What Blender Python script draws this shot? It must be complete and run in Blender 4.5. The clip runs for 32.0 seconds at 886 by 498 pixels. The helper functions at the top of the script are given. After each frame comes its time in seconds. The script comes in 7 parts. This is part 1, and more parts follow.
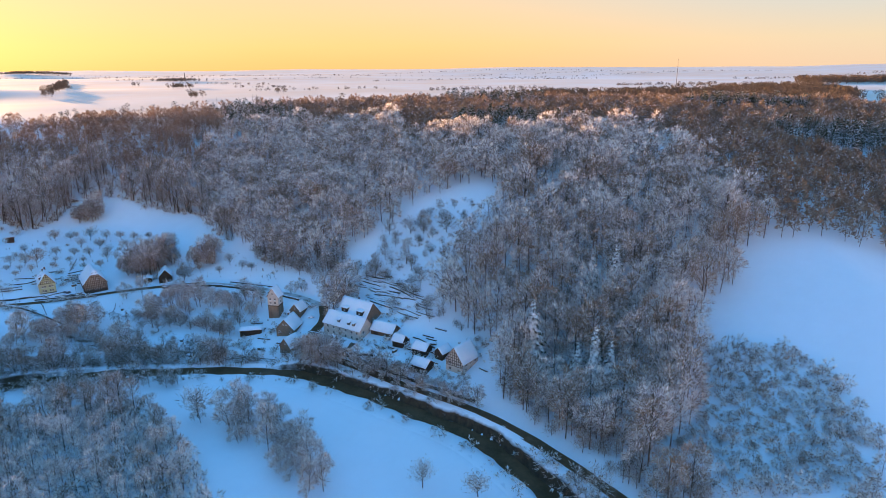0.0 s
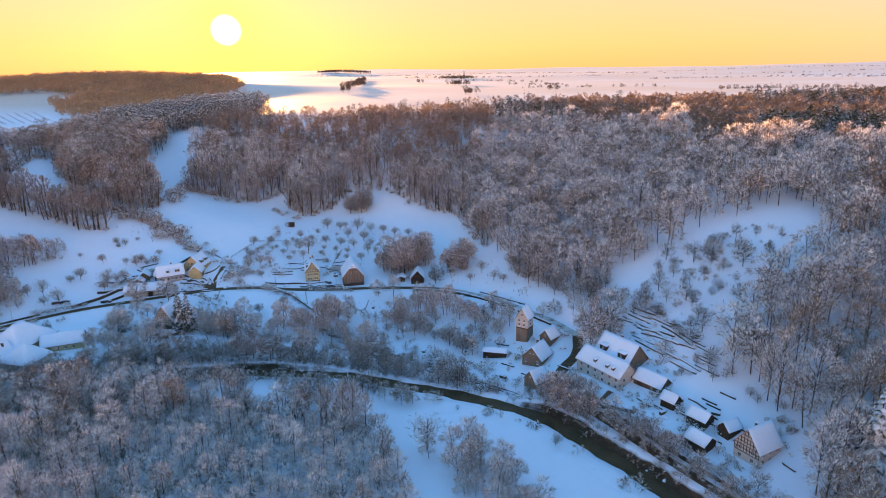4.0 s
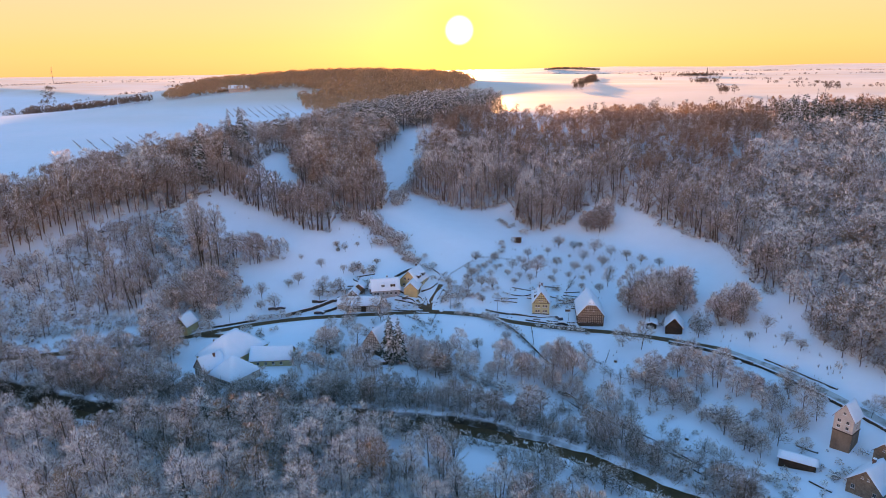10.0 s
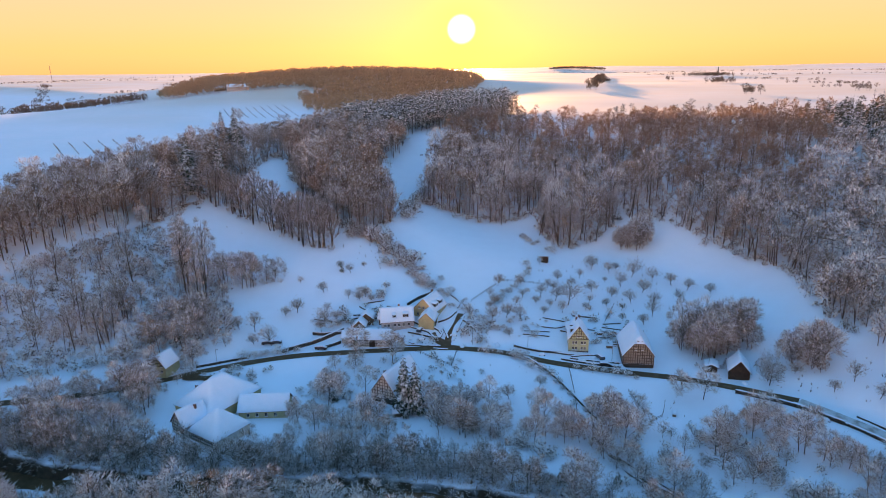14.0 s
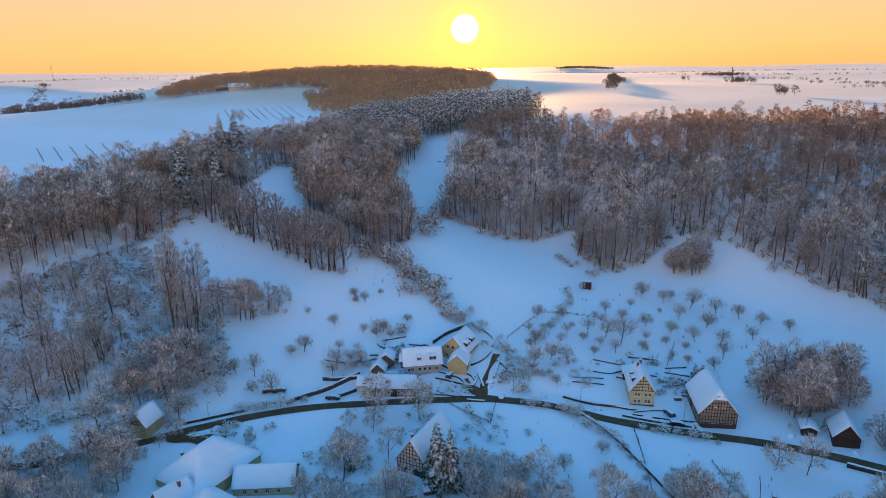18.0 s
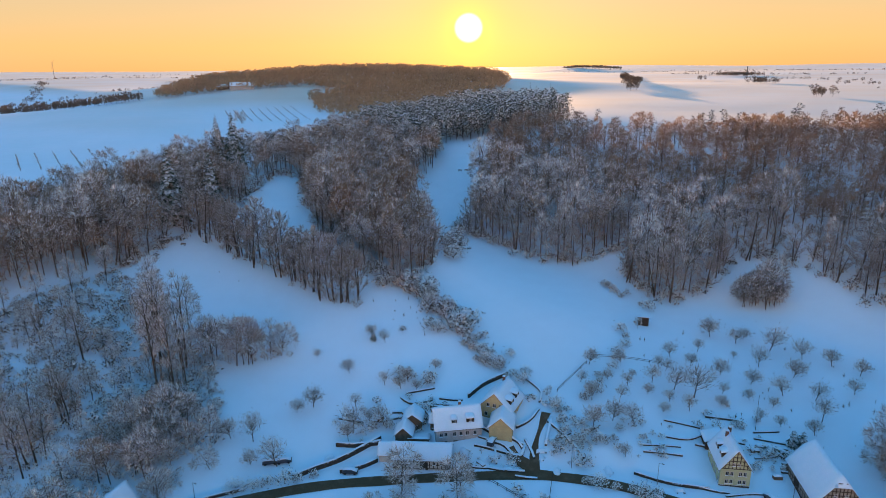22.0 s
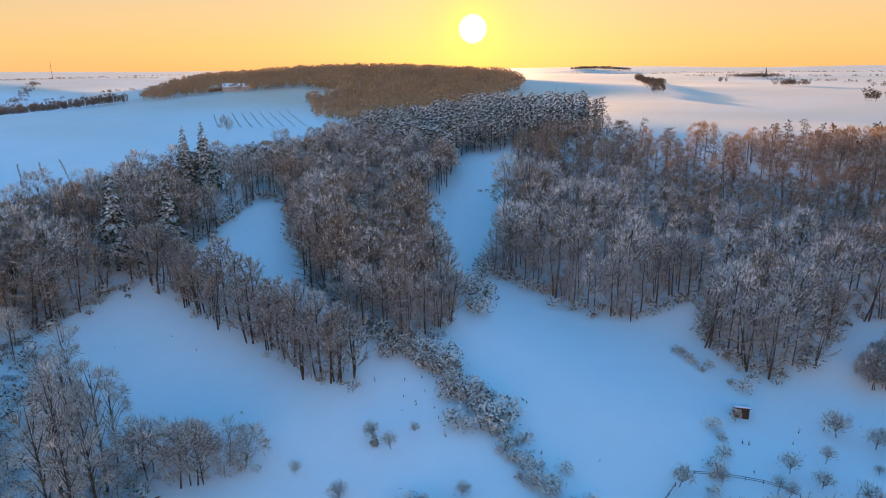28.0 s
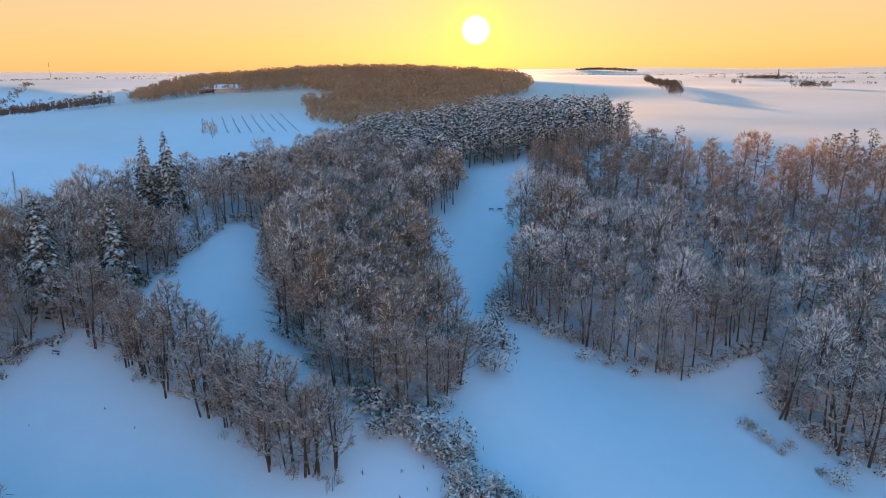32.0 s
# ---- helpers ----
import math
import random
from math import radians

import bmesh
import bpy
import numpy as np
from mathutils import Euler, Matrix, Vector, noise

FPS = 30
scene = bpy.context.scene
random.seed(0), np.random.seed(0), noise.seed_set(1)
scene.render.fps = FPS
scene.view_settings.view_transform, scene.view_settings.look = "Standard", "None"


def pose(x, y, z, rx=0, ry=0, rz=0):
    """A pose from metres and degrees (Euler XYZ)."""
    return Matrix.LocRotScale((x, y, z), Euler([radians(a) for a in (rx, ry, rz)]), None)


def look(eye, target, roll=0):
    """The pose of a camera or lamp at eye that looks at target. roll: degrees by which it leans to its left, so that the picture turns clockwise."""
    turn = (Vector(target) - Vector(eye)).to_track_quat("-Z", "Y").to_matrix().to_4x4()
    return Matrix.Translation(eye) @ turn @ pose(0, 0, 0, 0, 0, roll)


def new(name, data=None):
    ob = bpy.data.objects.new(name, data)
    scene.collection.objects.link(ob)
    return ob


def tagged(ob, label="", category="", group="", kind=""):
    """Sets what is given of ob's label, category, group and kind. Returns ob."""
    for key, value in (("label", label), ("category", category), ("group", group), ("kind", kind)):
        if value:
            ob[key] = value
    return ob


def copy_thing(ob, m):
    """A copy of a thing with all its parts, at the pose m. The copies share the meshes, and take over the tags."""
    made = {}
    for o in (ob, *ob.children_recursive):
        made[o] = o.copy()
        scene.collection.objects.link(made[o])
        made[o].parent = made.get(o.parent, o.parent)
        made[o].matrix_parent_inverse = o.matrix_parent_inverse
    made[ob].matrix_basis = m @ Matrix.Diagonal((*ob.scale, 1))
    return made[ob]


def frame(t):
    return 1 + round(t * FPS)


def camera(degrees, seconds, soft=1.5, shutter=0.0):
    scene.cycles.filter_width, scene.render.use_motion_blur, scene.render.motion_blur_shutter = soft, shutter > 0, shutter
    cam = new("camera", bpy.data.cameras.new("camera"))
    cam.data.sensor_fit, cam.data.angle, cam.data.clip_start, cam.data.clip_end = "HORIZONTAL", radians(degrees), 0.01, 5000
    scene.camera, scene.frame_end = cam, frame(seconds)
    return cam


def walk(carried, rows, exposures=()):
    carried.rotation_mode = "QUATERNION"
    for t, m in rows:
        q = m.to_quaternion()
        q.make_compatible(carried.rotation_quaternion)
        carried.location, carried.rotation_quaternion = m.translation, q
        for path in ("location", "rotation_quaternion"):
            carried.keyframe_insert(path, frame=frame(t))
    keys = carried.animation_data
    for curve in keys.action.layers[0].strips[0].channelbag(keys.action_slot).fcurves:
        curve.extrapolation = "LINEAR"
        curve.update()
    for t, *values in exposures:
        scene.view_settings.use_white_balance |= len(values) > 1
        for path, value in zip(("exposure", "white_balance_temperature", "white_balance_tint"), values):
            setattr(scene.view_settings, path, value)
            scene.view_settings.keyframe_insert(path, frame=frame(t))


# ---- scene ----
cam = camera(69.4, 32.0, soft=0.8)
METRES, EYE, TILT, LEAN, TURN = 340.0, 113.0, -15.9, 0.5, 0.0
ROWS = [
    (0.0, 0.0, 0.0, 0.0, 0.0, 0.0, 0.0),
    (0.5, -0.0013, 0.0159, 0.0038, 2.85, -0.05, -0.77),
    (1.0, -0.0031, 0.0318, 0.0072, 5.7, -0.11, -1.54),
    (1.5, -0.0065, 0.0472, 0.0107, 8.52, -0.22, -2.3),
    (2.0, -0.01, 0.0627, 0.0139, 11.4, -0.35, -3.05),
    (2.5, -0.0151, 0.0775, 0.0172, 14.26, -0.54, -3.8),
    (3.0, -0.021, 0.092, 0.0203, 17.1, -0.76, -4.54),
    (3.5, -0.0274, 0.1062, 0.0236, 19.84, -1.04, -5.2),
    (5.5, -0.0613, 0.1576, 0.0337, 30.53, -2.26, -7.72),
    (6.0, -0.0713, 0.169, 0.0361, 33.26, -2.65, -8.3),
    (6.5, -0.0817, 0.1797, 0.0384, 35.88, -3.06, -8.87),
    (7.0, -0.0922, 0.1899, 0.0408, 38.03, -3.43, -9.29),
    (7.5, -0.1031, 0.1995, 0.0431, 39.52, -3.7, -9.59),
    (8.0, -0.1142, 0.209, 0.0455, 40.41, -3.88, -9.78),
    (8.5, -0.1256, 0.2179, 0.0476, 40.93, -3.99, -9.9),
    (9.0, -0.1371, 0.2268, 0.0498, 41.22, -4.07, -9.97),
    (9.5, -0.1486, 0.2358, 0.0518, 41.37, -4.1, -10.02),
    (10.0, -0.1603, 0.2445, 0.054, 41.45, -4.14, -10.05),
    (10.5, -0.1724, 0.2535, 0.0563, 41.5, -4.16, -10.06),
    (11.0, -0.1844, 0.2625, 0.0586, 41.51, -4.19, -10.07),
    (11.5, -0.1968, 0.2712, 0.0608, 41.5, -4.22, -10.11),
    (12.0, -0.2089, 0.2804, 0.0627, 41.53, -4.22, -10.09),
    (12.5, -0.2212, 0.2893, 0.065, 41.54, -4.23, -10.12),
    (13.0, -0.2337, 0.2982, 0.067, 41.55, -4.22, -10.16),
    (13.5, -0.2461, 0.3071, 0.0698, 41.58, -4.26, -10.19),
    (14.0, -0.2589, 0.316, 0.0719, 41.59, -4.25, -10.22),
    (14.5, -0.2716, 0.3253, 0.074, 41.62, -4.25, -10.24),
    (16.5, -0.3239, 0.3588, 0.0824, 41.77, -4.3, -10.32),
    (17.0, -0.3375, 0.3666, 0.0844, 41.79, -4.31, -10.35),
    (17.5, -0.3511, 0.3747, 0.0862, 41.83, -4.33, -10.36),
    (18.0, -0.365, 0.3826, 0.088, 41.86, -4.33, -10.38),
    (18.5, -0.3789, 0.39, 0.0897, 41.89, -4.34, -10.38),
    (19.0, -0.3931, 0.3977, 0.0912, 41.9, -4.33, -10.41),
    (19.5, -0.4065, 0.4055, 0.0937, 41.96, -4.38, -10.44),
    (20.0, -0.42, 0.4136, 0.0958, 42.0, -4.4, -10.45),
    (20.5, -0.4326, 0.4216, 0.0974, 42.02, -4.38, -10.46),
    (21.0, -0.4458, 0.4302, 0.0997, 42.04, -4.4, -10.5),
    (21.5, -0.4584, 0.4391, 0.1024, 42.09, -4.44, -10.53),
    (22.0, -0.4709, 0.4486, 0.1051, 42.14, -4.46, -10.55),
    (22.5, -0.4832, 0.4579, 0.1077, 42.17, -4.48, -10.56),
    (23.0, -0.4958, 0.4674, 0.11, 42.19, -4.47, -10.56),
    (23.5, -0.5083, 0.4768, 0.1126, 42.17, -4.47, -10.63),
    (24.0, -0.5198, 0.4873, 0.1157, 42.26, -4.5, -10.64),
    (24.5, -0.5316, 0.4973, 0.1185, 42.3, -4.51, -10.64),
    (25.0, -0.5433, 0.5075, 0.1208, 42.33, -4.48, -10.65),
    (25.5, -0.555, 0.5176, 0.1236, 42.36, -4.49, -10.64),
    (27.5, -0.6018, 0.5588, 0.1342, 42.45, -4.45, -10.73),
    (28.0, -0.6134, 0.5691, 0.137, 42.46, -4.45, -10.75),
    (28.5, -0.6247, 0.5798, 0.1398, 42.51, -4.44, -10.77),
    (29.0, -0.636, 0.5905, 0.1425, 42.55, -4.45, -10.77),
    (29.5, -0.6473, 0.601, 0.1455, 42.57, -4.46, -10.8),
    (30.0, -0.6585, 0.6117, 0.148, 42.6, -4.42, -10.83),
    (30.5, -0.6697, 0.6223, 0.1509, 42.63, -4.42, -10.84),
    (31.0, -0.6809, 0.633, 0.1537, 42.65, -4.41, -10.86),
    (31.5, -0.6918, 0.6438, 0.1565, 42.68, -4.4, -10.88),
    (32.0, -0.7029, 0.6547, 0.1594, 42.7, -4.4, -10.89),
]
walk(cam, [(t, pose(0, 0, EYE, TILT, LEAN, TURN) @ pose(METRES * x, METRES * y, METRES * z, 90 + pitch, roll, yaw)) for t, x, y, z, yaw, pitch, roll in ROWS],
     exposures=[(0.0, 2.72, 7250, 17), (3.0, 2.81, 8250, 27), (7.0, 2.80, 9300, 34), (12.0, 2.78, 8900, 31), (20.0, 2.47, 7600, 15), (24.0, 2.45, 7350, 12), (28.0, 2.48, 7400, 12), (32.0, 2.53, 7600, 13)])
# ---- sky, sun ----
SUN_AZ, SUN_EL = 41.0, 3.2            # degrees to the left of +y, degrees up
SUN_DIR = Vector((-math.sin(radians(SUN_AZ)) * math.cos(radians(SUN_EL)),
                  math.cos(radians(SUN_AZ)) * math.cos(radians(SUN_EL)), math.sin(radians(SUN_EL))))

world = bpy.data.worlds.new("winter_sky")
scene.world = world
world.use_nodes = True
wn, wl = world.node_tree.nodes, world.node_tree.links
wn.clear()


def wnode(kind, **sets):
    n = wn.new(kind)
    for k, v in sets.items():
        n.inputs[k].default_value = v
    return n


def wmath(op, a, b=None, clamp=False):
    n = wn.new("ShaderNodeMath")
    n.operation, n.use_clamp = op, clamp
    for i, v in enumerate((a, b)):
        if v is None:
            continue
        if isinstance(v, (int, float)):
            n.inputs[i].default_value = v
        else:
            wl.new(v, n.inputs[i])
    return n.outputs[0]


def wmix(fac, a, b):
    n = wn.new("ShaderNodeMix")
    n.data_type = "RGBA"
    for sock, v in ((n.inputs[0], fac), (n.inputs[6], a), (n.inputs[7], b)):
        if hasattr(v, "is_output"):
            wl.new(v, sock)
        else:
            sock.default_value = v
    return n.outputs[2]


def wramp(fac, stops):
    n = wn.new("ShaderNodeValToRGB")
    e = n.color_ramp.elements
    while len(e) < len(stops):
        e.new(0.5)
    for el, (p, c) in zip(e, stops):
        el.position, el.color = p, (*c, 1)
    wl.new(fac, n.inputs[0])
    return n.outputs[0]


coord = wn.new("ShaderNodeTexCoord")
unit = wn.new("ShaderNodeVectorMath")
unit.operation = "NORMALIZE"
wl.new(coord.outputs["Generated"], unit.inputs[0])
sep = wn.new("ShaderNodeSeparateXYZ")
wl.new(unit.outputs[0], sep.inputs[0])
dot = wn.new("ShaderNodeVectorMath")
dot.operation = "DOT_PRODUCT"
wl.new(unit.outputs[0], dot.inputs[0])
dot.inputs[1].default_value = SUN_DIR
cosine = dot.outputs["Value"]
height = wmath("MAXIMUM", sep.outputs[2], 0.0)
# the sky away from the sun, and the sky on the sun's side, each by height
cool = wramp(height, [(0.0, (0.80, 0.62, 0.43)), (0.035, (0.77, 0.66, 0.46)), (0.10, (0.52, 0.64, 0.70)), (0.22, (0.20, 0.50, 0.88)), (0.55, (0.05, 0.43, 0.97)), (1.0, (0.03, 0.38, 0.94))])
warm = wramp(height, [(0.0, (1.06, 0.57, 0.20)), (0.03, (1.06, 0.63, 0.23)), (0.075, (0.93, 0.635, 0.31)), (0.14, (0.78, 0.62, 0.44)), (0.26, (0.32, 0.53, 0.78)), (0.55, (0.05, 0.43, 0.97)), (1.0, (0.03, 0.38, 0.94))])
side = wn.new("ShaderNodeMapRange")
side.interpolation_type = "SMOOTHSTEP"
side.inputs[1].default_value, side.inputs[2].default_value = 0.25, 0.93
wl.new(cosine, side.inputs[0])
sky = wmix(side.outputs[0], cool, warm)
# dusk's pink belt opposite the sun, strongly overbright: unseen warm fill for the woods
belt_fill = wramp(height, [(0.0, (5.4, 3.4, 2.2)), (0.07, (6.0, 3.7, 2.35)), (0.15, (3.0, 2.0, 1.4)), (0.25, (0.15, 0.47, 0.90)), (1.0, (0.03, 0.38, 0.94))])
away = wn.new("ShaderNodeMapRange")
away.interpolation_type = "SMOOTHSTEP"
away.inputs[1].default_value, away.inputs[2].default_value = 0.15, -0.55
wl.new(cosine, away.inputs[0])
sky = wmix(away.outputs[0], sky, belt_fill)
near = wmath("POWER", wmath("MAXIMUM", cosine, 0.0), 160.0)
sky = wmix(wmath("MULTIPLY", near, 0.75), sky, (1.3, 0.68, 0.17, 1))
aureole = wmath("POWER", wmath("MAXIMUM", cosine, 0.0), 1500.0)
sky = wmix(wmath("MULTIPLY", aureole, 0.8), sky, (1.9, 1.0, 0.16, 1))
disc = wn.new("ShaderNodeMapRange")
disc.interpolation_type = "SMOOTHSTEP"
disc.inputs[1].default_value, disc.inputs[2].default_value = math.cos(radians(1.30)), math.cos(radians(0.75))
wl.new(cosine, disc.inputs[0])
sky = wmix(disc.outputs[0], sky, (3.2, 3.0, 2.4, 1))
veil = wn.new("ShaderNodeTexNoise")
veil.inputs["Scale"].default_value, veil.inputs["Detail"].default_value = 2.2, 4
stretch = wn.new("ShaderNodeMapping")
stretch.inputs["Scale"].default_value = (1, 1, 9)
wl.new(unit.outputs[0], stretch.inputs[0])
wl.new(stretch.outputs[0], veil.inputs[0])
haze = wmix(wmath("MULTIPLY", veil.outputs[0], 0.10), sky, (0.9, 0.86, 0.8, 1))
grad = wnode("ShaderNodeBackground", Strength=0.165)
wl.new(haze, grad.inputs[0])
air = wn.new("ShaderNodeTexSky")
air.sky_type, air.sun_disc = "NISHITA", False
air.sun_elevation, air.sun_rotation = radians(SUN_EL), radians(-SUN_AZ)
air.dust_density, air.ozone_density = 1.0, 3.0
base = wnode("ShaderNodeBackground", Strength=0.004)
wl.new(air.outputs[0], base.inputs[0])
both = wn.new("ShaderNodeAddShader")
wl.new(grad.outputs[0], both.inputs[0])
wl.new(base.outputs[0], both.inputs[1])
wout = wn.new("ShaderNodeOutputWorld")
wl.new(both.outputs[0], wout.inputs[0])

sun = new("sun", bpy.data.lights.new("sun", "SUN"))
sun.data.energy, sun.data.angle, sun.data.color = 4.0, radians(0.6), (1.0, 0.57, 0.23)
sun.matrix_world = look((0, 0, 400), Vector((0, 0, 400)) - SUN_DIR)

# ---- materials ----
def material(name, colour, rough=0.8, metal=0.0, other=None, scale=1.0, detail=5, contrast=(0.35, 0.65), bump=0.0, bump_scale=8.0,
             top=None, top_range=(0.25, 0.6), isle=0.0, random=0.0, spec=0.3, top_noise=0.35, scale_vec=None, frost=0.0, grain=0.82, top_scale=1.3, through_=0.0):
    """Colour with noise towards other; top: a second colour that lies on faces that look up; isle, random: value spread by loose piece, by object; through_: the share of light that thin twigs and rime let through."""
    m = bpy.data.materials.new(name)
    m.use_nodes = True
    n, l = m.node_tree.nodes, m.node_tree.links
    bsdf = n["Principled BSDF"]
    bsdf.inputs["Roughness"].default_value, bsdf.inputs["Metallic"].default_value = rough, metal
    bsdf.inputs["Specular IOR Level"].default_value = spec
    pos = n.new("ShaderNodeTexCoord").outputs["Object"]
    if scale_vec:
        mp = n.new("ShaderNodeMapping")
        mp.inputs["Scale"].default_value = scale_vec
        l.new(pos, mp.inputs[0])
        pos = mp.outputs[0]

    def noise_of(s, d):
        t = n.new("ShaderNodeTexNoise")
        t.inputs["Scale"].default_value, t.inputs["Detail"].default_value = s, d
        l.new(pos, t.inputs[0])
        return t.outputs[0]

    def rng(v, a, b, c=0.0, d=1.0):
        r = n.new("ShaderNodeMapRange")
        r.inputs[1].default_value, r.inputs[2].default_value, r.inputs[3].default_value, r.inputs[4].default_value = a, b, c, d
        l.new(v, r.inputs[0])
        return r.outputs[0]

    def blend(f, a, b, mode="MIX"):
        x = n.new("ShaderNodeMix")
        x.data_type, x.blend_type = "RGBA", mode
        for s, v in ((x.inputs[0], f), (x.inputs[6], a), (x.inputs[7], b)):
            if isinstance(v, (int, float)):
                s.default_value = v
            elif isinstance(v, tuple):
                s.default_value = (*v, 1)
            else:
                l.new(v, s)
        return x.outputs[2]

    col = blend(rng(noise_of(scale, detail), *contrast), colour, other or tuple(c * 0.75 for c in colour))
    col = blend(rng(noise_of(scale * 7.3, 3), 0.3, 0.7), col, blend(1.0, col, (grain, grain, grain), "MULTIPLY"))
    if isle or random:
        src = n.new("ShaderNodeNewGeometry").outputs["Random Per Island"] if isle else n.new("ShaderNodeObjectInfo").outputs["Random"]
        amt = isle or random
        hsv = n.new("ShaderNodeHueSaturation")
        l.new(rng(src, 0, 1, 1 - amt, 1 + amt), hsv.inputs["Value"])
        l.new(col, hsv.inputs["Color"])
        col = hsv.outputs[0]
    if top:
        up = n.new("ShaderNodeSeparateXYZ")
        l.new(n.new("ShaderNodeNewGeometry").outputs["Normal"], up.inputs[0])
        add = n.new("ShaderNodeMath")
        l.new(up.outputs[2], add.inputs[0])
        l.new(rng(noise_of(top_scale, 4), 0.3, 0.7, -top_noise, top_noise), add.inputs[1])
        rime = add.outputs[0]
        if frost:
            more = n.new("ShaderNodeMath")
            more.operation = "MULTIPLY_ADD"
            l.new(n.new("ShaderNodeNewGeometry").outputs["Random Per Island"], more.inputs[0])
            more.inputs[1].default_value = frost
            l.new(rime, more.inputs[2])
            rime = more.outputs[0]
        col = blend(rng(rime, *top_range), col, top)
    l.new(col, bsdf.inputs["Base Color"])
    if through_:
        glow_ = n.new("ShaderNodeBsdfTranslucent")
        l.new(col, glow_.inputs[0])
        mixed = n.new("ShaderNodeMixShader")
        mixed.inputs[0].default_value = through_
        l.new(bsdf.outputs[0], mixed.inputs[1])
        l.new(glow_.outputs[0], mixed.inputs[2])
        l.new(mixed.outputs[0], n["Material Output"].inputs["Surface"])
    if bump:
        b = n.new("ShaderNodeBump")
        b.inputs["Strength"].default_value, b.inputs["Distance"].default_value = bump, 0.1
        l.new(noise_of(bump_scale, 6), b.inputs["Height"])
        l.new(b.outputs[0], bsdf.inputs["Normal"])
    return m


# snow, tinted bluer than it is: blue skylight put into the base colour
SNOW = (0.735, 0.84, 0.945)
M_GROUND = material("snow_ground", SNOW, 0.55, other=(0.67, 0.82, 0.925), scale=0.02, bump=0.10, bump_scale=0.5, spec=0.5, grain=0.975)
# patchy tan on the high fields: low sun and haze put into the colour
gt = M_GROUND.node_tree
gb = gt.nodes["Principled BSDF"]
g_from = gb.inputs["Base Color"].links[0].from_socket
g_pos = gt.nodes.new("ShaderNodeTexCoord").outputs["Object"]
g_sep = gt.nodes.new("ShaderNodeSeparateXYZ")
gt.links.new(g_pos, g_sep.inputs[0])
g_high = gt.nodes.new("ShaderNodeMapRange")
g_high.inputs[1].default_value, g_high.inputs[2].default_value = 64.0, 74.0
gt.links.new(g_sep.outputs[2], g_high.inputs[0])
g_noise = gt.nodes.new("ShaderNodeTexNoise")
g_noise.inputs["Scale"].default_value, g_noise.inputs["Detail"].default_value = 0.006, 5
gt.links.new(g_pos, g_noise.inputs[0])
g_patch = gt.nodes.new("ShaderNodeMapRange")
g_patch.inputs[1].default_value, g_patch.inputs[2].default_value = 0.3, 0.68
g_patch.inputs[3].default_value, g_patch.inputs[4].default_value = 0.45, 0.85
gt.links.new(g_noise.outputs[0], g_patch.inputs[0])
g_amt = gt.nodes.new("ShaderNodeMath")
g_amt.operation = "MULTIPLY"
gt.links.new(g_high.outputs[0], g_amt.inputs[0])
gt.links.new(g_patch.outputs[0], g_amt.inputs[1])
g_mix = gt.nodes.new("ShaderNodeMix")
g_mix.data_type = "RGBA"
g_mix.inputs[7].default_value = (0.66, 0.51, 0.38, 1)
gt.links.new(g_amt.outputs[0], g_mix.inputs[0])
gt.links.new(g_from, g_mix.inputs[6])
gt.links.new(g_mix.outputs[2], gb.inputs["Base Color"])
# roof and wall snow carries the same painted sky blue
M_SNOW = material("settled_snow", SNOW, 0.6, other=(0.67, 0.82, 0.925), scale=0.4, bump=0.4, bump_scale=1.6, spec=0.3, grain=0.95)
M_ROAD = material("wet_asphalt", (0.135, 0.078, 0.046), 0.88, spec=0.1, other=(0.21, 0.135, 0.09), scale=0.35, contrast=(0.5, 0.78), bump=0.3, bump_scale=3)
M_PACKED = material("driven_snow", (0.60, 0.62, 0.64), 0.7, other=(0.20, 0.145, 0.105), scale=0.35, contrast=(0.45, 0.75), bump=0.4, bump_scale=2)
M_WATER = material("dark_water", (0.10, 0.06, 0.034), 0.25, other=(0.16, 0.088, 0.05), scale=0.15, bump=0.2, bump_scale=0.8, spec=0.05)
M_TWIG = material("frosted_twigs", (0.33, 0.25, 0.20), 0.85, other=(0.22, 0.165, 0.13), scale=0.12, isle=0.25, top=(0.84, 0.80, 0.79), top_range=(0.15, 1.25), top_noise=0.35, top_scale=0.16, frost=0.3, spec=0.1, through_=0.2)
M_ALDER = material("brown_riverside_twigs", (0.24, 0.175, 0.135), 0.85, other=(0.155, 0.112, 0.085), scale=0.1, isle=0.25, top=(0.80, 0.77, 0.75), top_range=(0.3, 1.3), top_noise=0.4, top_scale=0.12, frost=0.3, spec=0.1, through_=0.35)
M_RIME = material("rime_on_twigs", (0.93, 0.91, 0.90), 0.7, other=(0.80, 0.76, 0.74), scale=0.14, isle=0.12, spec=0.2, grain=0.9, through_=0.25)
M_BROWN = material("bare_brown_twigs", (0.36, 0.235, 0.16), 0.9, other=(0.25, 0.16, 0.11), scale=0.1, isle=0.25, top=(0.74, 0.68, 0.64), top_range=(0.5, 1.5), top_noise=0.3, top_scale=0.16, frost=0.2, spec=0.1, through_=0.12)
# far wood lightened to warm brown: the hazy glow is painted into its colour
M_FARWOOD = material("distant_bare_wood", (0.52, 0.345, 0.215), 0.9, other=(0.42, 0.275, 0.17), scale=0.03, isle=0.15, spec=0.05, through_=0.1)
M_HEDGE = material("distant_hedge", (0.20, 0.15, 0.115), 0.95, other=(0.14, 0.105, 0.08), scale=0.05, isle=0.2, spec=0.05)
M_BARK = material("snowy_bark", (0.075, 0.056, 0.044), 0.9, other=(0.12, 0.09, 0.07), scale=0.6, top=(0.8, 0.81, 0.84), top_range=(0.4, 0.75), spec=0.1, bump=0.5, bump_scale=4)
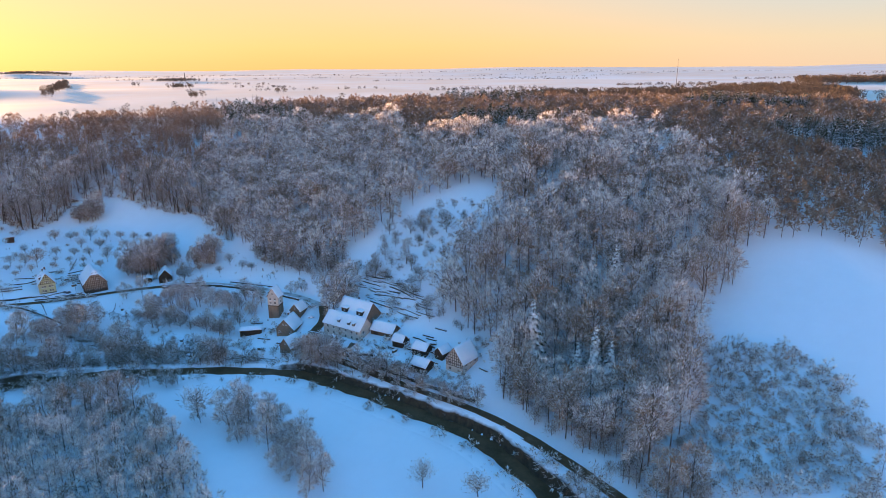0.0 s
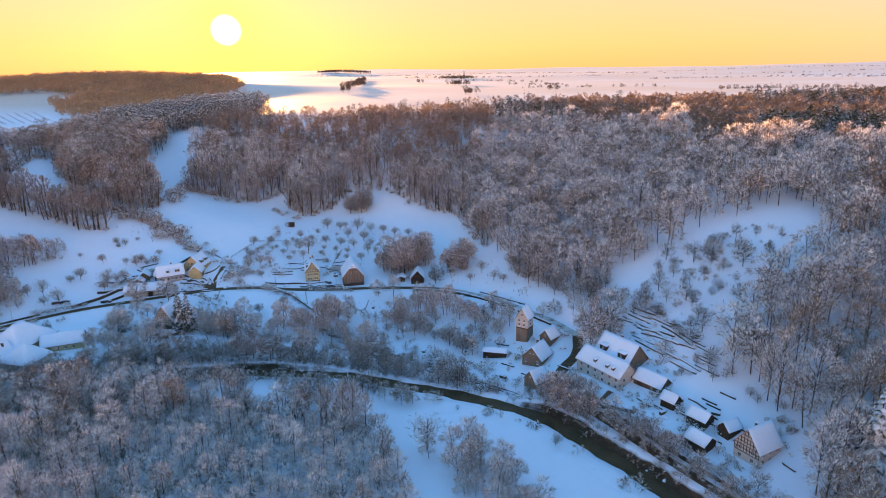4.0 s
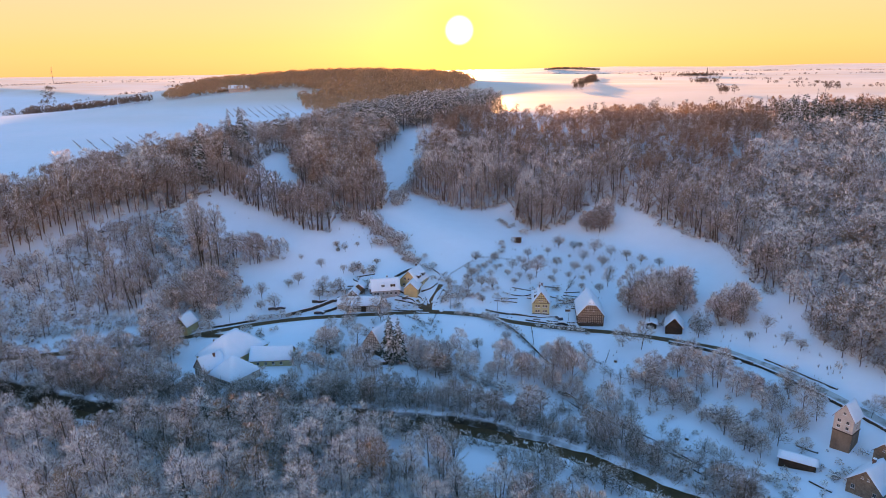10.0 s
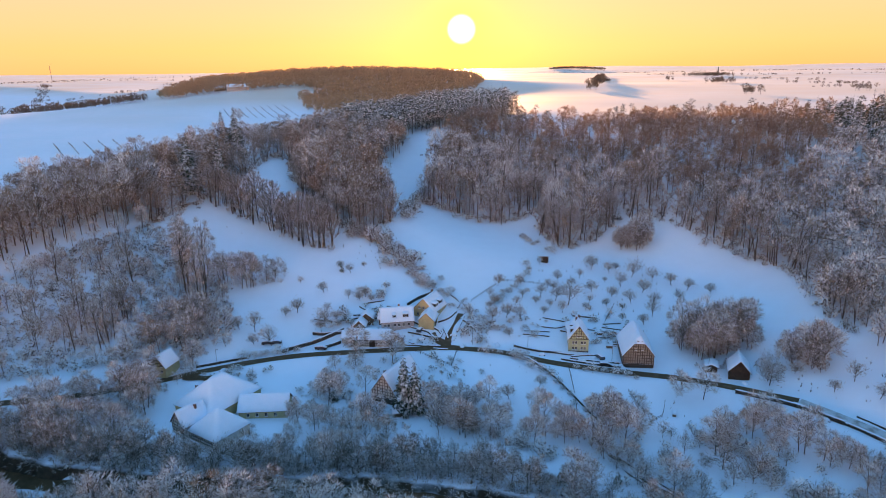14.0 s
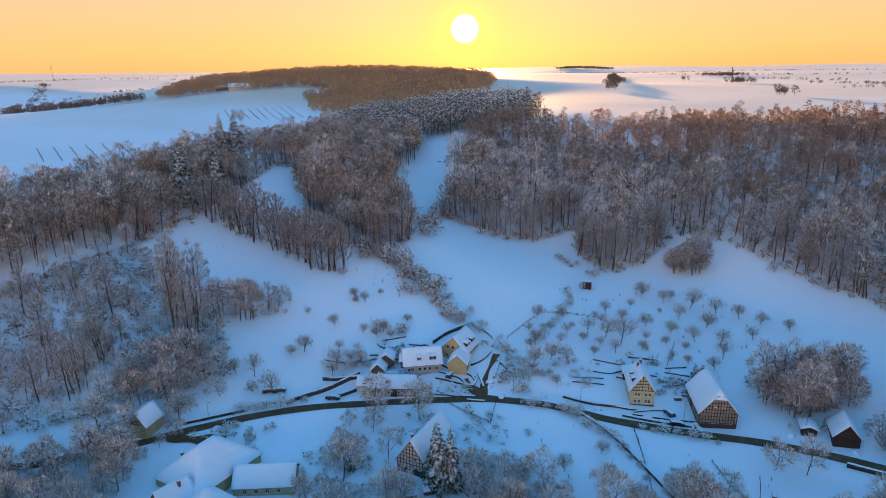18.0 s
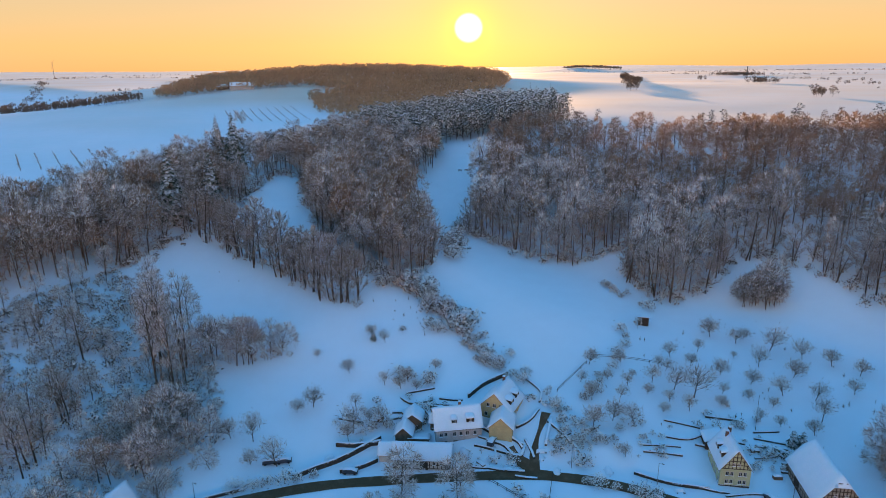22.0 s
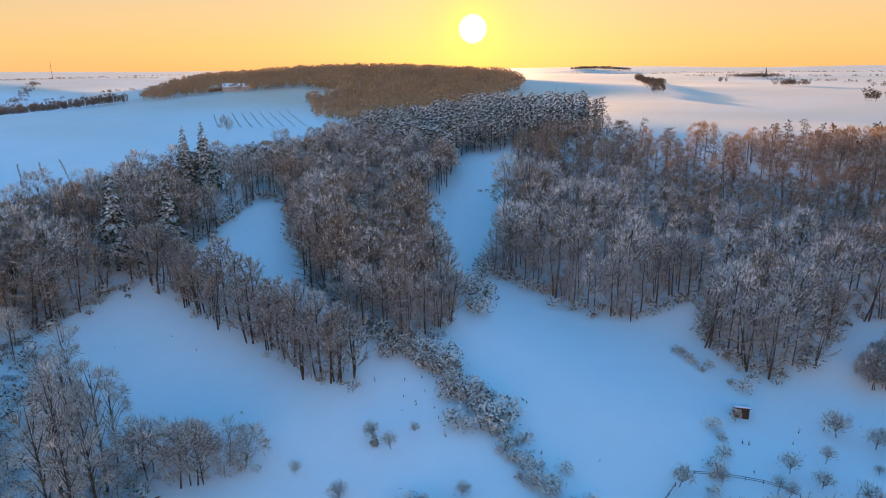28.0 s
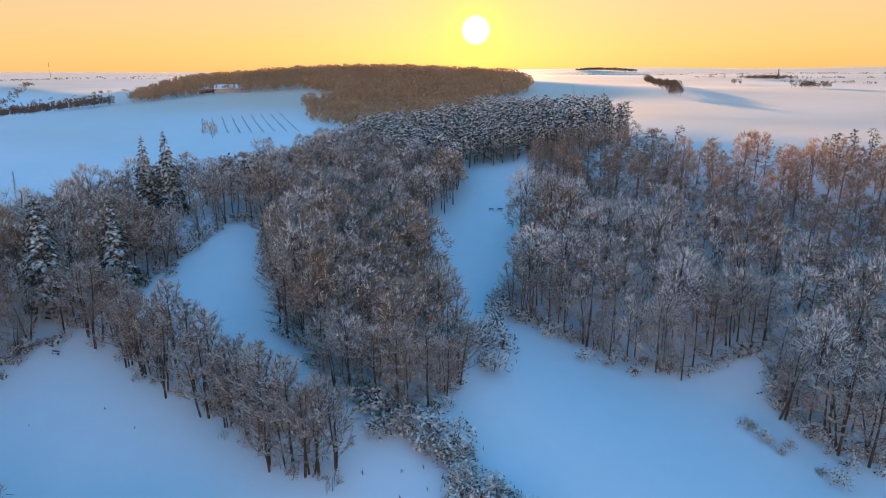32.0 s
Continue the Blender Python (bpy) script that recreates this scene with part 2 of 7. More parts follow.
M_NEEDLE = material("snowy_needles", (0.035, 0.048, 0.030), 0.85, other=(0.055, 0.062, 0.035), scale=0.3, isle=0.3, top=(0.86, 0.86, 0.88), top_range=(0.66, 1.2), top_noise=0.4, spec=0.1)
M_LADEN = material("snow_laden_needles", (0.05, 0.055, 0.038), 0.85, other=(0.075, 0.07, 0.045), scale=0.3, isle=0.3, top=(0.88, 0.88, 0.89), top_range=(0.3, 1.0), top_noise=0.35, spec=0.1)
M_PINE = material("frosted_pine_needles", (0.055, 0.06, 0.038), 0.85, other=(0.09, 0.08, 0.05), scale=0.3, isle=0.3, top=(0.86, 0.82, 0.79), top_range=(0.3, 0.85), top_noise=0.35, frost=0.2, spec=0.1)
M_SCRUB = material("frosted_scrub", (0.24, 0.17, 0.13), 0.9, other=(0.14, 0.10, 0.075), scale=0.2, isle=0.5, top=(0.90, 0.89, 0.89), top_range=(0.3, 0.75), frost=0.35, top_noise=0.4, spec=0.1)

M_PLASTER = material("yellow_plaster", (0.52, 0.45, 0.25), 0.85, other=(0.44, 0.38, 0.22), scale=0.6)
M_LIME = material("pale_green_plaster", (0.50, 0.52, 0.33), 0.85, other=(0.42, 0.44, 0.28), scale=0.6)
M_PALE = material("pale_plaster", (0.62, 0.58, 0.52), 0.85, other=(0.52, 0.48, 0.44), scale=0.6)
M_INFILL = material("grey_infill", (0.36, 0.31, 0.26), 0.9, other=(0.26, 0.22, 0.18), scale=1.5)
M_GREY = material("grey_plaster", (0.45, 0.44, 0.43), 0.85, other=(0.36, 0.35, 0.35), scale=0.6)
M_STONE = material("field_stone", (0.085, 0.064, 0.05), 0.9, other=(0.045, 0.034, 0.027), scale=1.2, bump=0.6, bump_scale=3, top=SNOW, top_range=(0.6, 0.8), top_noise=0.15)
M_RUBBLE = material("rubble_masonry", (0.27, 0.20, 0.145), 0.9, other=(0.17, 0.125, 0.09), scale=1.6, bump=0.6, bump_scale=3)
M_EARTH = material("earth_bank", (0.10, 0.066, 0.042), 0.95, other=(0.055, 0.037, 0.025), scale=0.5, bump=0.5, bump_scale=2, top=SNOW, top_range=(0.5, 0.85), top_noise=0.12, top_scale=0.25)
M_BOARD = material("weathered_boards", (0.12, 0.072, 0.045), 0.85, other=(0.18, 0.115, 0.075), scale=0.8, bump=0.4, bump_scale=6)
M_DARK = material("dark_boards", (0.045, 0.028, 0.018), 0.85, other=(0.07, 0.045, 0.03), scale=0.8)
M_BEAM = material("dark_oak", (0.055, 0.038, 0.028), 0.8, other=(0.09, 0.06, 0.045), scale=2.0, random=0.25)
M_TILE = material("roof_tiles", (0.20, 0.10, 0.07), 0.8, other=(0.14, 0.08, 0.06), scale=2.0)
M_PANE = material("window_glass", (0.02, 0.024, 0.03), 0.08, spec=0.6)
M_FRAME = material("window_paint", (0.62, 0.60, 0.56), 0.6)
M_BRICK = material("chimney_brick", (0.24, 0.11, 0.08), 0.9, other=(0.16, 0.09, 0.07), scale=3.0)
M_METAL = material("grey_metal", (0.30, 0.31, 0.32), 0.45, metal=0.8)
M_CAR = material("dark_car_paint", (0.05, 0.055, 0.07), 0.3, spec=0.5, random=0.6)
M_RUBBER = material("tyre_rubber", (0.02, 0.02, 0.02), 0.8)

M_LEAF = material("withered_leaves", (0.24, 0.115, 0.045), 0.8, other=(0.16, 0.075, 0.03), scale=0.5, isle=0.3)

# ---- the lie of the land ----
KNOT_X = np.array([-1000, -600, -450, -360, -280, -190, -90, 20, 160], float)
KNOT_Y = np.array([60, 150, 205, 250, 290, 340, 400, 500, 650, 1000], float)
HEIGHTS = np.array([   # metres at the knots, one row for each x
    [66.0, 66.0, 66.0, 65.9, 67.0, 68.0, 70.0, 72.0, 74.0, 76.0],
    [60.0, 60.0, 59.9, 60.5, 61.0, 64.5, 62.8, 61.4, 72.1, 76.0],
    [50.0, 49.6, 47.9, 46.1, 48.4, 54.3, 48.3, 66.8, 74.1, 76.0],
    [24.8, 10.9, 18.3, 18.7, 25.7, 32.2, 31.1, 65.9, 74.0, 76.0],
    [-22.6, -4.7, -1.0, 2.2, 10.6, 17.3, 22.3, 66.9, 73.7, 76.0],
    [-5.1, -5.8, -6.0, -3.3, 1.0, 5.0, 19.1, 64.9, 73.6, 76.0],
    [-5.0, -6.0, -6.9, -7.1, -1.3, 15.3, 39.4, 65.5, 76.3, 76.0],
    [-3.0, -4.0, -1.4, 8.5, 25.8, 48.5, 61.3, 70.8, 76.0, 76.0],
    [8.0, 15.7, 28.0, 38.5, 48.7, 56.4, 65.5, 73.2, 76.0, 76.0],
])


def hermite(knots, v):
    """Weights of each knot at v, by smooth cubic pieces."""
    n = len(knots)
    v = np.clip(v, knots[0], knots[-1])
    slope = np.zeros((n, n))
    for k in range(n):
        a, b = max(k - 1, 0), min(k + 1, n - 1)
        slope[k, b] += 1 / (knots[b] - knots[a])
        slope[k, a] -= 1 / (knots[b] - knots[a])
    i = np.clip(np.searchsorted(knots, v) - 1, 0, n - 2)
    h = knots[i + 1] - knots[i]
    t = (v - knots[i]) / h
    one = np.eye(n)
    c = lambda a: a[:, None]
    return (c(2 * t**3 - 3 * t**2 + 1) * one[i] + c((t**3 - 2 * t**2 + t) * h) * slope[i]
            + c(3 * t**2 - 2 * t**3) * one[i + 1] + c((t**3 - t**2) * h) * slope[i + 1])


RIVER = np.array([(-345, 108), (-330, 120), (-305, 137), (-280, 148), (-253, 170), (-216, 203), (-192, 219), (-168, 231), (-138, 239), (-99, 240), (-75, 240), (-52, 233), (-36, 222), (-18, 210), (2, 195), (13, 184), (22, 170), (30, 155), (45, 125), (62, 85)], float)
WATER_Z = -7.6
RACE = np.array([(-172, 270), (-164, 265.5), (-151, 263), (-134, 262), (-120, 260), (-108, 257.5), (-95, 255), (-82, 251), (-70, 247), (-60, 241)], float)
ROAD = np.array([(-345, 120, 3), (-330, 145, 3), (-315, 168, 2), (-305, 188, 2), (-300, 205, 2), (-293, 222, 2), (-284, 238, 2), (-272, 252, 2), (-258, 266, 2.5), (-243, 280, 3), (-226, 290, 3.0), (-209, 295, 2.3), (-195, 301, 2.0), (-181, 308, 1.8), (-167, 315, 2.0), (-148, 320, 2.6), (-130, 322, 3.4), (-115, 319, 3.6), (-102, 315, 3.6), (-84, 306, 3.6), (-70, 298, 3.4), (-59, 290, 2.2), (-56, 278, 0), (-60, 266, -2), (-60, 255, -3.2), (-48, 246, -4), (-30, 232, -4), (-10, 216, -4), (8, 203, -3.6), (18, 193, -3.2), (29, 180, -3), (42, 162, -3), (52, 146, -3), (70, 115, -3)], float)
LANE = np.array([(-243, 279, 3), (-247.5, 284, 4.3), (-250.5, 289.5, 6), (-252.5, 295, 7.2), (-254.5, 300, 8.2)], float)


def to_line(x, y, line):
    """Distance to a polyline of (x, y, ...), and the rest of its columns at the nearest place."""
    best = np.full(x.shape, 1e9)
    extra = np.zeros(x.shape)
    for a, b in zip(line[:-1], line[1:]):
        d = b[:2] - a[:2]
        s = np.clip(((x - a[0]) * d[0] + (y - a[1]) * d[1]) / (d @ d), 0, 1)
        r = np.hypot(x - a[0] - s * d[0], y - a[1] - s * d[1])
        near_ = r < best
        best = np.where(near_, r, best)
        if len(a) > 2:
            extra = np.where(near_, a[2] + s * (b[2] - a[2]), extra)
    return best, extra


def smooth(a, b, v):
    t = np.clip((v - a) / (b - a), 0, 1)
    return t * t * (3 - 2 * t)


def rolling(x, y):
    """Gentle waves of the open country, growing with distance from the valley."""
    r = np.hypot(x + 250, y - 350)
    far = smooth(500, 2500, r)
    w = np.sin(x / 410 + 1.3) * np.sin(y / 530 + 0.4) + 0.6 * np.sin((x + y) / 270) + 0.5 * np.sin((x - 1.7 * y) / 690 + 2)
    hill = 28 * np.exp(-(((x + 950) * 0.75 + (y - 800) * 0.66) / 330) ** 2 - ((-(x + 950) * 0.66 + (y - 800) * 0.75) / 170) ** 2)
    dip = -15 * smooth(900, 1150, -x) * (1 - smooth(420, 640, y))
    ridge_ = 22 * np.exp(-((x + 1900) / 260) ** 2 - ((y - 3080) / 260) ** 2)
    return far * w * 7 + hill + dip + ridge_ + 27 * smooth(2200, 5000, r) * (0.85 + 0.15 * np.sin(np.arctan2(x, y) * 9 + 0.5))


def ground_z(x, y):
    x, y = np.atleast_1d(np.asarray(x, float)), np.atleast_1d(np.asarray(y, float))
    z = np.concatenate([((hermite(KNOT_X, x[i:i + 20000]) @ HEIGHTS) * hermite(KNOT_Y, y[i:i + 20000])).sum(1) for i in range(0, len(x), 20000)])
    z = z + rolling(x, y)
    z = z + 0.04 * np.sin(x / 7.3 + np.sin(y / 9.1)) * np.sin(y / 8.7 + 0.5) * smooth(-4, 10, z)
    for line, half in ((ROAD, 3.2), (LANE, 1.8)):
        d, rz = to_line(x, y, line)
        z = z + (rz - z) * (1 - smooth(half, half + 7, d))
    d, _ = to_line(x, y, RIVER)
    w = 1 - smooth(5.2, 8.8, d)
    z = z + (np.minimum(z, WATER_Z - 1.2) - z) * w
    d, _ = to_line(x, y, RACE)
    z = z - 1.3 * (1 - smooth(0.9, 2.6, d))
    return z


def gz(x, y):
    return float(ground_z([x], [y])[0])


def mesh_from(name, verts, faces, materials, index=None, flat=True):
    """A mesh from numpy arrays: verts (n, 3), faces (m, 3) or (m, 4)."""
    me = bpy.data.meshes.new(name)
    verts, faces = np.asarray(verts, np.float32), np.asarray(faces, np.int32)
    k = faces.shape[1]
    me.vertices.add(len(verts))
    me.vertices.foreach_set("co", verts.ravel())
    me.loops.add(faces.size)
    me.loops.foreach_set("vertex_index", faces.ravel())
    me.polygons.add(len(faces))
    me.polygons.foreach_set("loop_start", np.arange(0, faces.size, k, dtype=np.int32))
    for m in materials:
        me.materials.append(m)
    if index is not None:
        me.polygons.foreach_set("material_index", np.asarray(index, np.int32))
    me.update(calc_edges=True)
    if not flat:
        me.polygons.foreach_set("use_smooth", np.ones(len(faces), bool))
    return me


def stretch_axis(a, b, step, out):
    """Even steps from a to b, then wider and wider ones out to the horizon."""
    near_ = list(np.arange(a, b + step / 2, step))
    lo, hi, s = [a], [near_[-1]], step
    while hi[-1] < out:
        s *= 1.22
        hi.append(hi[-1] + s)
    s = step
    while lo[-1] > -out:
        s *= 1.22
        lo.append(lo[-1] - s)
    return np.array(lo[:0:-1] + near_ + hi[1:])


gx, gy = stretch_axis(-640, 230, 3.0, 5600), stretch_axis(50, 640, 3.0, 5600)
mx, my = np.meshgrid(gx, gy)
mz = ground_z(mx.ravel(), my.ravel())
ids = np.arange(mx.size).reshape(mx.shape)
quads = np.stack([ids[:-1, :-1], ids[:-1, 1:], ids[1:, 1:], ids[1:, :-1]], -1).reshape(-1, 4)
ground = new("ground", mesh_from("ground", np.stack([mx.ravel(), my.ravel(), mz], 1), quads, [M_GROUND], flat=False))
tagged(ground, "snow-covered valley floor, hillsides and open fields reaching the horizon", "ground", kind="structure")


def resample(line, step):
    """A polyline rounded off and cut into even steps."""
    line = np.asarray(line, float)
    for _ in range(2):
        a, b = line[:-1], line[1:]
        line = np.concatenate([line[:1], np.stack([a * 0.75 + b * 0.25, a * 0.25 + b * 0.75], 1).reshape(-1, line.shape[1]), line[-1:]])
    d = np.r_[0, np.cumsum(np.hypot(*np.diff(line[:, :2], axis=0).T))]
    s = np.linspace(0, d[-1], max(2, int(d[-1] / step)))
    return np.stack([np.interp(s, d, line[:, k]) for k in range(line.shape[1])], 1)


def ribbon(name, line, half, mat, lift=0.06, z=None, step=2.0, across=3, wobble=0.15):
    """A strip that lies on the ground along a line; z: a level one."""
    p = resample(line, step)[:, :2]
    t = np.gradient(p, axis=0)
    t /= np.linalg.norm(t, axis=1)[:, None]
    side_ = np.stack([-t[:, 1], t[:, 0]], 1)
    k = np.linspace(-1, 1, across)
    w = half * (1 + wobble * np.sin(np.arange(len(p)) * 0.7)[:, None] * np.abs(k)[None])
    q = p[:, None] + side_[:, None] * (w * k[None])[:, :, None]
    zz = np.full(q.shape[:2], float(z)) if z is not None else ground_z(q[..., 0].ravel(), q[..., 1].ravel()).reshape(q.shape[:2]) + lift
    v = np.concatenate([q, zz[..., None]], -1).reshape(-1, 3)
    i = np.arange(len(v)).reshape(q.shape[:2])
    f = np.stack([i[:-1, 1:], i[1:, 1:], i[1:, :-1], i[:-1, :-1]], -1).reshape(-1, 4)
    ob = new(name, mesh_from(name, v, f[:, ::-1], [mat], flat=False))
    return ob


tagged(ribbon("river", RIVER, 6.4, M_WATER, z=WATER_Z, wobble=0), "dark slow river between snowy banks", "river", kind="structure")
for side_of in (-1, 1):
    p = resample(RIVER, 2.0)[:, :2]
    t = np.gradient(p, axis=0)
    t /= np.linalg.norm(t, axis=1)[:, None]
    n_ = np.stack([-t[:, 1], t[:, 0]], 1) * side_of
    i_ = np.arange(len(p))
    wav = 0.5 * np.sin(i_ * 0.31 + side_of) + 0.35 * np.sin(i_ * 0.83) + 0.2 * np.sin(i_ * 1.9 + 2)
    rim = p + n_ * 10.4
    rim_z = ground_z(rim[:, 0], rim[:, 1])
    rows = []
    shape_ = ((4.2, -0.12), (4.9, 0.12), (6.0, 0.45), (7.6, 0.8), (9.2, 0.98)) if side_of < 0 else ((4.6, -0.12), (5.1, 0.14), (5.7, 0.62), (6.4, 0.9), (9.2, 1.0))
    for off_, up_ in shape_:
        q = p + n_ * (off_ - (3.0 if side_of < 0 else 0) + wav * (1 if off_ < 8 else 0))[:, None]
        rows.append(np.column_stack([q, WATER_Z + (np.maximum(rim_z, WATER_Z + 1.0) - WATER_Z) * up_ + 0.06]))
    for off_, sink_ in ((10.6, -0.05), (13.0, 0.25)):
        q = p + n_ * off_
        rows.append(np.column_stack([q, ground_z(q[:, 0], q[:, 1]) - sink_]))
    v_ = np.stack(rows, 1)
    k_ = np.arange(v_.shape[0] * 7).reshape(-1, 7)
    f_ = np.stack([k_[:-1, :-1], k_[:-1, 1:], k_[1:, 1:], k_[1:, :-1]], -1).reshape(-1, 4)
    tagged(new("river_bank", mesh_from("river_bank", v_.reshape(-1, 3), f_ if side_of < 0 else f_[:, ::-1], [M_GROUND if side_of < 0 else M_EARTH], flat=False)), "low snowy river bank" if side_of < 0 else "steep river bank with bare brown earth", "bank", kind="structure")
cut_a = [k for k, q in enumerate(ROAD) if q[0] == -130][0]
cut_b = [k for k, q in enumerate(ROAD) if q[0] == -59][0]
tagged(ribbon("road", ROAD[:cut_a + 1], 2.0, M_ROAD, lift=0.10, across=5, wobble=0.05), "wet brown asphalt road cleared of snow", "road", kind="structure")
tagged(ribbon("snowy_road", ROAD[cut_a:cut_b + 1], 2.1, M_PACKED, lift=0.10, across=5, wobble=0.05), "road on the bend still white with driven snow", "road", kind="structure")
tagged(ribbon("road", ROAD[cut_b:], 2.1, M_ROAD, lift=0.10, across=5, wobble=0.05), "wet brown asphalt road beside the river", "road", kind="structure")
tagged(ribbon("mill_race", RACE, 0.9, M_WATER, lift=0.25, across=3, wobble=0.1), "narrow dark mill race in the snow", "ditch", kind="structure")
tagged(ribbon("lane", LANE, 0.95, M_ROAD, lift=0.12, across=5, wobble=0.45), "half-cleared lane up to the farm", "road", kind="structure")

# ---- trees: builders ----
rng_ = np.random.default_rng(7)


class Wood:
    """Collects triangles of trunk (slot 0) and crown (slot 1)."""

    def __init__(self):
        self.v, self.f, self.m = [], [], []

    def tube(self, p, q, r0, r1, n=4, m=0):
        p, q = np.array(p, float), np.array(q, float)
        d = q - p
        d /= np.linalg.norm(d) + 1e-9
        a = np.cross(d, (0.3, 0.9, 0.2))
        a /= np.linalg.norm(a)
        b = np.cross(d, a)
        k = len(self.v)
        for c, r in ((p, r0), (q, r1)):
            for j in range(n):
                w = 2 * math.pi * j / n
                self.v.append(c + r * (math.cos(w) * a + math.sin(w) * b))
        for j in range(n):
            i = (j + 1) % n
            self.f += [(k + j, k + i, k + n + i), (k + j, k + n + i, k + n + j)]
            self.m += [m, m]

    def sliver(self, p, d, length, width, m=1, flat=0.0):
        p, d = np.array(p, float), np.array(d, float)
        d /= np.linalg.norm(d) + 1e-9
        s = np.cross(d, rng_.normal(size=3) * 0.4 + (0, 0, 1) if rng_.random() < flat else rng_.normal(size=3))
        s /= np.linalg.norm(s) + 1e-9
        k = len(self.v)
        self.v += [p - s * width / 2, p + s * width / 2, p + d * length]
        self.f.append((k, k + 1, k + 2))
        self.m.append(m)

    def arrays(self):
        return np.array(self.v), np.array(self.f), np.array(self.m)


def aim(az, el):
    return np.array([math.cos(az) * math.cos(el), math.sin(az) * math.cos(el), math.sin(el)])


def bare_tree(h, spread, limbs, subs, twigs, low=0.28, rise=(0.5, 1.15), width=0.13, twig=1.7, stems=1):
    """A leafless tree: tapered bent trunk, limbs, branches and twigs."""
    w = Wood()
    for st in range(stems):
        lean = rng_.normal(size=2) * (0.10 if stems > 1 else 0.03)
        foot = np.array([*(rng_.normal(size=2) * (0.5 if stems > 1 else 0)), -0.5])
        hh = h * (1 if st == 0 else rng_.uniform(0.7, 0.95))
        pts = [foot]
        for k in range(1, 5):
            pts.append(foot + np.array([lean[0] * hh * k / 4 + rng_.normal() * 0.15, lean[1] * hh * k / 4 + rng_.normal() * 0.15, hh * 0.86 * k / 4 + 0.5]))
        r = hh * 0.011 + 0.05
        rs = [r, r * 0.85, r * 0.62, r * 0.38, r * 0.12]
        for a, b, ra, rb in zip(pts[:-1], pts[1:], rs[:-1], rs[1:]):
            w.tube(a, b, ra, rb, 5)
        for i in range(limbs // stems):
            u = low + (1 - low) * ((i + rng_.random()) / (limbs // stems)) ** 0.9
            s = u * 3.999
            k = int(s)
            base_ = pts[k] + (pts[k + 1] - pts[k]) * (s - k)
            prof = math.sin(math.pi * min(1, 0.18 + 0.80 * (u - low) / (1 - low))) ** 0.7 * (1.1 - 0.35 * u)
            length = spread * prof * rng_.uniform(0.75, 1.2)
            az, el = i * 2.4 + rng_.normal() * 0.4, rng_.uniform(*rise) + 0.25 * u
            mid = base_ + aim(az, el * 0.8) * length * 0.5
            end = mid + aim(az + rng_.normal() * 0.25, min(1.4, el * 1.15)) * length * 0.5
            lr = r * (0.42 - 0.25 * u)
            w.tube(base_, mid, lr, lr * 0.6, 3)
            w.tube(mid, end, lr * 0.6, 0.02, 3)
            for j in range(subs):
                v = 0.3 + 0.7 * (j + rng_.random()) / subs
                p = base_ + (mid - base_) * v * 2 if v < 0.5 else mid + (end - mid) * (v - 0.5) * 2
                d = aim(az + rng_.choice([-1, 1]) * rng_.uniform(0.4, 1.3), el * rng_.uniform(0.4, 1.2))
                bl = length * 0.45 * rng_.uniform(0.6, 1.2) * (1.2 - 0.5 * v)
                w.sliver(p, d, bl, width * 1.5)
                for t in range(twigs):
                    q = p + d * bl * rng_.uniform(0.25, 1.0)
                    load = rng_.random() < 0.6
                    w.sliver(q, d * (1, 1, 0.5 if load else 1) + rng_.normal(size=3) * (0.75, 0.75, 0.3 if load else 0.75) + (0, 0, 0 if load else 0.3), twig * rng_.uniform(0.5, 1.1) * (0.6 if load else 1), width * (1.6 if load else 1), flat=1.0 if load else 0.0)
    return w


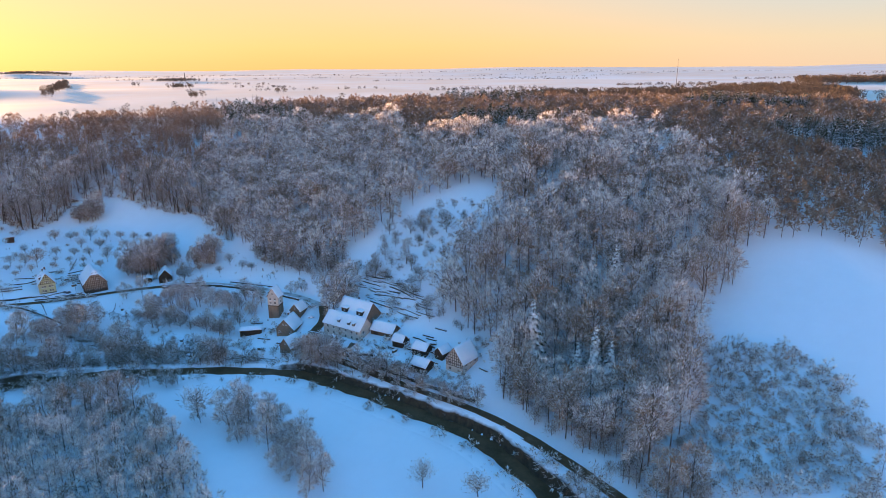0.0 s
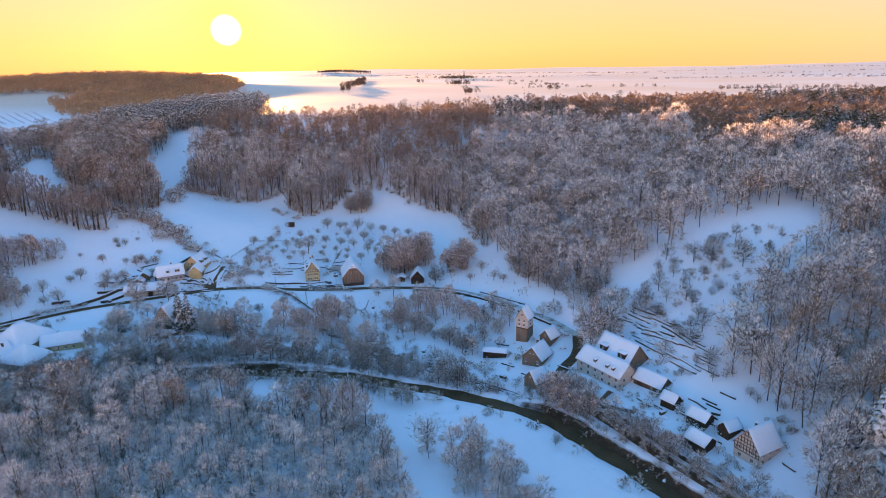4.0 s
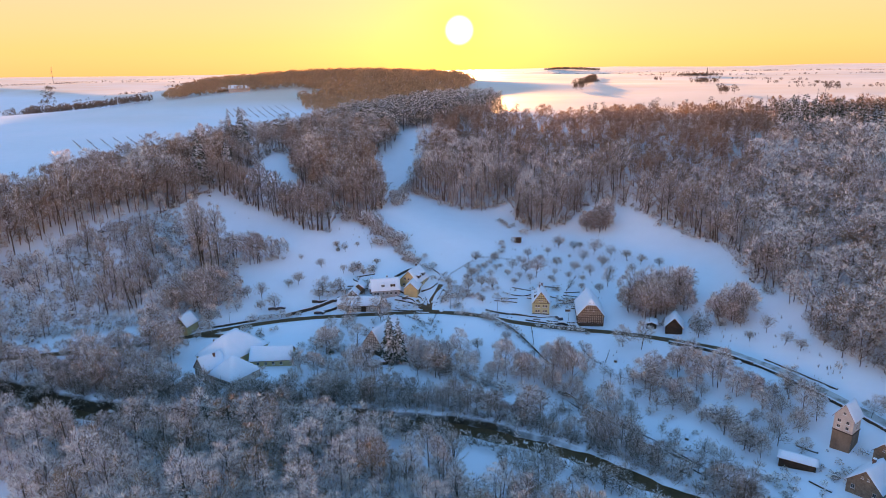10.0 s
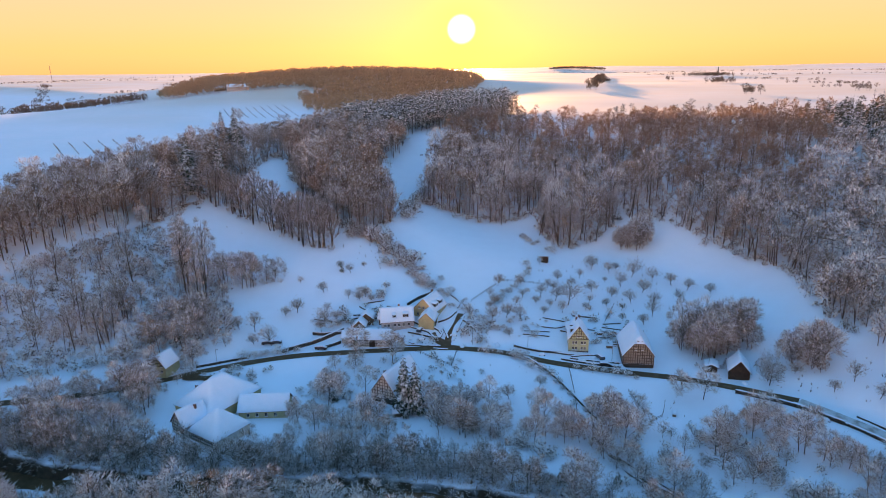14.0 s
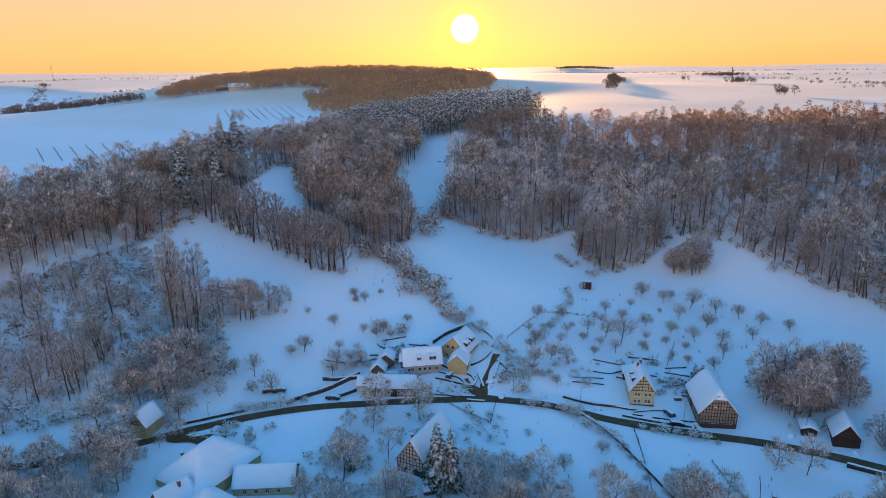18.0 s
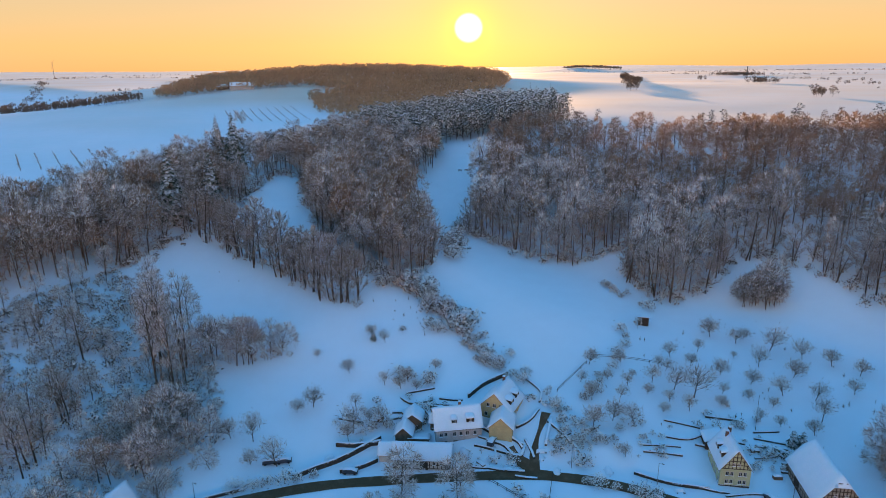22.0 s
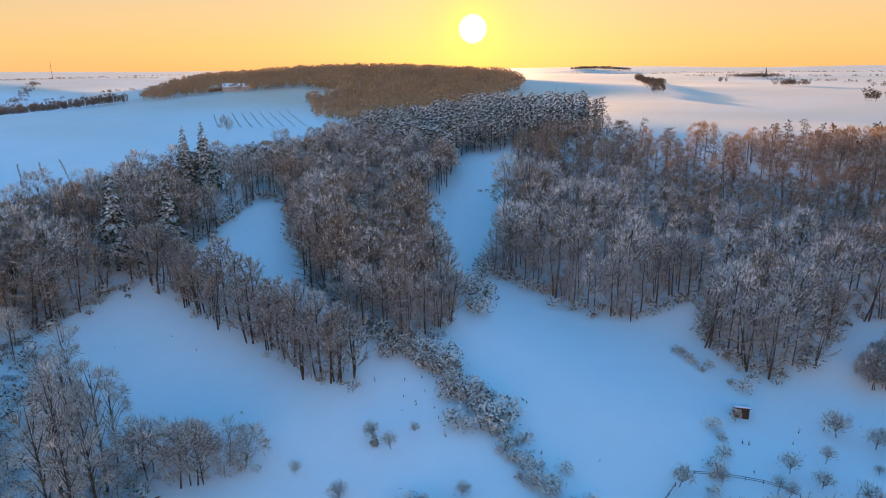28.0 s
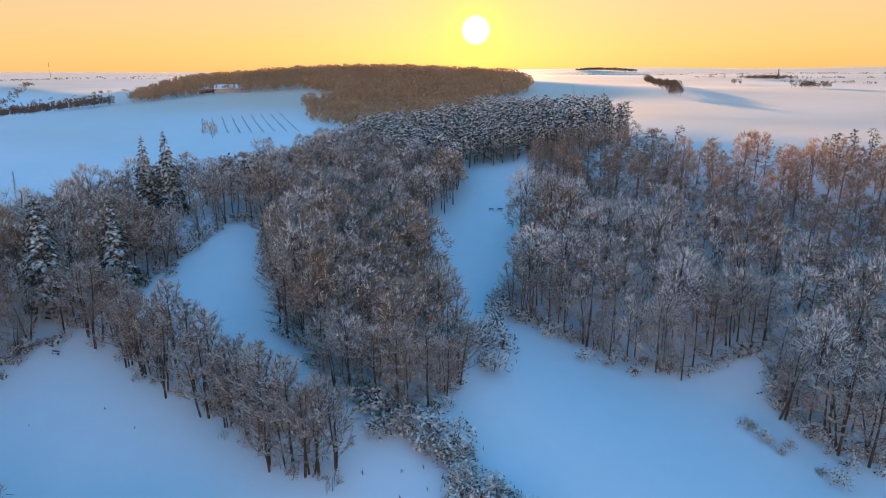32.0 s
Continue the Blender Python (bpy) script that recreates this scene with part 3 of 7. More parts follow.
def crown_tree(h, spread, clumps, per, limbs=7, foot=0.28, width=0.30, length=1.9, flat=0.6, fan=0.45, loose_twig=0.62):
    """A leafless tree seen from afar: trunk, limbs, and clumps of twigs that make an uneven dome."""
    w = Wood()
    bend = rng_.normal(size=2) * 0.4
    fork = np.array([bend[0], bend[1], h * 0.5])
    w.tube((0, 0, -0.6), fork, h * 0.012 + 0.05, h * 0.008, 5)
    w.tube(fork, fork + (bend[0], bend[1], h * 0.4), h * 0.008, 0.03, 3)
    mid, rise_ = h * (foot + (1 - foot) * 0.42), h * (1 - foot) * 0.58
    spots = []
    loose = min(1.0, spread / 4.0)
    for i in range(clumps):
        az, el = i * 2.4 + rng_.normal() * 0.35, math.asin(-0.5 + 1.48 * ((i + 0.5) / clumps))
        r = rng_.uniform(0.68, 0.98) if i % 4 else rng_.uniform(0.3, 0.65)
        c = np.array([0, 0, mid]) + aim(az, el) * (spread * r, spread * r, rise_ * r) + (bend[0], bend[1], 0)
        spots.append(c)
        if i % max(1, clumps // limbs) == 0:
            a = np.array([bend[0] * 0.7, bend[1] * 0.7, min(h * 0.8, max(h * 0.22, c[2] - 0.55 * math.hypot(c[0], c[1]) - loose))])
            w.tube(a, c, 0.05 + 0.006 * h * loose, 0.025, 3)
    for c in spots:
        out = c - (0, 0, mid - 1.5 * loose)
        out = out / (np.linalg.norm(out) + 1e-9)
        big = rng_.uniform(0.8, 1.3) * loose
        laden = flat * (0.35 + 1.15 * max(0.0, min(1.0, 0.5 + (c[2] - mid) / (2 * rise_))))
        for t in range(per):
            q = c + rng_.normal(size=3) * (0.95, 0.95, 0.75) * big
            if rng_.random() < laden:     # a fork that carries snow
                d = out * (0.7, 0.7, 0.3) + rng_.normal(size=3) * (0.8, 0.8, 0.3)
                n_ = np.array([0, 0, 1.0]) + rng_.normal(size=3) * 0.45
                ww, ll = width * 1.45, length * 0.6
            else:                         # a bare twig
                d = out * fan + (0, 0, 0.3) + rng_.normal(size=3) * loose_twig
                n_ = rng_.normal(size=3) * (1, 1, 0.6)
                ww, ll = width, length
            d = d / np.linalg.norm(d)
            s = np.cross(d, n_)
            s = s / (np.linalg.norm(s) + 1e-9) * ww * rng_.uniform(0.6, 1.4) / 2
            ll = ll * rng_.uniform(0.6, 1.15)
            k = len(w.v)
            w.v += [q - s - d * ll * 0.5, q + s - d * ll * 0.5, q + d * ll * 0.5]
            w.f.append((k, k + 1, k + 2))
            w.m.append(1)
    return w


def lobed_tree(h, r, lobes, per, foot=0.25, width=0.14, length=1.8, snow=0.5, limb=0.05):
    """A broad leafless tree: trunk, a limb to each rounded lobe of the crown, twigs that fan out from it; slot 2 holds the rime on their upper sides."""
    w = Wood()
    bend = rng_.normal(size=2) * 0.5
    fork = np.array([bend[0], bend[1], h * 0.55])
    w.tube((0, 0, -0.8), fork, h * 0.008 + 0.05, h * 0.006, 5)
    w.tube(fork, fork + (bend[0], bend[1], h * 0.33), h * 0.006, 0.04, 3)
    zc, rz = h * (foot + (1 - foot) * 0.47), h * (1 - foot) * 0.53
    vs, ms = [], []
    for i in range(lobes):
        az, el = i * 2.4 + rng_.normal() * 0.3, math.asin(-0.62 + 1.58 * (i + 0.5) / lobes)
        out = aim(az, el)
        c = np.array([bend[0], bend[1], zc]) + out * (r, r, rz) * rng_.uniform(0.52, 0.76)
        lr = r * rng_.uniform(0.40, 0.58)
        z0 = min(h * 0.8, max(h * 0.2, c[2] - 0.8 * math.hypot(c[0], c[1]) - 0.1 * h))
        if limb:
            w.tube((bend[0] * z0 / h, bend[1] * z0 / h, z0), c, limb + 0.003 * h, 0.03, 3)
        n = per
        d = rng_.normal(size=(n, 3)) + out * 0.75 + (0, 0, 0.35)
        d /= np.linalg.norm(d, axis=1)[:, None]
        p = c + d * lr * (rng_.random(n) ** 0.6 * 0.8)[:, None] * (1, 1, 0.9)
        way = d + out * 0.25 + (0, 0, 0.22) + rng_.normal(size=(n, 3)) * 0.42
        way /= np.linalg.norm(way, axis=1)[:, None]
        rime = rng_.random(n) < snow * (0.22 + 0.95 * np.clip(d[:, 2], 0, 1))
        nrm = np.where(rime[:, None], np.array([0, 0, 1.0]) + rng_.normal(size=(n, 3)) * 0.4, rng_.normal(size=(n, 3)))
        sd = np.cross(way, nrm)
        sd *= (width * rng_.uniform(0.6, 1.4, n) * np.where(rime, 1.25, 1.0) / 2 / (np.linalg.norm(sd, axis=1) + 1e-9))[:, None]
        ll = (length * rng_.uniform(0.5, 1.15, n) * np.where(rime, 0.7, 1.0))[:, None]
        vs.append(np.stack([p - sd, p + sd, p + way * ll], 1).reshape(-1, 3))
        ms.append(np.where(rime, 2, 1))
    k, extra = len(w.v), np.concatenate(vs)
    w.v += list(extra)
    w.f += [tuple(q) for q in (np.arange(len(extra)).reshape(-1, 3) + k)]
    w.m += list(np.concatenate(ms))
    return w


def spruce(h, spread, tiers, boughs, fine=5):
    """A narrow conifer with drooping boughs."""
    w = Wood()
    w.tube((0, 0, -0.5), (0, 0, h * 0.55), h * 0.012 + 0.06, h * 0.007 + 0.03, 5)
    w.tube((0, 0, h * 0.55), (0, 0, h), h * 0.007 + 0.03, 0.02, 4)
    for i in range(tiers):
        u = (i + 0.3) / tiers
        z, reach = h * (0.10 + 0.88 * u), spread * (1 - u) ** 0.85 + 0.25
        n = max(4, int(boughs * (1 - 0.45 * u)))
        for j in range(n):
            az = 2 * math.pi * (j + 0.5 * (i % 2)) / n + rng_.normal() * 0.2
            r = reach * rng_.uniform(0.75, 1.15)
            d, s = np.array([math.cos(az), math.sin(az), 0]), np.array([-math.sin(az), math.cos(az), 0])
            zz = z + rng_.normal() * 0.25
            a = np.array([0, 0, zz])
            m = a + d * r * 0.55 + (0, 0, -0.10 * r)
            e = a + d * r + (0, 0, -0.38 * r)
            wd = 0.30 * r + 0.12
            k = len(w.v)
            w.v += [a, m + s * wd, m - s * wd, e, m + (0, 0, 0.12 * r)]
            w.f += [(k, k + 4, k + 1), (k, k + 2, k + 4), (k + 1, k + 4, k + 3), (k + 4, k + 2, k + 3)]
            w.m += [1] * 4
            for t in range(fine):
                q = a + (e - a) * rng_.uniform(0.35, 1.0) + s * rng_.normal() * wd * 0.6
                w.sliver(q, d * rng_.uniform(0.2, 1) + s * rng_.normal() * 0.7 + (0, 0, -0.6), 0.28 * r + 0.25, 0.14 * r + 0.10)
    return w


def pine(h, spread, clumps, fine=14):
    """A tall conifer, bare below, with flat clumps of needles in the upper half."""
    w = Wood()
    bend = rng_.normal(size=2) * 0.5
    w.tube((0, 0, -0.5), (bend[0] * 0.5, bend[1] * 0.5, h * 0.5), h * 0.012 + 0.05, h * 0.009, 5)
    w.tube((bend[0] * 0.5, bend[1] * 0.5, h * 0.5), (bend[0], bend[1], h * 0.95), h * 0.009, 0.04, 4)
    for i in range(clumps):
        u = (i + rng_.random()) / clumps
        z = h * (0.20 + 0.80 * u)
        az, r = i * 2.4 + rng_.normal() * 0.4, spread * (1.05 - 0.75 * u) * rng_.uniform(0.5, 1.0)
        c = np.array([bend[0] * u + math.cos(az) * r, bend[1] * u + math.sin(az) * r, z])
        w.tube((bend[0] * u, bend[1] * u, z - 0.25 * r), c, 0.07, 0.03, 3)
        for t in range(fine):
            o = rng_.normal(size=3) * (0.55, 0.55, 0.22) * (0.5 + 0.25 * spread)
            w.sliver(c + o * 0.4, o * (1, 1, 0.7) + (0, 0, 0.1), rng_.uniform(0.9, 1.6), 0.75, flat=0.6)
    return w


def shrub(h, spread, n, width=0.12):
    """A low many-stemmed bush."""
    w = Wood()
    for i in range(max(4, n // 9)):
        az, el = i * 2.4 + rng_.normal() * 0.3, rng_.uniform(0.6, 1.4)
        w.tube((0, 0, -0.2), aim(az, el) * (spread * math.cos(el), spread * math.cos(el), h) * 0.8, 0.06, 0.02, 3)
    for i in range(n):
        az, el = rng_.uniform(0, 2 * math.pi), math.asin(rng_.uniform(0.05, 1))
        p = aim(az, el) * (spread, spread, h) * rng_.uniform(0.3, 0.85)
        w.sliver(p, p * (1, 1, 1.2) + rng_.normal(size=3) * 0.8, rng_.uniform(0.35, 0.6) * (0.5 * h + 0.4), width * rng_.uniform(0.8, 1.6))
    return w


def inside(x, y, poly):
    """Which of the places lie within a polygon."""
    x, y = np.asarray(x), np.asarray(y)
    hit_ = np.zeros(x.shape, bool)
    for (ax, ay), (bx, by) in zip(poly, poly[1:] + poly[:1]):
        cross_ = ((ay > y) != (by > y)) & (x < (bx - ax) * (y - ay) / ((by - ay) or 1e-9) + ax)
        hit_ ^= cross_
    return hit_


def sow(poly, step, keep=1.0, jitter=0.42):
    """Uneven places within a polygon, about step apart."""
    p = np.array(poly)
    xs, ys = np.arange(p[:, 0].min(), p[:, 0].max(), step), np.arange(p[:, 1].min(), p[:, 1].max(), step * 0.87)
    x, y = np.meshgrid(xs, ys)
    x = x + (np.arange(len(ys)) % 2)[:, None] * step / 2
    x, y = x + rng_.uniform(-jitter, jitter, x.shape) * step, y + rng_.uniform(-jitter, jitter, y.shape) * step
    ok = inside(x, y, poly) & (rng_.random(x.shape) < keep)
    return x[ok], y[ok]


def clear_of_homes(x, y, gap=2.0):
    """Which of the places lie beside the houses, not in them."""
    ok = np.ones(len(x), bool)
    for hx, hy, r in HOMES:
        ok &= np.hypot(x - hx, y - hy) > r + gap
    return ok


def grove(name, kinds, x, y, label, category, size=(0.75, 1.15), share=None, mats=None, gain=None, tones=(0.25, 0.25)):
    """Many trees joined into one thing that nobody could count. tones: the shares of browner and of whiter trees."""
    mats = mats or [M_BARK, M_TWIG, M_RIME, M_BROWN]
    pick = rng_.choice(len(kinds), len(x), p=share)
    z = ground_z(x, y)
    vs, fs, ms, k = [], [], [], 0
    for i, kd in enumerate(kinds):
        sel = np.where(pick == i)[0]
        if not len(sel):
            continue
        v, f, m = kd
        a, s = rng_.uniform(0, 2 * math.pi, len(sel)), rng_.uniform(*size, len(sel)) * (1.0 if gain is None else gain[sel])
        c, sn = np.cos(a)[:, None], np.sin(a)[:, None]
        sx = s * rng_.uniform(0.85, 1.15, len(sel))
        out = np.stack([(v[None, :, 0] * c - v[None, :, 1] * sn) * sx[:, None] + x[sel][:, None],
                        (v[None, :, 0] * sn + v[None, :, 1] * c) * sx[:, None] + y[sel][:, None],
                        v[None, :, 2] * s[:, None] + z[sel][:, None]], -1).reshape(-1, 3)
        fs.append((f[None] + (np.arange(len(sel)) * len(v))[:, None, None]).reshape(-1, 3) + k)
        slots = np.tile(m, (len(sel), 1))
        if len(mats) > 3:
            tone = rng_.random(len(sel))[:, None]
            brown, white = tone < tones[0], tone > 1 - tones[1]
            slots = np.where(brown & (slots == 1), 3, np.where(brown & (slots == 2) & (rng_.random(slots.shape) < 0.6), 1, slots))
            slots = np.where(white & (slots == 1) & (rng_.random(slots.shape) < 0.4), 2, slots)
        ms.append(slots.ravel())
        vs.append(out)
        k += len(out)
    ob = new(name, mesh_from(name, np.concatenate(vs), np.concatenate(fs), mats, np.concatenate(ms)))
    return tagged(ob, label, category, kind="stuff")


def tree_proto(name, wood, mats, label, category, group):
    """One tree as a thing: trunk with limbs, and crown."""
    v, f, m = wood.arrays()
    top_ = new(name)
    for part_name, slot in (("trunk", 0), ("crown", 1), ("rime", 2)):
        sel = f[m == slot]
        if not len(sel):
            continue
        used, inv = np.unique(sel, return_inverse=True)
        ob = new(part_name, mesh_from(part_name, v[used], inv.reshape(sel.shape), [mats[slot]]))
        ob.parent = top_
        if slot == 2:
            tagged(ob, kind="stuff")
    return tagged(top_, label, category, group)


used_protos = set()


def plant(proto, x, y, size=1.0, turn=None, sink=0.0):
    """Puts a tree on the ground: the first time the tree itself, then copies."""
    m = Matrix.Translation((x, y, gz(x, y) - sink)) @ Matrix.Rotation(rng_.uniform(0, 6.28) if turn is None else turn, 4, "Z")
    ob = proto
    if proto.name in used_protos:
        ob = copy_thing(proto, m)
    used_protos.add(proto.name)
    ob.matrix_basis = m
    ob.scale = (size * rng_.uniform(0.9, 1.1),) * 2 + (size,)
    return ob


# ---- houses: builders ----
CUBE = {}


def unit_cube(mat):
    """One shared cube mesh a material, edges slightly taken off."""
    if mat.name not in CUBE:
        bm = bmesh.new()
        bmesh.ops.create_cube(bm, size=1)
        bmesh.ops.bevel(bm, geom=bm.edges[:], offset=0.02, segments=1, affect="EDGES")
        me = bpy.data.meshes.new("block")
        bm.to_mesh(me)
        bm.free()
        me.materials.append(mat)
        CUBE[mat.name] = me
    return CUBE[mat.name]


def block(name, parent, at, size, mat, turn=None, label=""):
    """A squared piece under a thing."""
    ob = new(name, unit_cube(mat))
    ob.parent = parent
    ob.matrix_basis = Matrix.Translation(at) @ (turn or Matrix()) @ Matrix.Diagonal((*size, 1))
    return tagged(ob, label)


def part(name, me, parent, label="", m=None):
    ob = new(name, me)
    ob.parent = parent
    if m is not None:
        ob.matrix_basis = m
    return tagged(ob, label)


def extruded(name, profile, x0, x1, mat):
    """A (y, z) outline drawn out along x."""
    n = len(profile)
    bm = bmesh.new()
    a = [bm.verts.new((x0, y, z)) for y, z in profile]
    b = [bm.verts.new((x1, y, z)) for y, z in profile]
    bm.faces.new(a[::-1])
    bm.faces.new(b)
    for i in range(n):
        bm.faces.new((a[i], a[(i + 1) % n], b[(i + 1) % n], b[i]))
    bmesh.ops.recalc_face_normals(bm, faces=bm.faces)
    me = bpy.data.meshes.new(name)
    bm.to_mesh(me)
    bm.free()
    me.materials.append(mat)
    return me


def shell(name, fn, x0, x1, y0, y1, nx, ny, mat, lift, thick, soft=0.0, lumps=0.0):
    """A slab that follows the height fn(x, y), lift above it; soft: rounded rims; lumps: uneven top."""
    xs, ys = np.linspace(x0, x1, nx), np.linspace(y0, y1, ny)
    gx_, gy_ = np.meshgrid(xs, ys, indexing="ij")
    z = fn(gx_, gy_)
    rim = np.minimum(np.minimum(gx_ - x0, x1 - gx_), np.minimum(gy_ - y0, y1 - gy_))
    top_ = z + lift + thick - soft * np.exp(-rim / 0.15) + lumps * np.sin(gx_ * 1.9 + gy_) * np.sin(gy_ * 2.3 + 1.0 + gx_ * 0.4)
    v = np.concatenate([np.stack([gx_, gy_, top_], -1).reshape(-1, 3), np.stack([gx_, gy_, z + lift], -1).reshape(-1, 3)])
    i = np.arange(nx * ny).reshape(nx, ny)
    q = lambda a, b, c, d: np.stack([a, b, c, d], -1).reshape(-1, 4)
    k = nx * ny
    f = [q(i[:-1, :-1], i[1:, :-1], i[1:, 1:], i[:-1, 1:]), q(i[:-1, 1:], i[1:, 1:], i[1:, :-1], i[:-1, :-1]) + k]
    for e in (i[:, 0], i[::-1, -1], i[-1, :], i[0, ::-1]):
        f.append(np.stack([e[1:], e[:-1], e[:-1] + k, e[1:] + k], -1))
    return mesh_from(name, v, np.concatenate(f), [mat])


FRAMES = {}


def window_meshes(w, h, mullion):
    key = (w, h, mullion)
    if key not in FRAMES:
        v, f = [], []

        def bar(y0, z0, y1, z1):
            k = len(v)
            v.extend([(x_, y_, z_) for x_ in (0.0, 0.07) for y_, z_ in ((y0, z0), (y1, z0), (y1, z1), (y0, z1))])
            f.extend([(k + 4, k + 5, k + 6, k + 7), (k, k + 4, k + 7, k + 3), (k + 1, k + 2, k + 6, k + 5), (k, k + 1, k + 5, k + 4), (k + 3, k + 7, k + 6, k + 2)])
        b = 0.09
        bar(-w / 2, -h / 2, w / 2, -h / 2 + b)
        bar(-w / 2, h / 2 - b, w / 2, h / 2)
        bar(-w / 2, -h / 2 + b, -w / 2 + b, h / 2 - b)
        bar(w / 2 - b, -h / 2 + b, w / 2, h / 2 - b)
        if mullion:
            bar(-0.04, -h / 2 + b, 0.04, h / 2 - b)
        frame_ = mesh_from("window_frame", v, f, [M_FRAME])
        p = [(0.02, -w / 2 + b, -h / 2 + b), (0.02, w / 2 - b, -h / 2 + b), (0.02, w / 2 - b, h / 2 - b), (0.02, -w / 2 + b, h / 2 - b)]
        FRAMES[key] = frame_, mesh_from("pane", p, [(0, 1, 2, 3)], [M_PANE])
    return FRAMES[key]


def window(parent, m, w=0.95, h=1.25, mullion=True):
    """A framed window whose face looks along the local +x of m."""
    fr, pn = window_meshes(w, h, mullion)
    ob = part("window", fr, parent, m=m)
    part("pane", pn, ob)
    block("sill", ob, (0.06, 0, -h / 2 - 0.05), (0.16, w + 0.2, 0.08), M_SNOW)
    return ob


def face_matrix(face, L, W, u, z):
    """A place on a wall: face +x, -x (gables), +y, -y (long sides); u along it to the right as seen from outside."""
    if face == "+x":
        return Matrix.Translation((L / 2, u, z))
    if face == "-x":
        return Matrix.Translation((-L / 2, -u, z)) @ Matrix.Rotation(math.pi, 4, "Z")
    if face == "+y":
        return Matrix.Translation((-u, W / 2, z)) @ Matrix.Rotation(math.pi / 2, 4, "Z")
    return Matrix.Translation((u, -W / 2, z)) @ Matrix.Rotation(-math.pi / 2, 4, "Z")


def timber(parent, face, L, W, z0, z1, eave, ridge, step=1.1, rail=1.1, brace=True, cap=None):
    """Half-timber posts, rails and braces on a wall, kept under the gable's slope."""
    gable = face in ("+x", "-x")
    span = W if gable else L

    def roof_at(u):
        top_ = ridge - (ridge - eave) * abs(u) / (W / 2) if gable else eave
        return min(top_ - 0.15, z1, cap if cap else 1e9)
    n = max(2, round(span / step))
    for k in range(n + 1):
        u = -span / 2 + 0.1 + (span - 0.2) * k / n
        top_ = roof_at(u)
        if top_ - z0 > 0.4:
            block("post", parent, face_matrix(face, L, W, u, (z0 + top_) / 2).translation, (0.22 if not gable else 0.08, 0.08 if not gable else 0.22, top_ - z0), M_BEAM)
    z = z0
    while z < min(z1, ridge) - 0.2:
        half = span / 2 if not gable or z <= eave else (W / 2) * (ridge - z) / (ridge - eave)
        if half > 0.5:
            block("rail", parent, face_matrix(face, L, W, 0, z + 0.08).translation, (0.10, half * 2 - 0.1, 0.21) if gable else (half * 2 - 0.1, 0.10, 0.21), M_BEAM)
        z += rail
    if brace:
        for sgn in (-1, 1):
            u = sgn * (span / 2 - 0.9)
            top_ = min(z0 + 2.1, roof_at(u))
            if top_ - z0 > 1.2:
                m = face_matrix(face, L, W, u, (z0 + top_) / 2)
                block("brace", parent, m.translation, (0.07, 0.14, math.hypot(top_ - z0, 1.0)) if gable else (0.14, 0.07, math.hypot(top_ - z0, 1.0)), M_BEAM,
                      Matrix.Rotation(sgn * math.atan2(1.0, top_ - z0) * (-1 if face in ("-x", "-y") else 1), 4, "X" if gable else "Y"))


HOMES = []


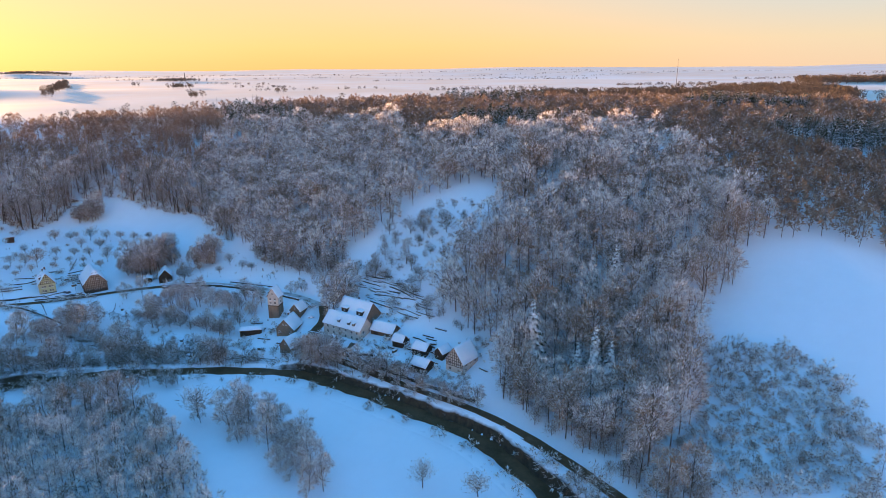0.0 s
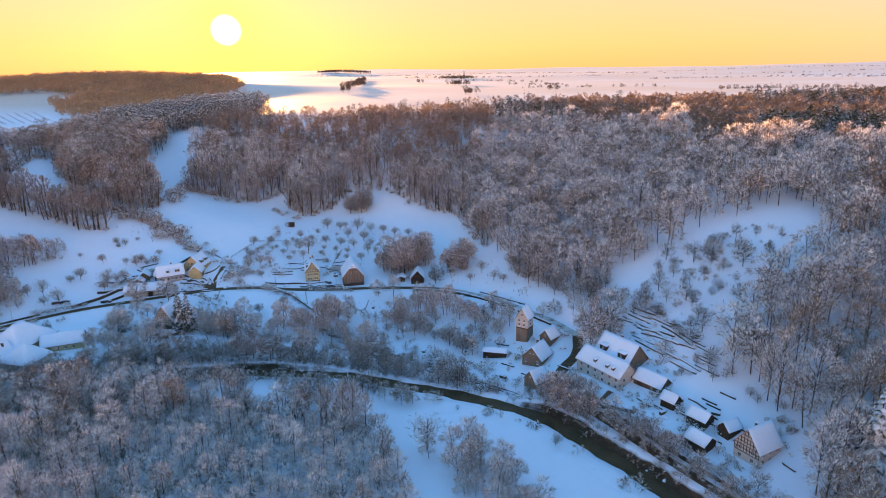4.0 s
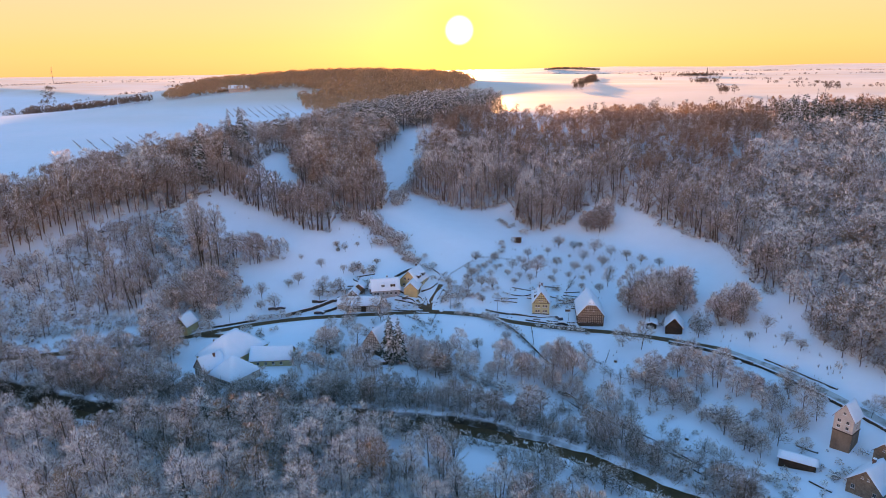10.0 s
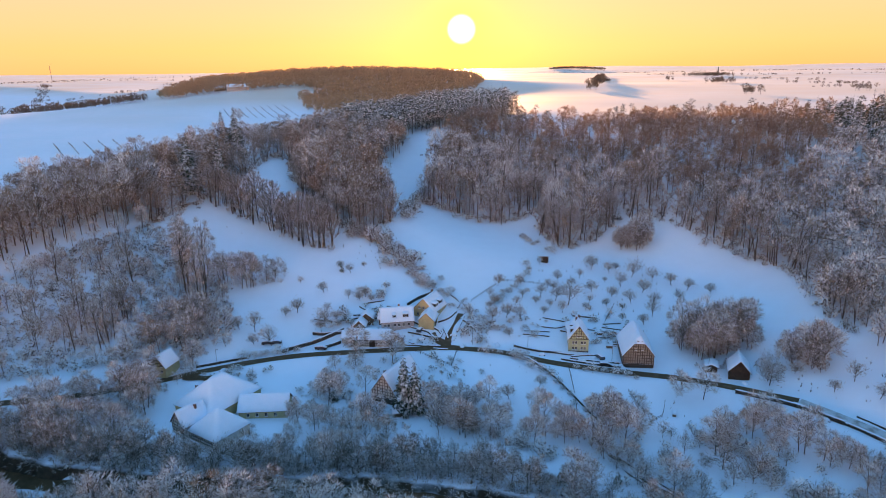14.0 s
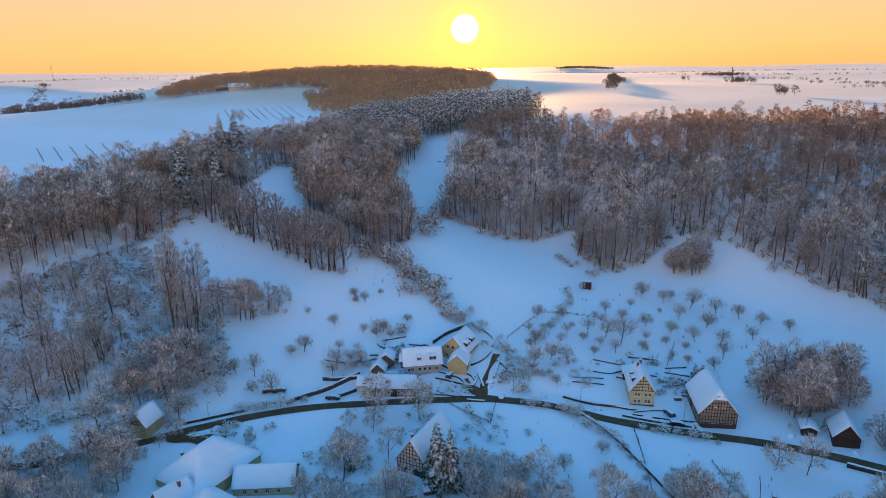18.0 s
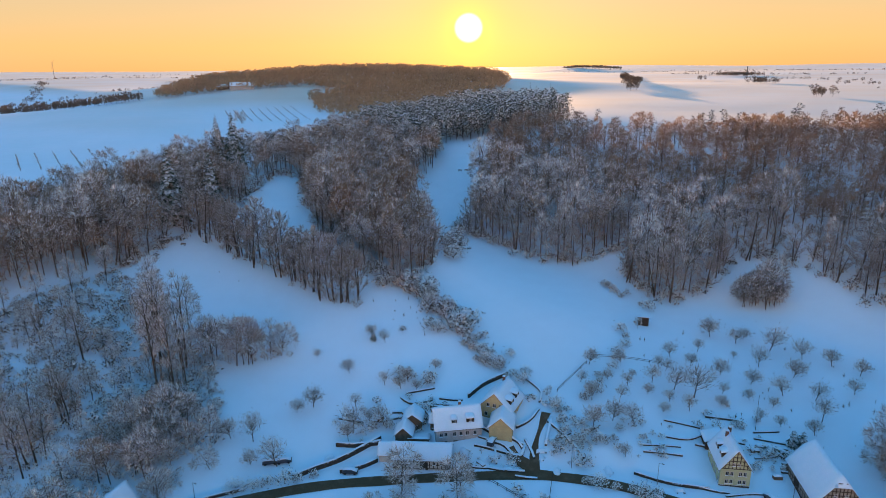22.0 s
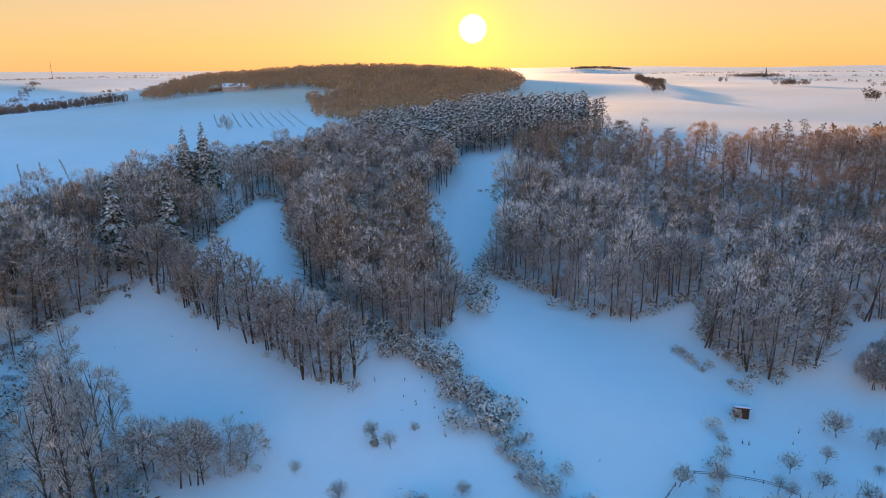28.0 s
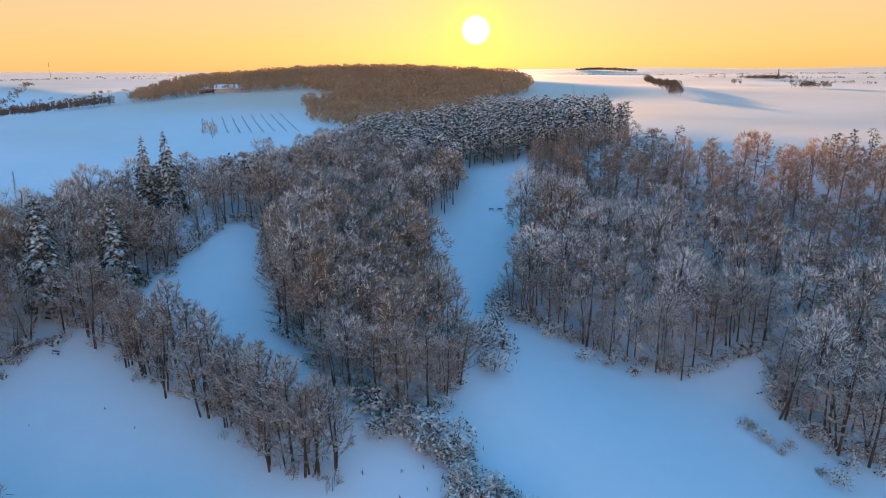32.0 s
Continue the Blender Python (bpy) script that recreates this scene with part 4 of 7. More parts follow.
def house(name, x, y, yaw, L, W, eave, ridge, wall_mat, label, z=None, half_hip=0.0, windows=(), timbers=(), dormers=(), chimneys=(), low_wall=None, over=0.45, group="", snow=0.38, doors=(), category="house", lean=False, hip=0.0, roof_mat=None):
    """A gabled house: walls, roof, snow cover, windows, timber, dormers, chimneys. yaw: the ridge's direction."""
    z = gz(x, y) if z is None else z
    HOMES.append((x, y, max(L, W) / 2))
    top_ = new(name)
    top_.matrix_basis = pose(x, y, z, 0, 0, yaw)
    tagged(top_, label, category, group)
    slope = (ridge - eave) / (W if lean else W / 2)
    cut = ridge - half_hip

    def roof_z(u, v):
        r = (ridge - (v + W / 2) * slope) if lean else ridge - np.abs(v) * slope
        if half_hip or hip:
            d = L / 2 + over - np.abs(u)
            base_ = cut if half_hip else eave - over * slope
            r = np.minimum(r, base_ + d * slope * (1.3 if half_hip else 1.0))
        return r
    if lean:
        prof = [(-W / 2, -2.5), (W / 2, -2.5), (W / 2, eave), (-W / 2, ridge)]
    elif half_hip:
        hy = half_hip / slope
        prof = [(-W / 2, -2.5), (W / 2, -2.5), (W / 2, eave), (hy, cut), (-hy, cut), (-W / 2, eave)]
    elif hip:
        prof = [(-W / 2, -2.5), (W / 2, -2.5), (W / 2, eave), (-W / 2, eave)]
    else:
        prof = [(-W / 2, -2.5), (W / 2, -2.5), (W / 2, eave), (0, ridge), (-W / 2, eave)]
    part("wall", extruded("wall", prof, -L / 2, L / 2, wall_mat), top_)
    if low_wall:
        block("plinth", top_, (0, 0, low_wall[0] / 2 - 1), (L + 0.12, W + 0.12, low_wall[0] + 2), low_wall[1])
    nx, ny = max(8, int(L / 0.9)), 13
    box_ = (-L / 2 - over, L / 2 + over, -W / 2 - over, W / 2 + over)
    part("roof", shell("roof", roof_z, *box_, 10 if half_hip or hip else 2, 3 if not (half_hip or hip) else 13, roof_mat or M_TILE, 0.02, 0.16), top_)
    part("snow_cover", shell("snow_cover", roof_z, box_[0] - 0.05, box_[1] + 0.05, box_[2] - 0.05, box_[3] + 0.05, nx, ny, M_SNOW, 0.18, snow, soft=snow * 0.7, lumps=0.05), top_, "thick unbroken snow on the roof")
    for face, u, wz, ww, wh in windows:
        window(top_, face_matrix(face, L, W, u, wz), ww, wh)
    for face, u, ww, wh in doors:
        m = face_matrix(face, L, W, u, wh / 2)
        gable = face in ("+x", "-x")
        d = block("door", top_, m.translation, (0.12, ww, wh) if gable else (ww, 0.12, wh), M_DARK)
    for args in timbers:
        timber(top_, args[0], L, W, args[1], args[2], eave, ridge, *args[3:4], cap=cut if half_hip else None)
    for u, sgn, dw, dz in dormers:
        v0 = sgn * (W / 2 - 0.7)
        zb = ridge - abs(v0) * slope + 0.5
        depth = (dz + 0.5) / slope + 0.3
        dprof = [(sgn * 0, zb - 1.0), (sgn * 0, zb + dz), (-sgn * depth, zb + dz + 0.25), (-sgn * depth, zb - 1.0)]
        bm_me = extruded("dormer", [(v0 + a, b) for a, b in dprof], u - dw / 2, u + dw / 2, M_DARK)
        d = part("dormer", bm_me, top_, "small shed dormer under snow")
        sl = lambda a, b, zz=zb + dz, s=sgn, v=v0, dd=depth: zz + 0.02 + 0.25 * np.clip((v - b) * s / dd, -0.3, 1)
        ends = sorted((v0 + sgn * 0.3, v0 - sgn * (depth + 0.5)))
        part("snow_cover", shell("dormer_snow", sl, u - dw / 2 - 0.2, u + dw / 2 + 0.2, ends[0], ends[1], 6, 6, M_SNOW, 0.0, 0.34, soft=0.2), d)
        window(d, Matrix.Translation((u, v0, zb + dz * 0.5)) @ Matrix.Rotation(sgn * math.pi / 2, 4, "Z"), min(0.8, dw - 0.2), min(0.9, dz - 0.1))
    for u, v in chimneys:
        zc = ridge - abs(v) * slope
        c = block("chimney", top_, (u, v, zc + 0.6), (0.7, 0.7, 2.4), M_BRICK, label="brick chimney with snow cap")
        block("snow_cap", top_, (u, v, zc + 1.9), (0.8, 0.8, 0.22), M_SNOW)
    return top_


# ---- the village ----
def row_of(face, us, zs, w=0.95, h=1.25):
    return [(face, u, z_, w, h) for z_ in zs for u in us]


# yellow-green farmhouse with a timbered gable, by the road
house("farmhouse", -206.4, 313.8, 125, 11.4, 7.4, 5.4, 10.6, M_LIME, "pale green half-timbered farmhouse with steep snowy roof", z=2.9,
      windows=row_of("-x", (-2.0, -0.9, 1.2, 2.3), (1.7, 4.0), 0.8, 1.15) + row_of("+y", (-4, -1, 2, 4.6), (1.7, 4.2)) + row_of("-x", (-0.6, 0.6), (6.6,), 0.6, 0.8),
      timbers=[("-x", 5.3, 10.6, 0.9)], dormers=[(-2.3, 1, 2.3, 1.6), (1.6, 1, 2.3, 1.6)], chimneys=[(2.2, 0.6), (3.7, -0.4)], low_wall=(0.7, M_STONE))
# wash house and wood shed behind the farmhouse
house("wash_house", -214.0, 321.5, 125, 5.0, 4.2, 2.4, 3.6, M_DARK, "small dark outhouse behind the farmhouse under snow", category="shed", lean=True)
# great barn
house("timber_barn", -185.9, 320.8, 125, 17.5, 10.8, 4.6, 11.4, M_INFILL, "large half-timbered barn with half-hipped snowy roof", z=2.3, half_hip=2.3,
      timbers=[("-x", 1.2, 11, 0.85), ("-y", 1.2, 4.6, 1.3), ("+y", 1.2, 4.6, 1.3)], low_wall=(1.2, M_STONE), windows=row_of("-x", (-1.2, 1.2), (6.9,), 0.7, 0.7), doors=[("+y", -2, 3.0, 3.2)], category="barn")
house("dark_barn", -151.4, 329.6, 113, 8.8, 6.6, 2.7, 6.4, M_DARK, "small dark boarded barn with snowy gable roof", z=3.4, doors=[("-x", 0, 2.4, 2.6)], category="barn")
house("lean_to", -160.0, 327.5, 113, 5, 4, 2.0, 2.8, M_DARK, "low snowed-over lean-to beside the dark barn", z=3.0, category="shed")
# farm group
house("long_stable", -270.3, 264.0, 39, 15.5, 7.4, 3.2, 5.8, M_PALE, "long low half-timbered stable under a smooth snow roof", z=2.4,
      timbers=[("-y", 0.4, 3.2, 1.1), ("+x", 0.4, 5.6, 1.1)], windows=row_of("-y", (3.4, 5.4), (2.0,), 0.8, 0.8), doors=[("-y", 0.6, 2.2, 2.4)], category="stable")
house("stable_annex", -279.0, 259.3, 39, 4.6, 5.8, 2.4, 4.2, M_PALE, "small annex at the end of the stable under snow", z=2.6, category="shed")
house("stable_lean_to", -275.8, 268.2, 39, 5.5, 3.4, 2.2, 2.9, M_BOARD, "low lean-to behind the stable deep in snow", z=3.4, category="shed", lean=True)
house("guest_house", -270.0, 277.5, 51, 13, 9, 6.0, 10.2, M_GREY, "grey plastered two-storey house with shed dormers", z=3.6,
      windows=row_of("-y", (-5, -3.7, 2.4, 4.6), (1.7, 4.3)) + row_of("-y", (-1.2, 0.6), (4.3,)) + row_of("+x", (-2, 2), (1.7, 4.3)), doors=[("-y", -1.0, 1.2, 2.2)],
      dormers=[(-1.2, -1, 1.4, 1.3), (3.4, -1, 2.2, 1.4)], chimneys=[(1.0, 0.5)])
house("yellow_farmhouse", -265.6, 292.6, 108, 11.5, 10.0, 4.0, 9.0, M_PLASTER, "yellow plastered farmhouse with long snowy roof", z=7.2,
      windows=row_of("-x", (-1.9, 0.0, 1.9), (5.2,)) + row_of("-x", (-2.6, 2.6), (2.2,)) + row_of("-y", (-4, -1, 2, 4.4), (2.4,)), dormers=[(-2.4, -1, 2.8, 1.5), (2.2, -1, 2.8, 1.5)], chimneys=[(3.0, 0.3)])
house("yellow_garage", -259.6, 285.4, 122, 8, 6.4, 3.6, 6.6, M_PLASTER, "yellow garage annex with snowy gable roof", z=6.4, doors=[("-y", 0, 2.8, 2.4)], category="garage")
for x_, y_, w_, e_, r_, yw in ((-279.5, 266.0, 4.6, 2.4, 4.6, 128), (-281.5, 271.5, 5.2, 2.2, 4.2, 130), (-275.0, 275.5, 4.0, 2.0, 3.6, 40)):
    house("garden_shed", x_, y_, yw, w_ + 0.8, w_, e_, r_, M_BOARD, "small wooden garden shed under deep snow", category="shed", group="sheds behind the stable")
# half-timbered house below the road
house("timbered_house", -240.0, 249.0, 106, 18, 9.4, 3.6, 10.2, M_PALE, "half-timbered house with big snowy gable roof", z=-1.8,
      timbers=[("-x", 1.5, 10.2, 1.0)], windows=row_of("-x", (-1.2, 1.2), (4.6,), 0.8, 1.1) + row_of("-x", (-2.6, 0, 2.6), (2.0,), 0.8, 1.0) + row_of("-y", (-6, -3, 0, 3, 6), (2.0,)), chimneys=[(-6, 1.2)], low_wall=(1.5, M_STONE))
house("hen_house", -229.0, 238.5, 60, 3.2, 2.4, 1.6, 2.4, M_BOARD, "tiny wooden hen house in the garden", category="shed")
house("wood_store", -231.5, 234.0, 60, 3.0, 2.4, 1.6, 2.2, M_BOARD, "small wood store covered by snow", category="shed")
# the old mill with its wings
house("old_mill", -279.0, 202.0, 103, 22, 17, 3.6, 11.0, M_PLASTER, "large old mill with a broad white roof", z=-2.0, hip=1, chimneys=[(-4, 5.5)], category="mill")
house("mill_house", -263.5, 193.5, 100, 13, 13, 3.2, 9.4, M_PALE, "front wing of the mill with a smooth snow roof", z=-3.3, hip=1, category="mill",
      timbers=[("-x", 0.3, 3.2, 1.1)], windows=row_of("-x", (-3, 0, 3), (1.8,)))
house("mill_cottage", -272.5, 188.6, 96, 9, 6.5, 3.4, 7.6, M_PALE, "timbered gable end of the mill", z=-2.0, category="mill", timbers=[("-x", 0.5, 7.6, 1.0)], chimneys=[(1.5, -1.0)], windows=row_of("-x", (-1, 1), (3.8,), 0.8, 1.0))
house("mill_stable", -264.5, 211.0, 46, 16, 9, 3.2, 6.8, M_PLASTER, "yellow side wing of the mill under snow", z=-3.4, category="mill", windows=row_of("-y", (-5, -2, 1, 4), (1.8,)) + row_of("+x", (-1.5, 1.5), (2.2,)))
house("bank_house", -308.5, 197.5, 118, 7.8, 6.2, 3.6, 7.4, M_PLASTER, "small ochre house with snowy roof among bushes", z=2.8, windows=row_of("-x", (-1.5, 1.5), (1.8, 4.0), 0.8, 1.0), dormers=[(0, 1, 1.6, 0.9)], timbers=[("-x", 3.6, 7.4, 1.0)])
# tower house
tower = house("tower_house", -81.0, 287.0, 80, 5.4, 5.2, 10.6, 14.6, M_PALE, "tall tower house, stone below and grey timber above", z=-1.2, windows=row_of("-x", (-1.2, 1.1), (7.4, 9.2), 0.9, 1.0) + row_of("-x", (0,), (11.8,), 0.8, 0.8) + row_of("-y", (0,), (7.4, 9.2)), category="tower")
block("stone_base", tower, (0, 0, 1.6), (5.5, 5.3, 8.4), M_RUBBLE)
block("floor_beam", tower, (0, 0, 5.9), (5.8, 5.6, 0.3), M_BEAM)
house("stone_house", -71.3, 272.0, 78, 9.5, 8.4, 3.2, 7.6, M_RUBBLE, "stone house with wide snowy gable roof", z=-3.2, windows=row_of("-x", (-0.7, 0.7), (5.4,), 0.6, 0.7) + row_of("-x", (-2.6, 2.6), (1.8,)), chimneys=[(1, 0.5)])
house("river_hut", -67.0, 255.5, 60, 7, 6, 2.8, 6.4, M_RUBBLE, "little stone hut with snow roof by the river", z=-4.6, windows=row_of("-x", (0,), (4.2,), 0.6, 0.7), doors=[("-y", 0, 1.0, 2.0)], category="hut")
house("gabled_cottage", -69.5, 284.5, 70, 6.5, 5.2, 3.4, 6.4, M_RUBBLE, "brown cottage half hidden behind a tree", z=0.0, windows=row_of("-x", (0,), (4.4,), 0.6, 0.7), category="cottage")
house("low_barn", -89.5, 273.5, 10, 9.5, 3.8, 1.8, 2.6, M_DARK, "long low open shed with snow roof", z=-4.0, category="shed")
# great house of the hamlet
house("long_house", -43.0, 263.5, -34, 21, 9, 5.6, 9.8, M_PALE, "long white house with three small dormers", z=-1.4, windows=row_of("-y", (-8, -4.5, -1, 2.5, 6, 9), (1.8, 4.3)) + row_of("+x", (-2, 2), (1.8, 4.3)),
      dormers=[(-2.2, -1, 1.2, 1.2), (3.6, -1, 1.2, 1.2), (6.4, -1, 1.2, 1.2)])
house("tall_house", -39.0, 270.3, -34, 16.5, 11, 6.0, 12.4, M_RUBBLE, "tall rear wing with two large dormers in deep snow", z=0.2, windows=row_of("+x", (-3, 0, 3), (2.0, 4.6)), dormers=[(-4.2, -1, 3.4, 2.0), (4.6, -1, 3.4, 2.0)], chimneys=[(0, 0.6)])
house("cart_house", -46.6, 254.6, -34, 15, 6.5, 1.6, 3.6, M_RUBBLE, "broad lean-to roof in front of the long house", z=-2.8, category="annex")
house("cart_shed", -26.0, 258.2, -30, 11, 6.4, 3.0, 5.8, M_BOARD, "boarded cart shed with smooth snow roof", z=0.6, category="shed", doors=[("-y", -3, 2.4, 2.4)], windows=row_of("-y", (2,), (1.8,), 0.7, 0.7))
house("framed_house", 6.5, 228.5, 52, 10, 8.2, 5.2, 10.8, M_PALE, "white half-timbered house with steep snowy roof", z=-1.0, timbers=[("-x", 3.0, 10.8, 1.0)], windows=row_of("-x", (-2, 2), (1.7, 4.2)) + row_of("-y", (-3, 0, 3), (1.7, 4.0)), chimneys=[(0, 1.2)])
for x_, y_, l_, w_, yw in ((-9.5, 240.0, 6.5, 5, -32), (-9.0, 229.5, 7, 5.5, -36), (-1.0, 236.0, 5.5, 4, 50), (-19.0, 247.5, 5, 4, -30)):
    house("plank_shed", x_, y_, yw, l_, w_, 2.4, 4.4, M_DARK, "dark plank shed under a snow roof", category="shed", group="sheds above the river")
house("field_hut", -257.5, 366.5, 30, 3.6, 3.0, 2.0, 2.9, M_DARK, "dark wooden hut alone in the orchard field", category="hut", lean=True)
house("far_farm", -940, 604, 60, 30, 12, 4, 8, M_GREY, "distant farm building before the wooded hill", category="barn")
house("far_farm", -965, 590, 60, 16, 10, 3, 6, M_BOARD, "distant farm outbuilding in the snow", category="barn")

# ---- walls, terraces, fences and small things ----
def stone_wall(pts, h=1.1, thick=0.5, label="dry stone wall capped with snow", name="stone_wall", mat=None, group="", cap=0.24):
    """A low wall along a line, with a cap of snow."""
    p = resample(np.array(pts, float), 1.5)
    zs = ground_z(p[:, 0], p[:, 1])
    c = p.mean(0)
    t = np.gradient(p, axis=0)
    t /= np.linalg.norm(t, axis=1)[:, None]
    n = np.stack([-t[:, 1], t[:, 0]], 1)
    top_ = new(name)
    z0 = float(zs.mean())
    top_.location = (c[0], c[1], z0)

    def band(w, lo, hi, bulge):
        rows = []
        for k, (sx, zz) in enumerate(((-1, lo), (-1, hi - bulge), (-0.5, hi), (0.5, hi), (1, hi - bulge), (1, lo))):
            q = p + n * (w / 2 * sx) - c
            rows.append(np.stack([q[:, 0], q[:, 1], zs - z0 + zz + (0.05 * np.sin(np.arange(len(p)) * 1.7) if k in (2, 3) else 0)], 1))
        v = np.stack(rows, 1)
        i = np.arange(v.shape[0] * 6).reshape(-1, 6)
        f = np.stack([i[:-1, :-1], i[:-1, 1:], i[1:, 1:], i[1:, :-1]], -1).reshape(-1, 4)
        f = np.concatenate([f, [i[0, [0, 5, 4, 1]], i[0, [1, 4, 3, 2]], i[-1, [0, 1, 4, 5]], i[-1, [1, 2, 3, 4]]]])
        return v.reshape(-1, 3), f
    part("wall", mesh_from("wall", *band(thick, -0.6, h, 0.02), [mat or M_STONE]), top_)
    part("snow_cap", mesh_from("snow_cap", *band(thick + 0.16, h + 0.01, h + cap, cap * 0.5), [M_SNOW]), top_)
    return tagged(top_, label, "wall", group)


def beside(line, off):
    """A line drawn off to the left of another."""
    p = resample(np.array(line, float)[:, :2], 2.0)
    t = np.gradient(p, axis=0)
    t /= np.linalg.norm(t, axis=1)[:, None]
    return p + np.stack([-t[:, 1], t[:, 0]], 1) * off


for pts, h in ((beside([(-204, 297.5), (-195, 301), (-184, 306.5)], 3.4), 0.7), (beside([(-300, 205), (-293, 222)], 4.0), 1.0), (beside(ROAD[15:18, :2], -3.8), 1.2), (beside([(-130, 322), (-115, 319), (-102, 315), (-84, 306), (-70, 298)], -3.4), 0.9), (beside([(-115, 319), (-102, 315), (-90, 310)], 3.6), 0.7),
               ([(-264, 283), (-257, 284), (-251.5, 285.5)], 0.7), ([(-251.5, 285.5), (-250, 282)], 0.6), ([(-247, 289), (-249.5, 294), (-252, 299)], 0.6), ([(-262, 276), (-256, 279), (-250, 282)], 0.5), ([(-246, 300), (-241, 294), (-237, 289.5)], 0.6), ([(-258, 272), (-251, 275), (-246, 278)], 0.5), ([(-285, 270), (-280, 274), (-276, 279)], 0.6), ([(-288, 267), (-284, 273)], 0.5), ([(-283, 279), (-278, 283), (-272, 286)], 0.5), ([(-292, 251), (-287, 255), (-283, 260)], 1.3),
               (beside(RACE[1:], 1.6), 0.4), (beside(RACE[1:], -1.6), 0.4), (beside([(-48, 246), (-30, 232), (-10, 216), (8, 203)], 4.2), 1.6), ([(-46, 250), (-38, 246), (-30, 243)], 1.0), (beside([(-218, 293), (-201, 289), (-187, 282), (-177, 277)], 0), 0.9)):
    stone_wall(pts, h, 0.6, "low stone retaining wall topped with snow", group="walls in the village", cap=0.2)
# terraces and retaining walls round the farmyard and up the lane
for pts, h in (([(-290.7, 235.4), (-289.4, 241.5), (-286.7, 248.2), (-285.4, 254.9), (-284.2, 261)], 1.5), ([(-283.6, 245.6), (-281, 250), (-279.3, 255.4)], 1.2), ([(-275.5, 289), (-275.8, 296.8), (-273.2, 305.4)], 1.4), ([(-291.3, 275.7), (-286.7, 275.5), (-283.1, 281.2)], 0.6),
               ([(-291.3, 278.2), (-288.5, 282), (-286.2, 285.3)], 0.5), ([(-265, 282.2), (-259.2, 282.3), (-254.5, 285.4), (-251.3, 284)], 0.8), ([(-260.2, 279.3), (-255.5, 281.4), (-251.5, 280.7)], 0.6), ([(-252.6, 287), (-248.9, 285), (-246.9, 283.4)], 0.7),
               ([(-251.9, 297), (-245.2, 295.2), (-236.7, 292.2)], 0.7), ([(-257.1, 288.8), (-255.9, 294.3), (-257, 299.8)], 0.7), ([(-267.2, 307.9), (-260.2, 306.6), (-258.8, 302.6)], 0.6), ([(-285.2, 274.9), (-281.1, 277.5), (-274.9, 272.8)], 0.6)):
    stone_wall(pts, h, 0.5, "dark retaining wall of the farmyard capped with snow", "terrace_edge", group="farmyard terraces", cap=0.22)
# terraces round the farmhouse gardens
for pts, h in (([(-224.3, 296.6), (-215.5, 299.1), (-207.2, 304)], 1.1), ([(-203.2, 303.4), (-195.4, 307.1), (-186.1, 312.9)], 0.7), ([(-203.4, 304.6), (-199, 309.5), (-195.3, 312.3)], 0.5), ([(-228, 321.7), (-223.5, 324), (-219, 326)], 0.6), ([(-219.9, 332), (-216, 334.6), (-211.9, 336.9)], 0.8),
               ([(-226, 304.9), (-221.8, 308.2), (-217.5, 311.1)], 0.6), ([(-227.3, 307.4), (-223.5, 311), (-219.5, 314.2)], 0.5), ([(-224.2, 315.3), (-219.1, 318.3), (-217.2, 323.5)], 0.6), ([(-207.1, 334.7), (-204.5, 337.2), (-201.7, 339.7)], 0.6), ([(-206.1, 332.2), (-202.4, 333.9), (-198.6, 335.4)], 0.6),
               ([(-204.4, 329), (-201, 331.3), (-197.4, 333.3)], 0.7), ([(-200.8, 329.7), (-197.5, 329.6), (-194.5, 328.9)], 0.5), ([(-203, 324), (-200, 327), (-198.2, 330.5)], 0.5)):
    stone_wall(pts, h * 0.75, 0.45, "garden terrace edging half buried in snow", "terrace_edge", group="garden terraces", cap=0.16)
# old dry walls on the slope above the hamlet
for i in range(46):
    a_, b_ = rng_.random(), rng_.random()
    bx, by = -46 + 30 * a_ + 10 * b_, 293 - 32 * a_ + 10 * b_
    l_, w_ = rng_.uniform(4, 13), math.radians(-36 + rng_.normal() * 6)
    stone_wall([(bx, by), (bx + l_ * 0.5 * math.cos(w_), by + l_ * 0.5 * math.sin(w_) + rng_.normal() * 0.3), (bx + l_ * math.cos(w_), by + l_ * math.sin(w_))], rng_.uniform(0.2, 0.5), 0.9, "old dry stone terrace wall with snow", "terrace_wall", group="old terraces above the hamlet", cap=0.3)
for i in range(10):
    bx, by = -14 + rng_.uniform(-10, 10), 246 + rng_.uniform(-9, 9)
    l_ = rng_.uniform(3, 6)
    stone_wall([(bx, by), (bx + l_ * 0.42, by - l_ * 0.27), (bx + l_ * 0.84, by - l_ * 0.54)], 0.5, 0.4, "garden wall with snow on top", "garden_wall", group="garden walls of the hamlet")


def fence(pts, step=2.4, h=1.1, label="row of wooden fence posts in the snow"):
    """Posts with two rails."""
    p = resample(np.array(pts, float), step)
    top_ = new("fence")
    z0 = gz(*p[0])
    top_.location = (p[0][0], p[0][1], z0)
    prev = None
    for q in p:
        zz = gz(*q) - z0
        at = Vector((q[0] - p[0][0], q[1] - p[0][1], zz))
        block("post", top_, at + Vector((0, 0, h / 2 - 0.2)), (0.12, 0.12, h + 0.4), M_DARK)
        if prev is not None:
            d = at - prev
            turn = d.to_track_quat("X", "Z").to_matrix().to_4x4()
            for k in (0.45, 0.9):
                block("rail", top_, (at + prev) / 2 + Vector((0, 0, h * k)), (d.length, 0.06, 0.10), M_DARK, turn)
        prev = at
    return tagged(top_, label, "fence")


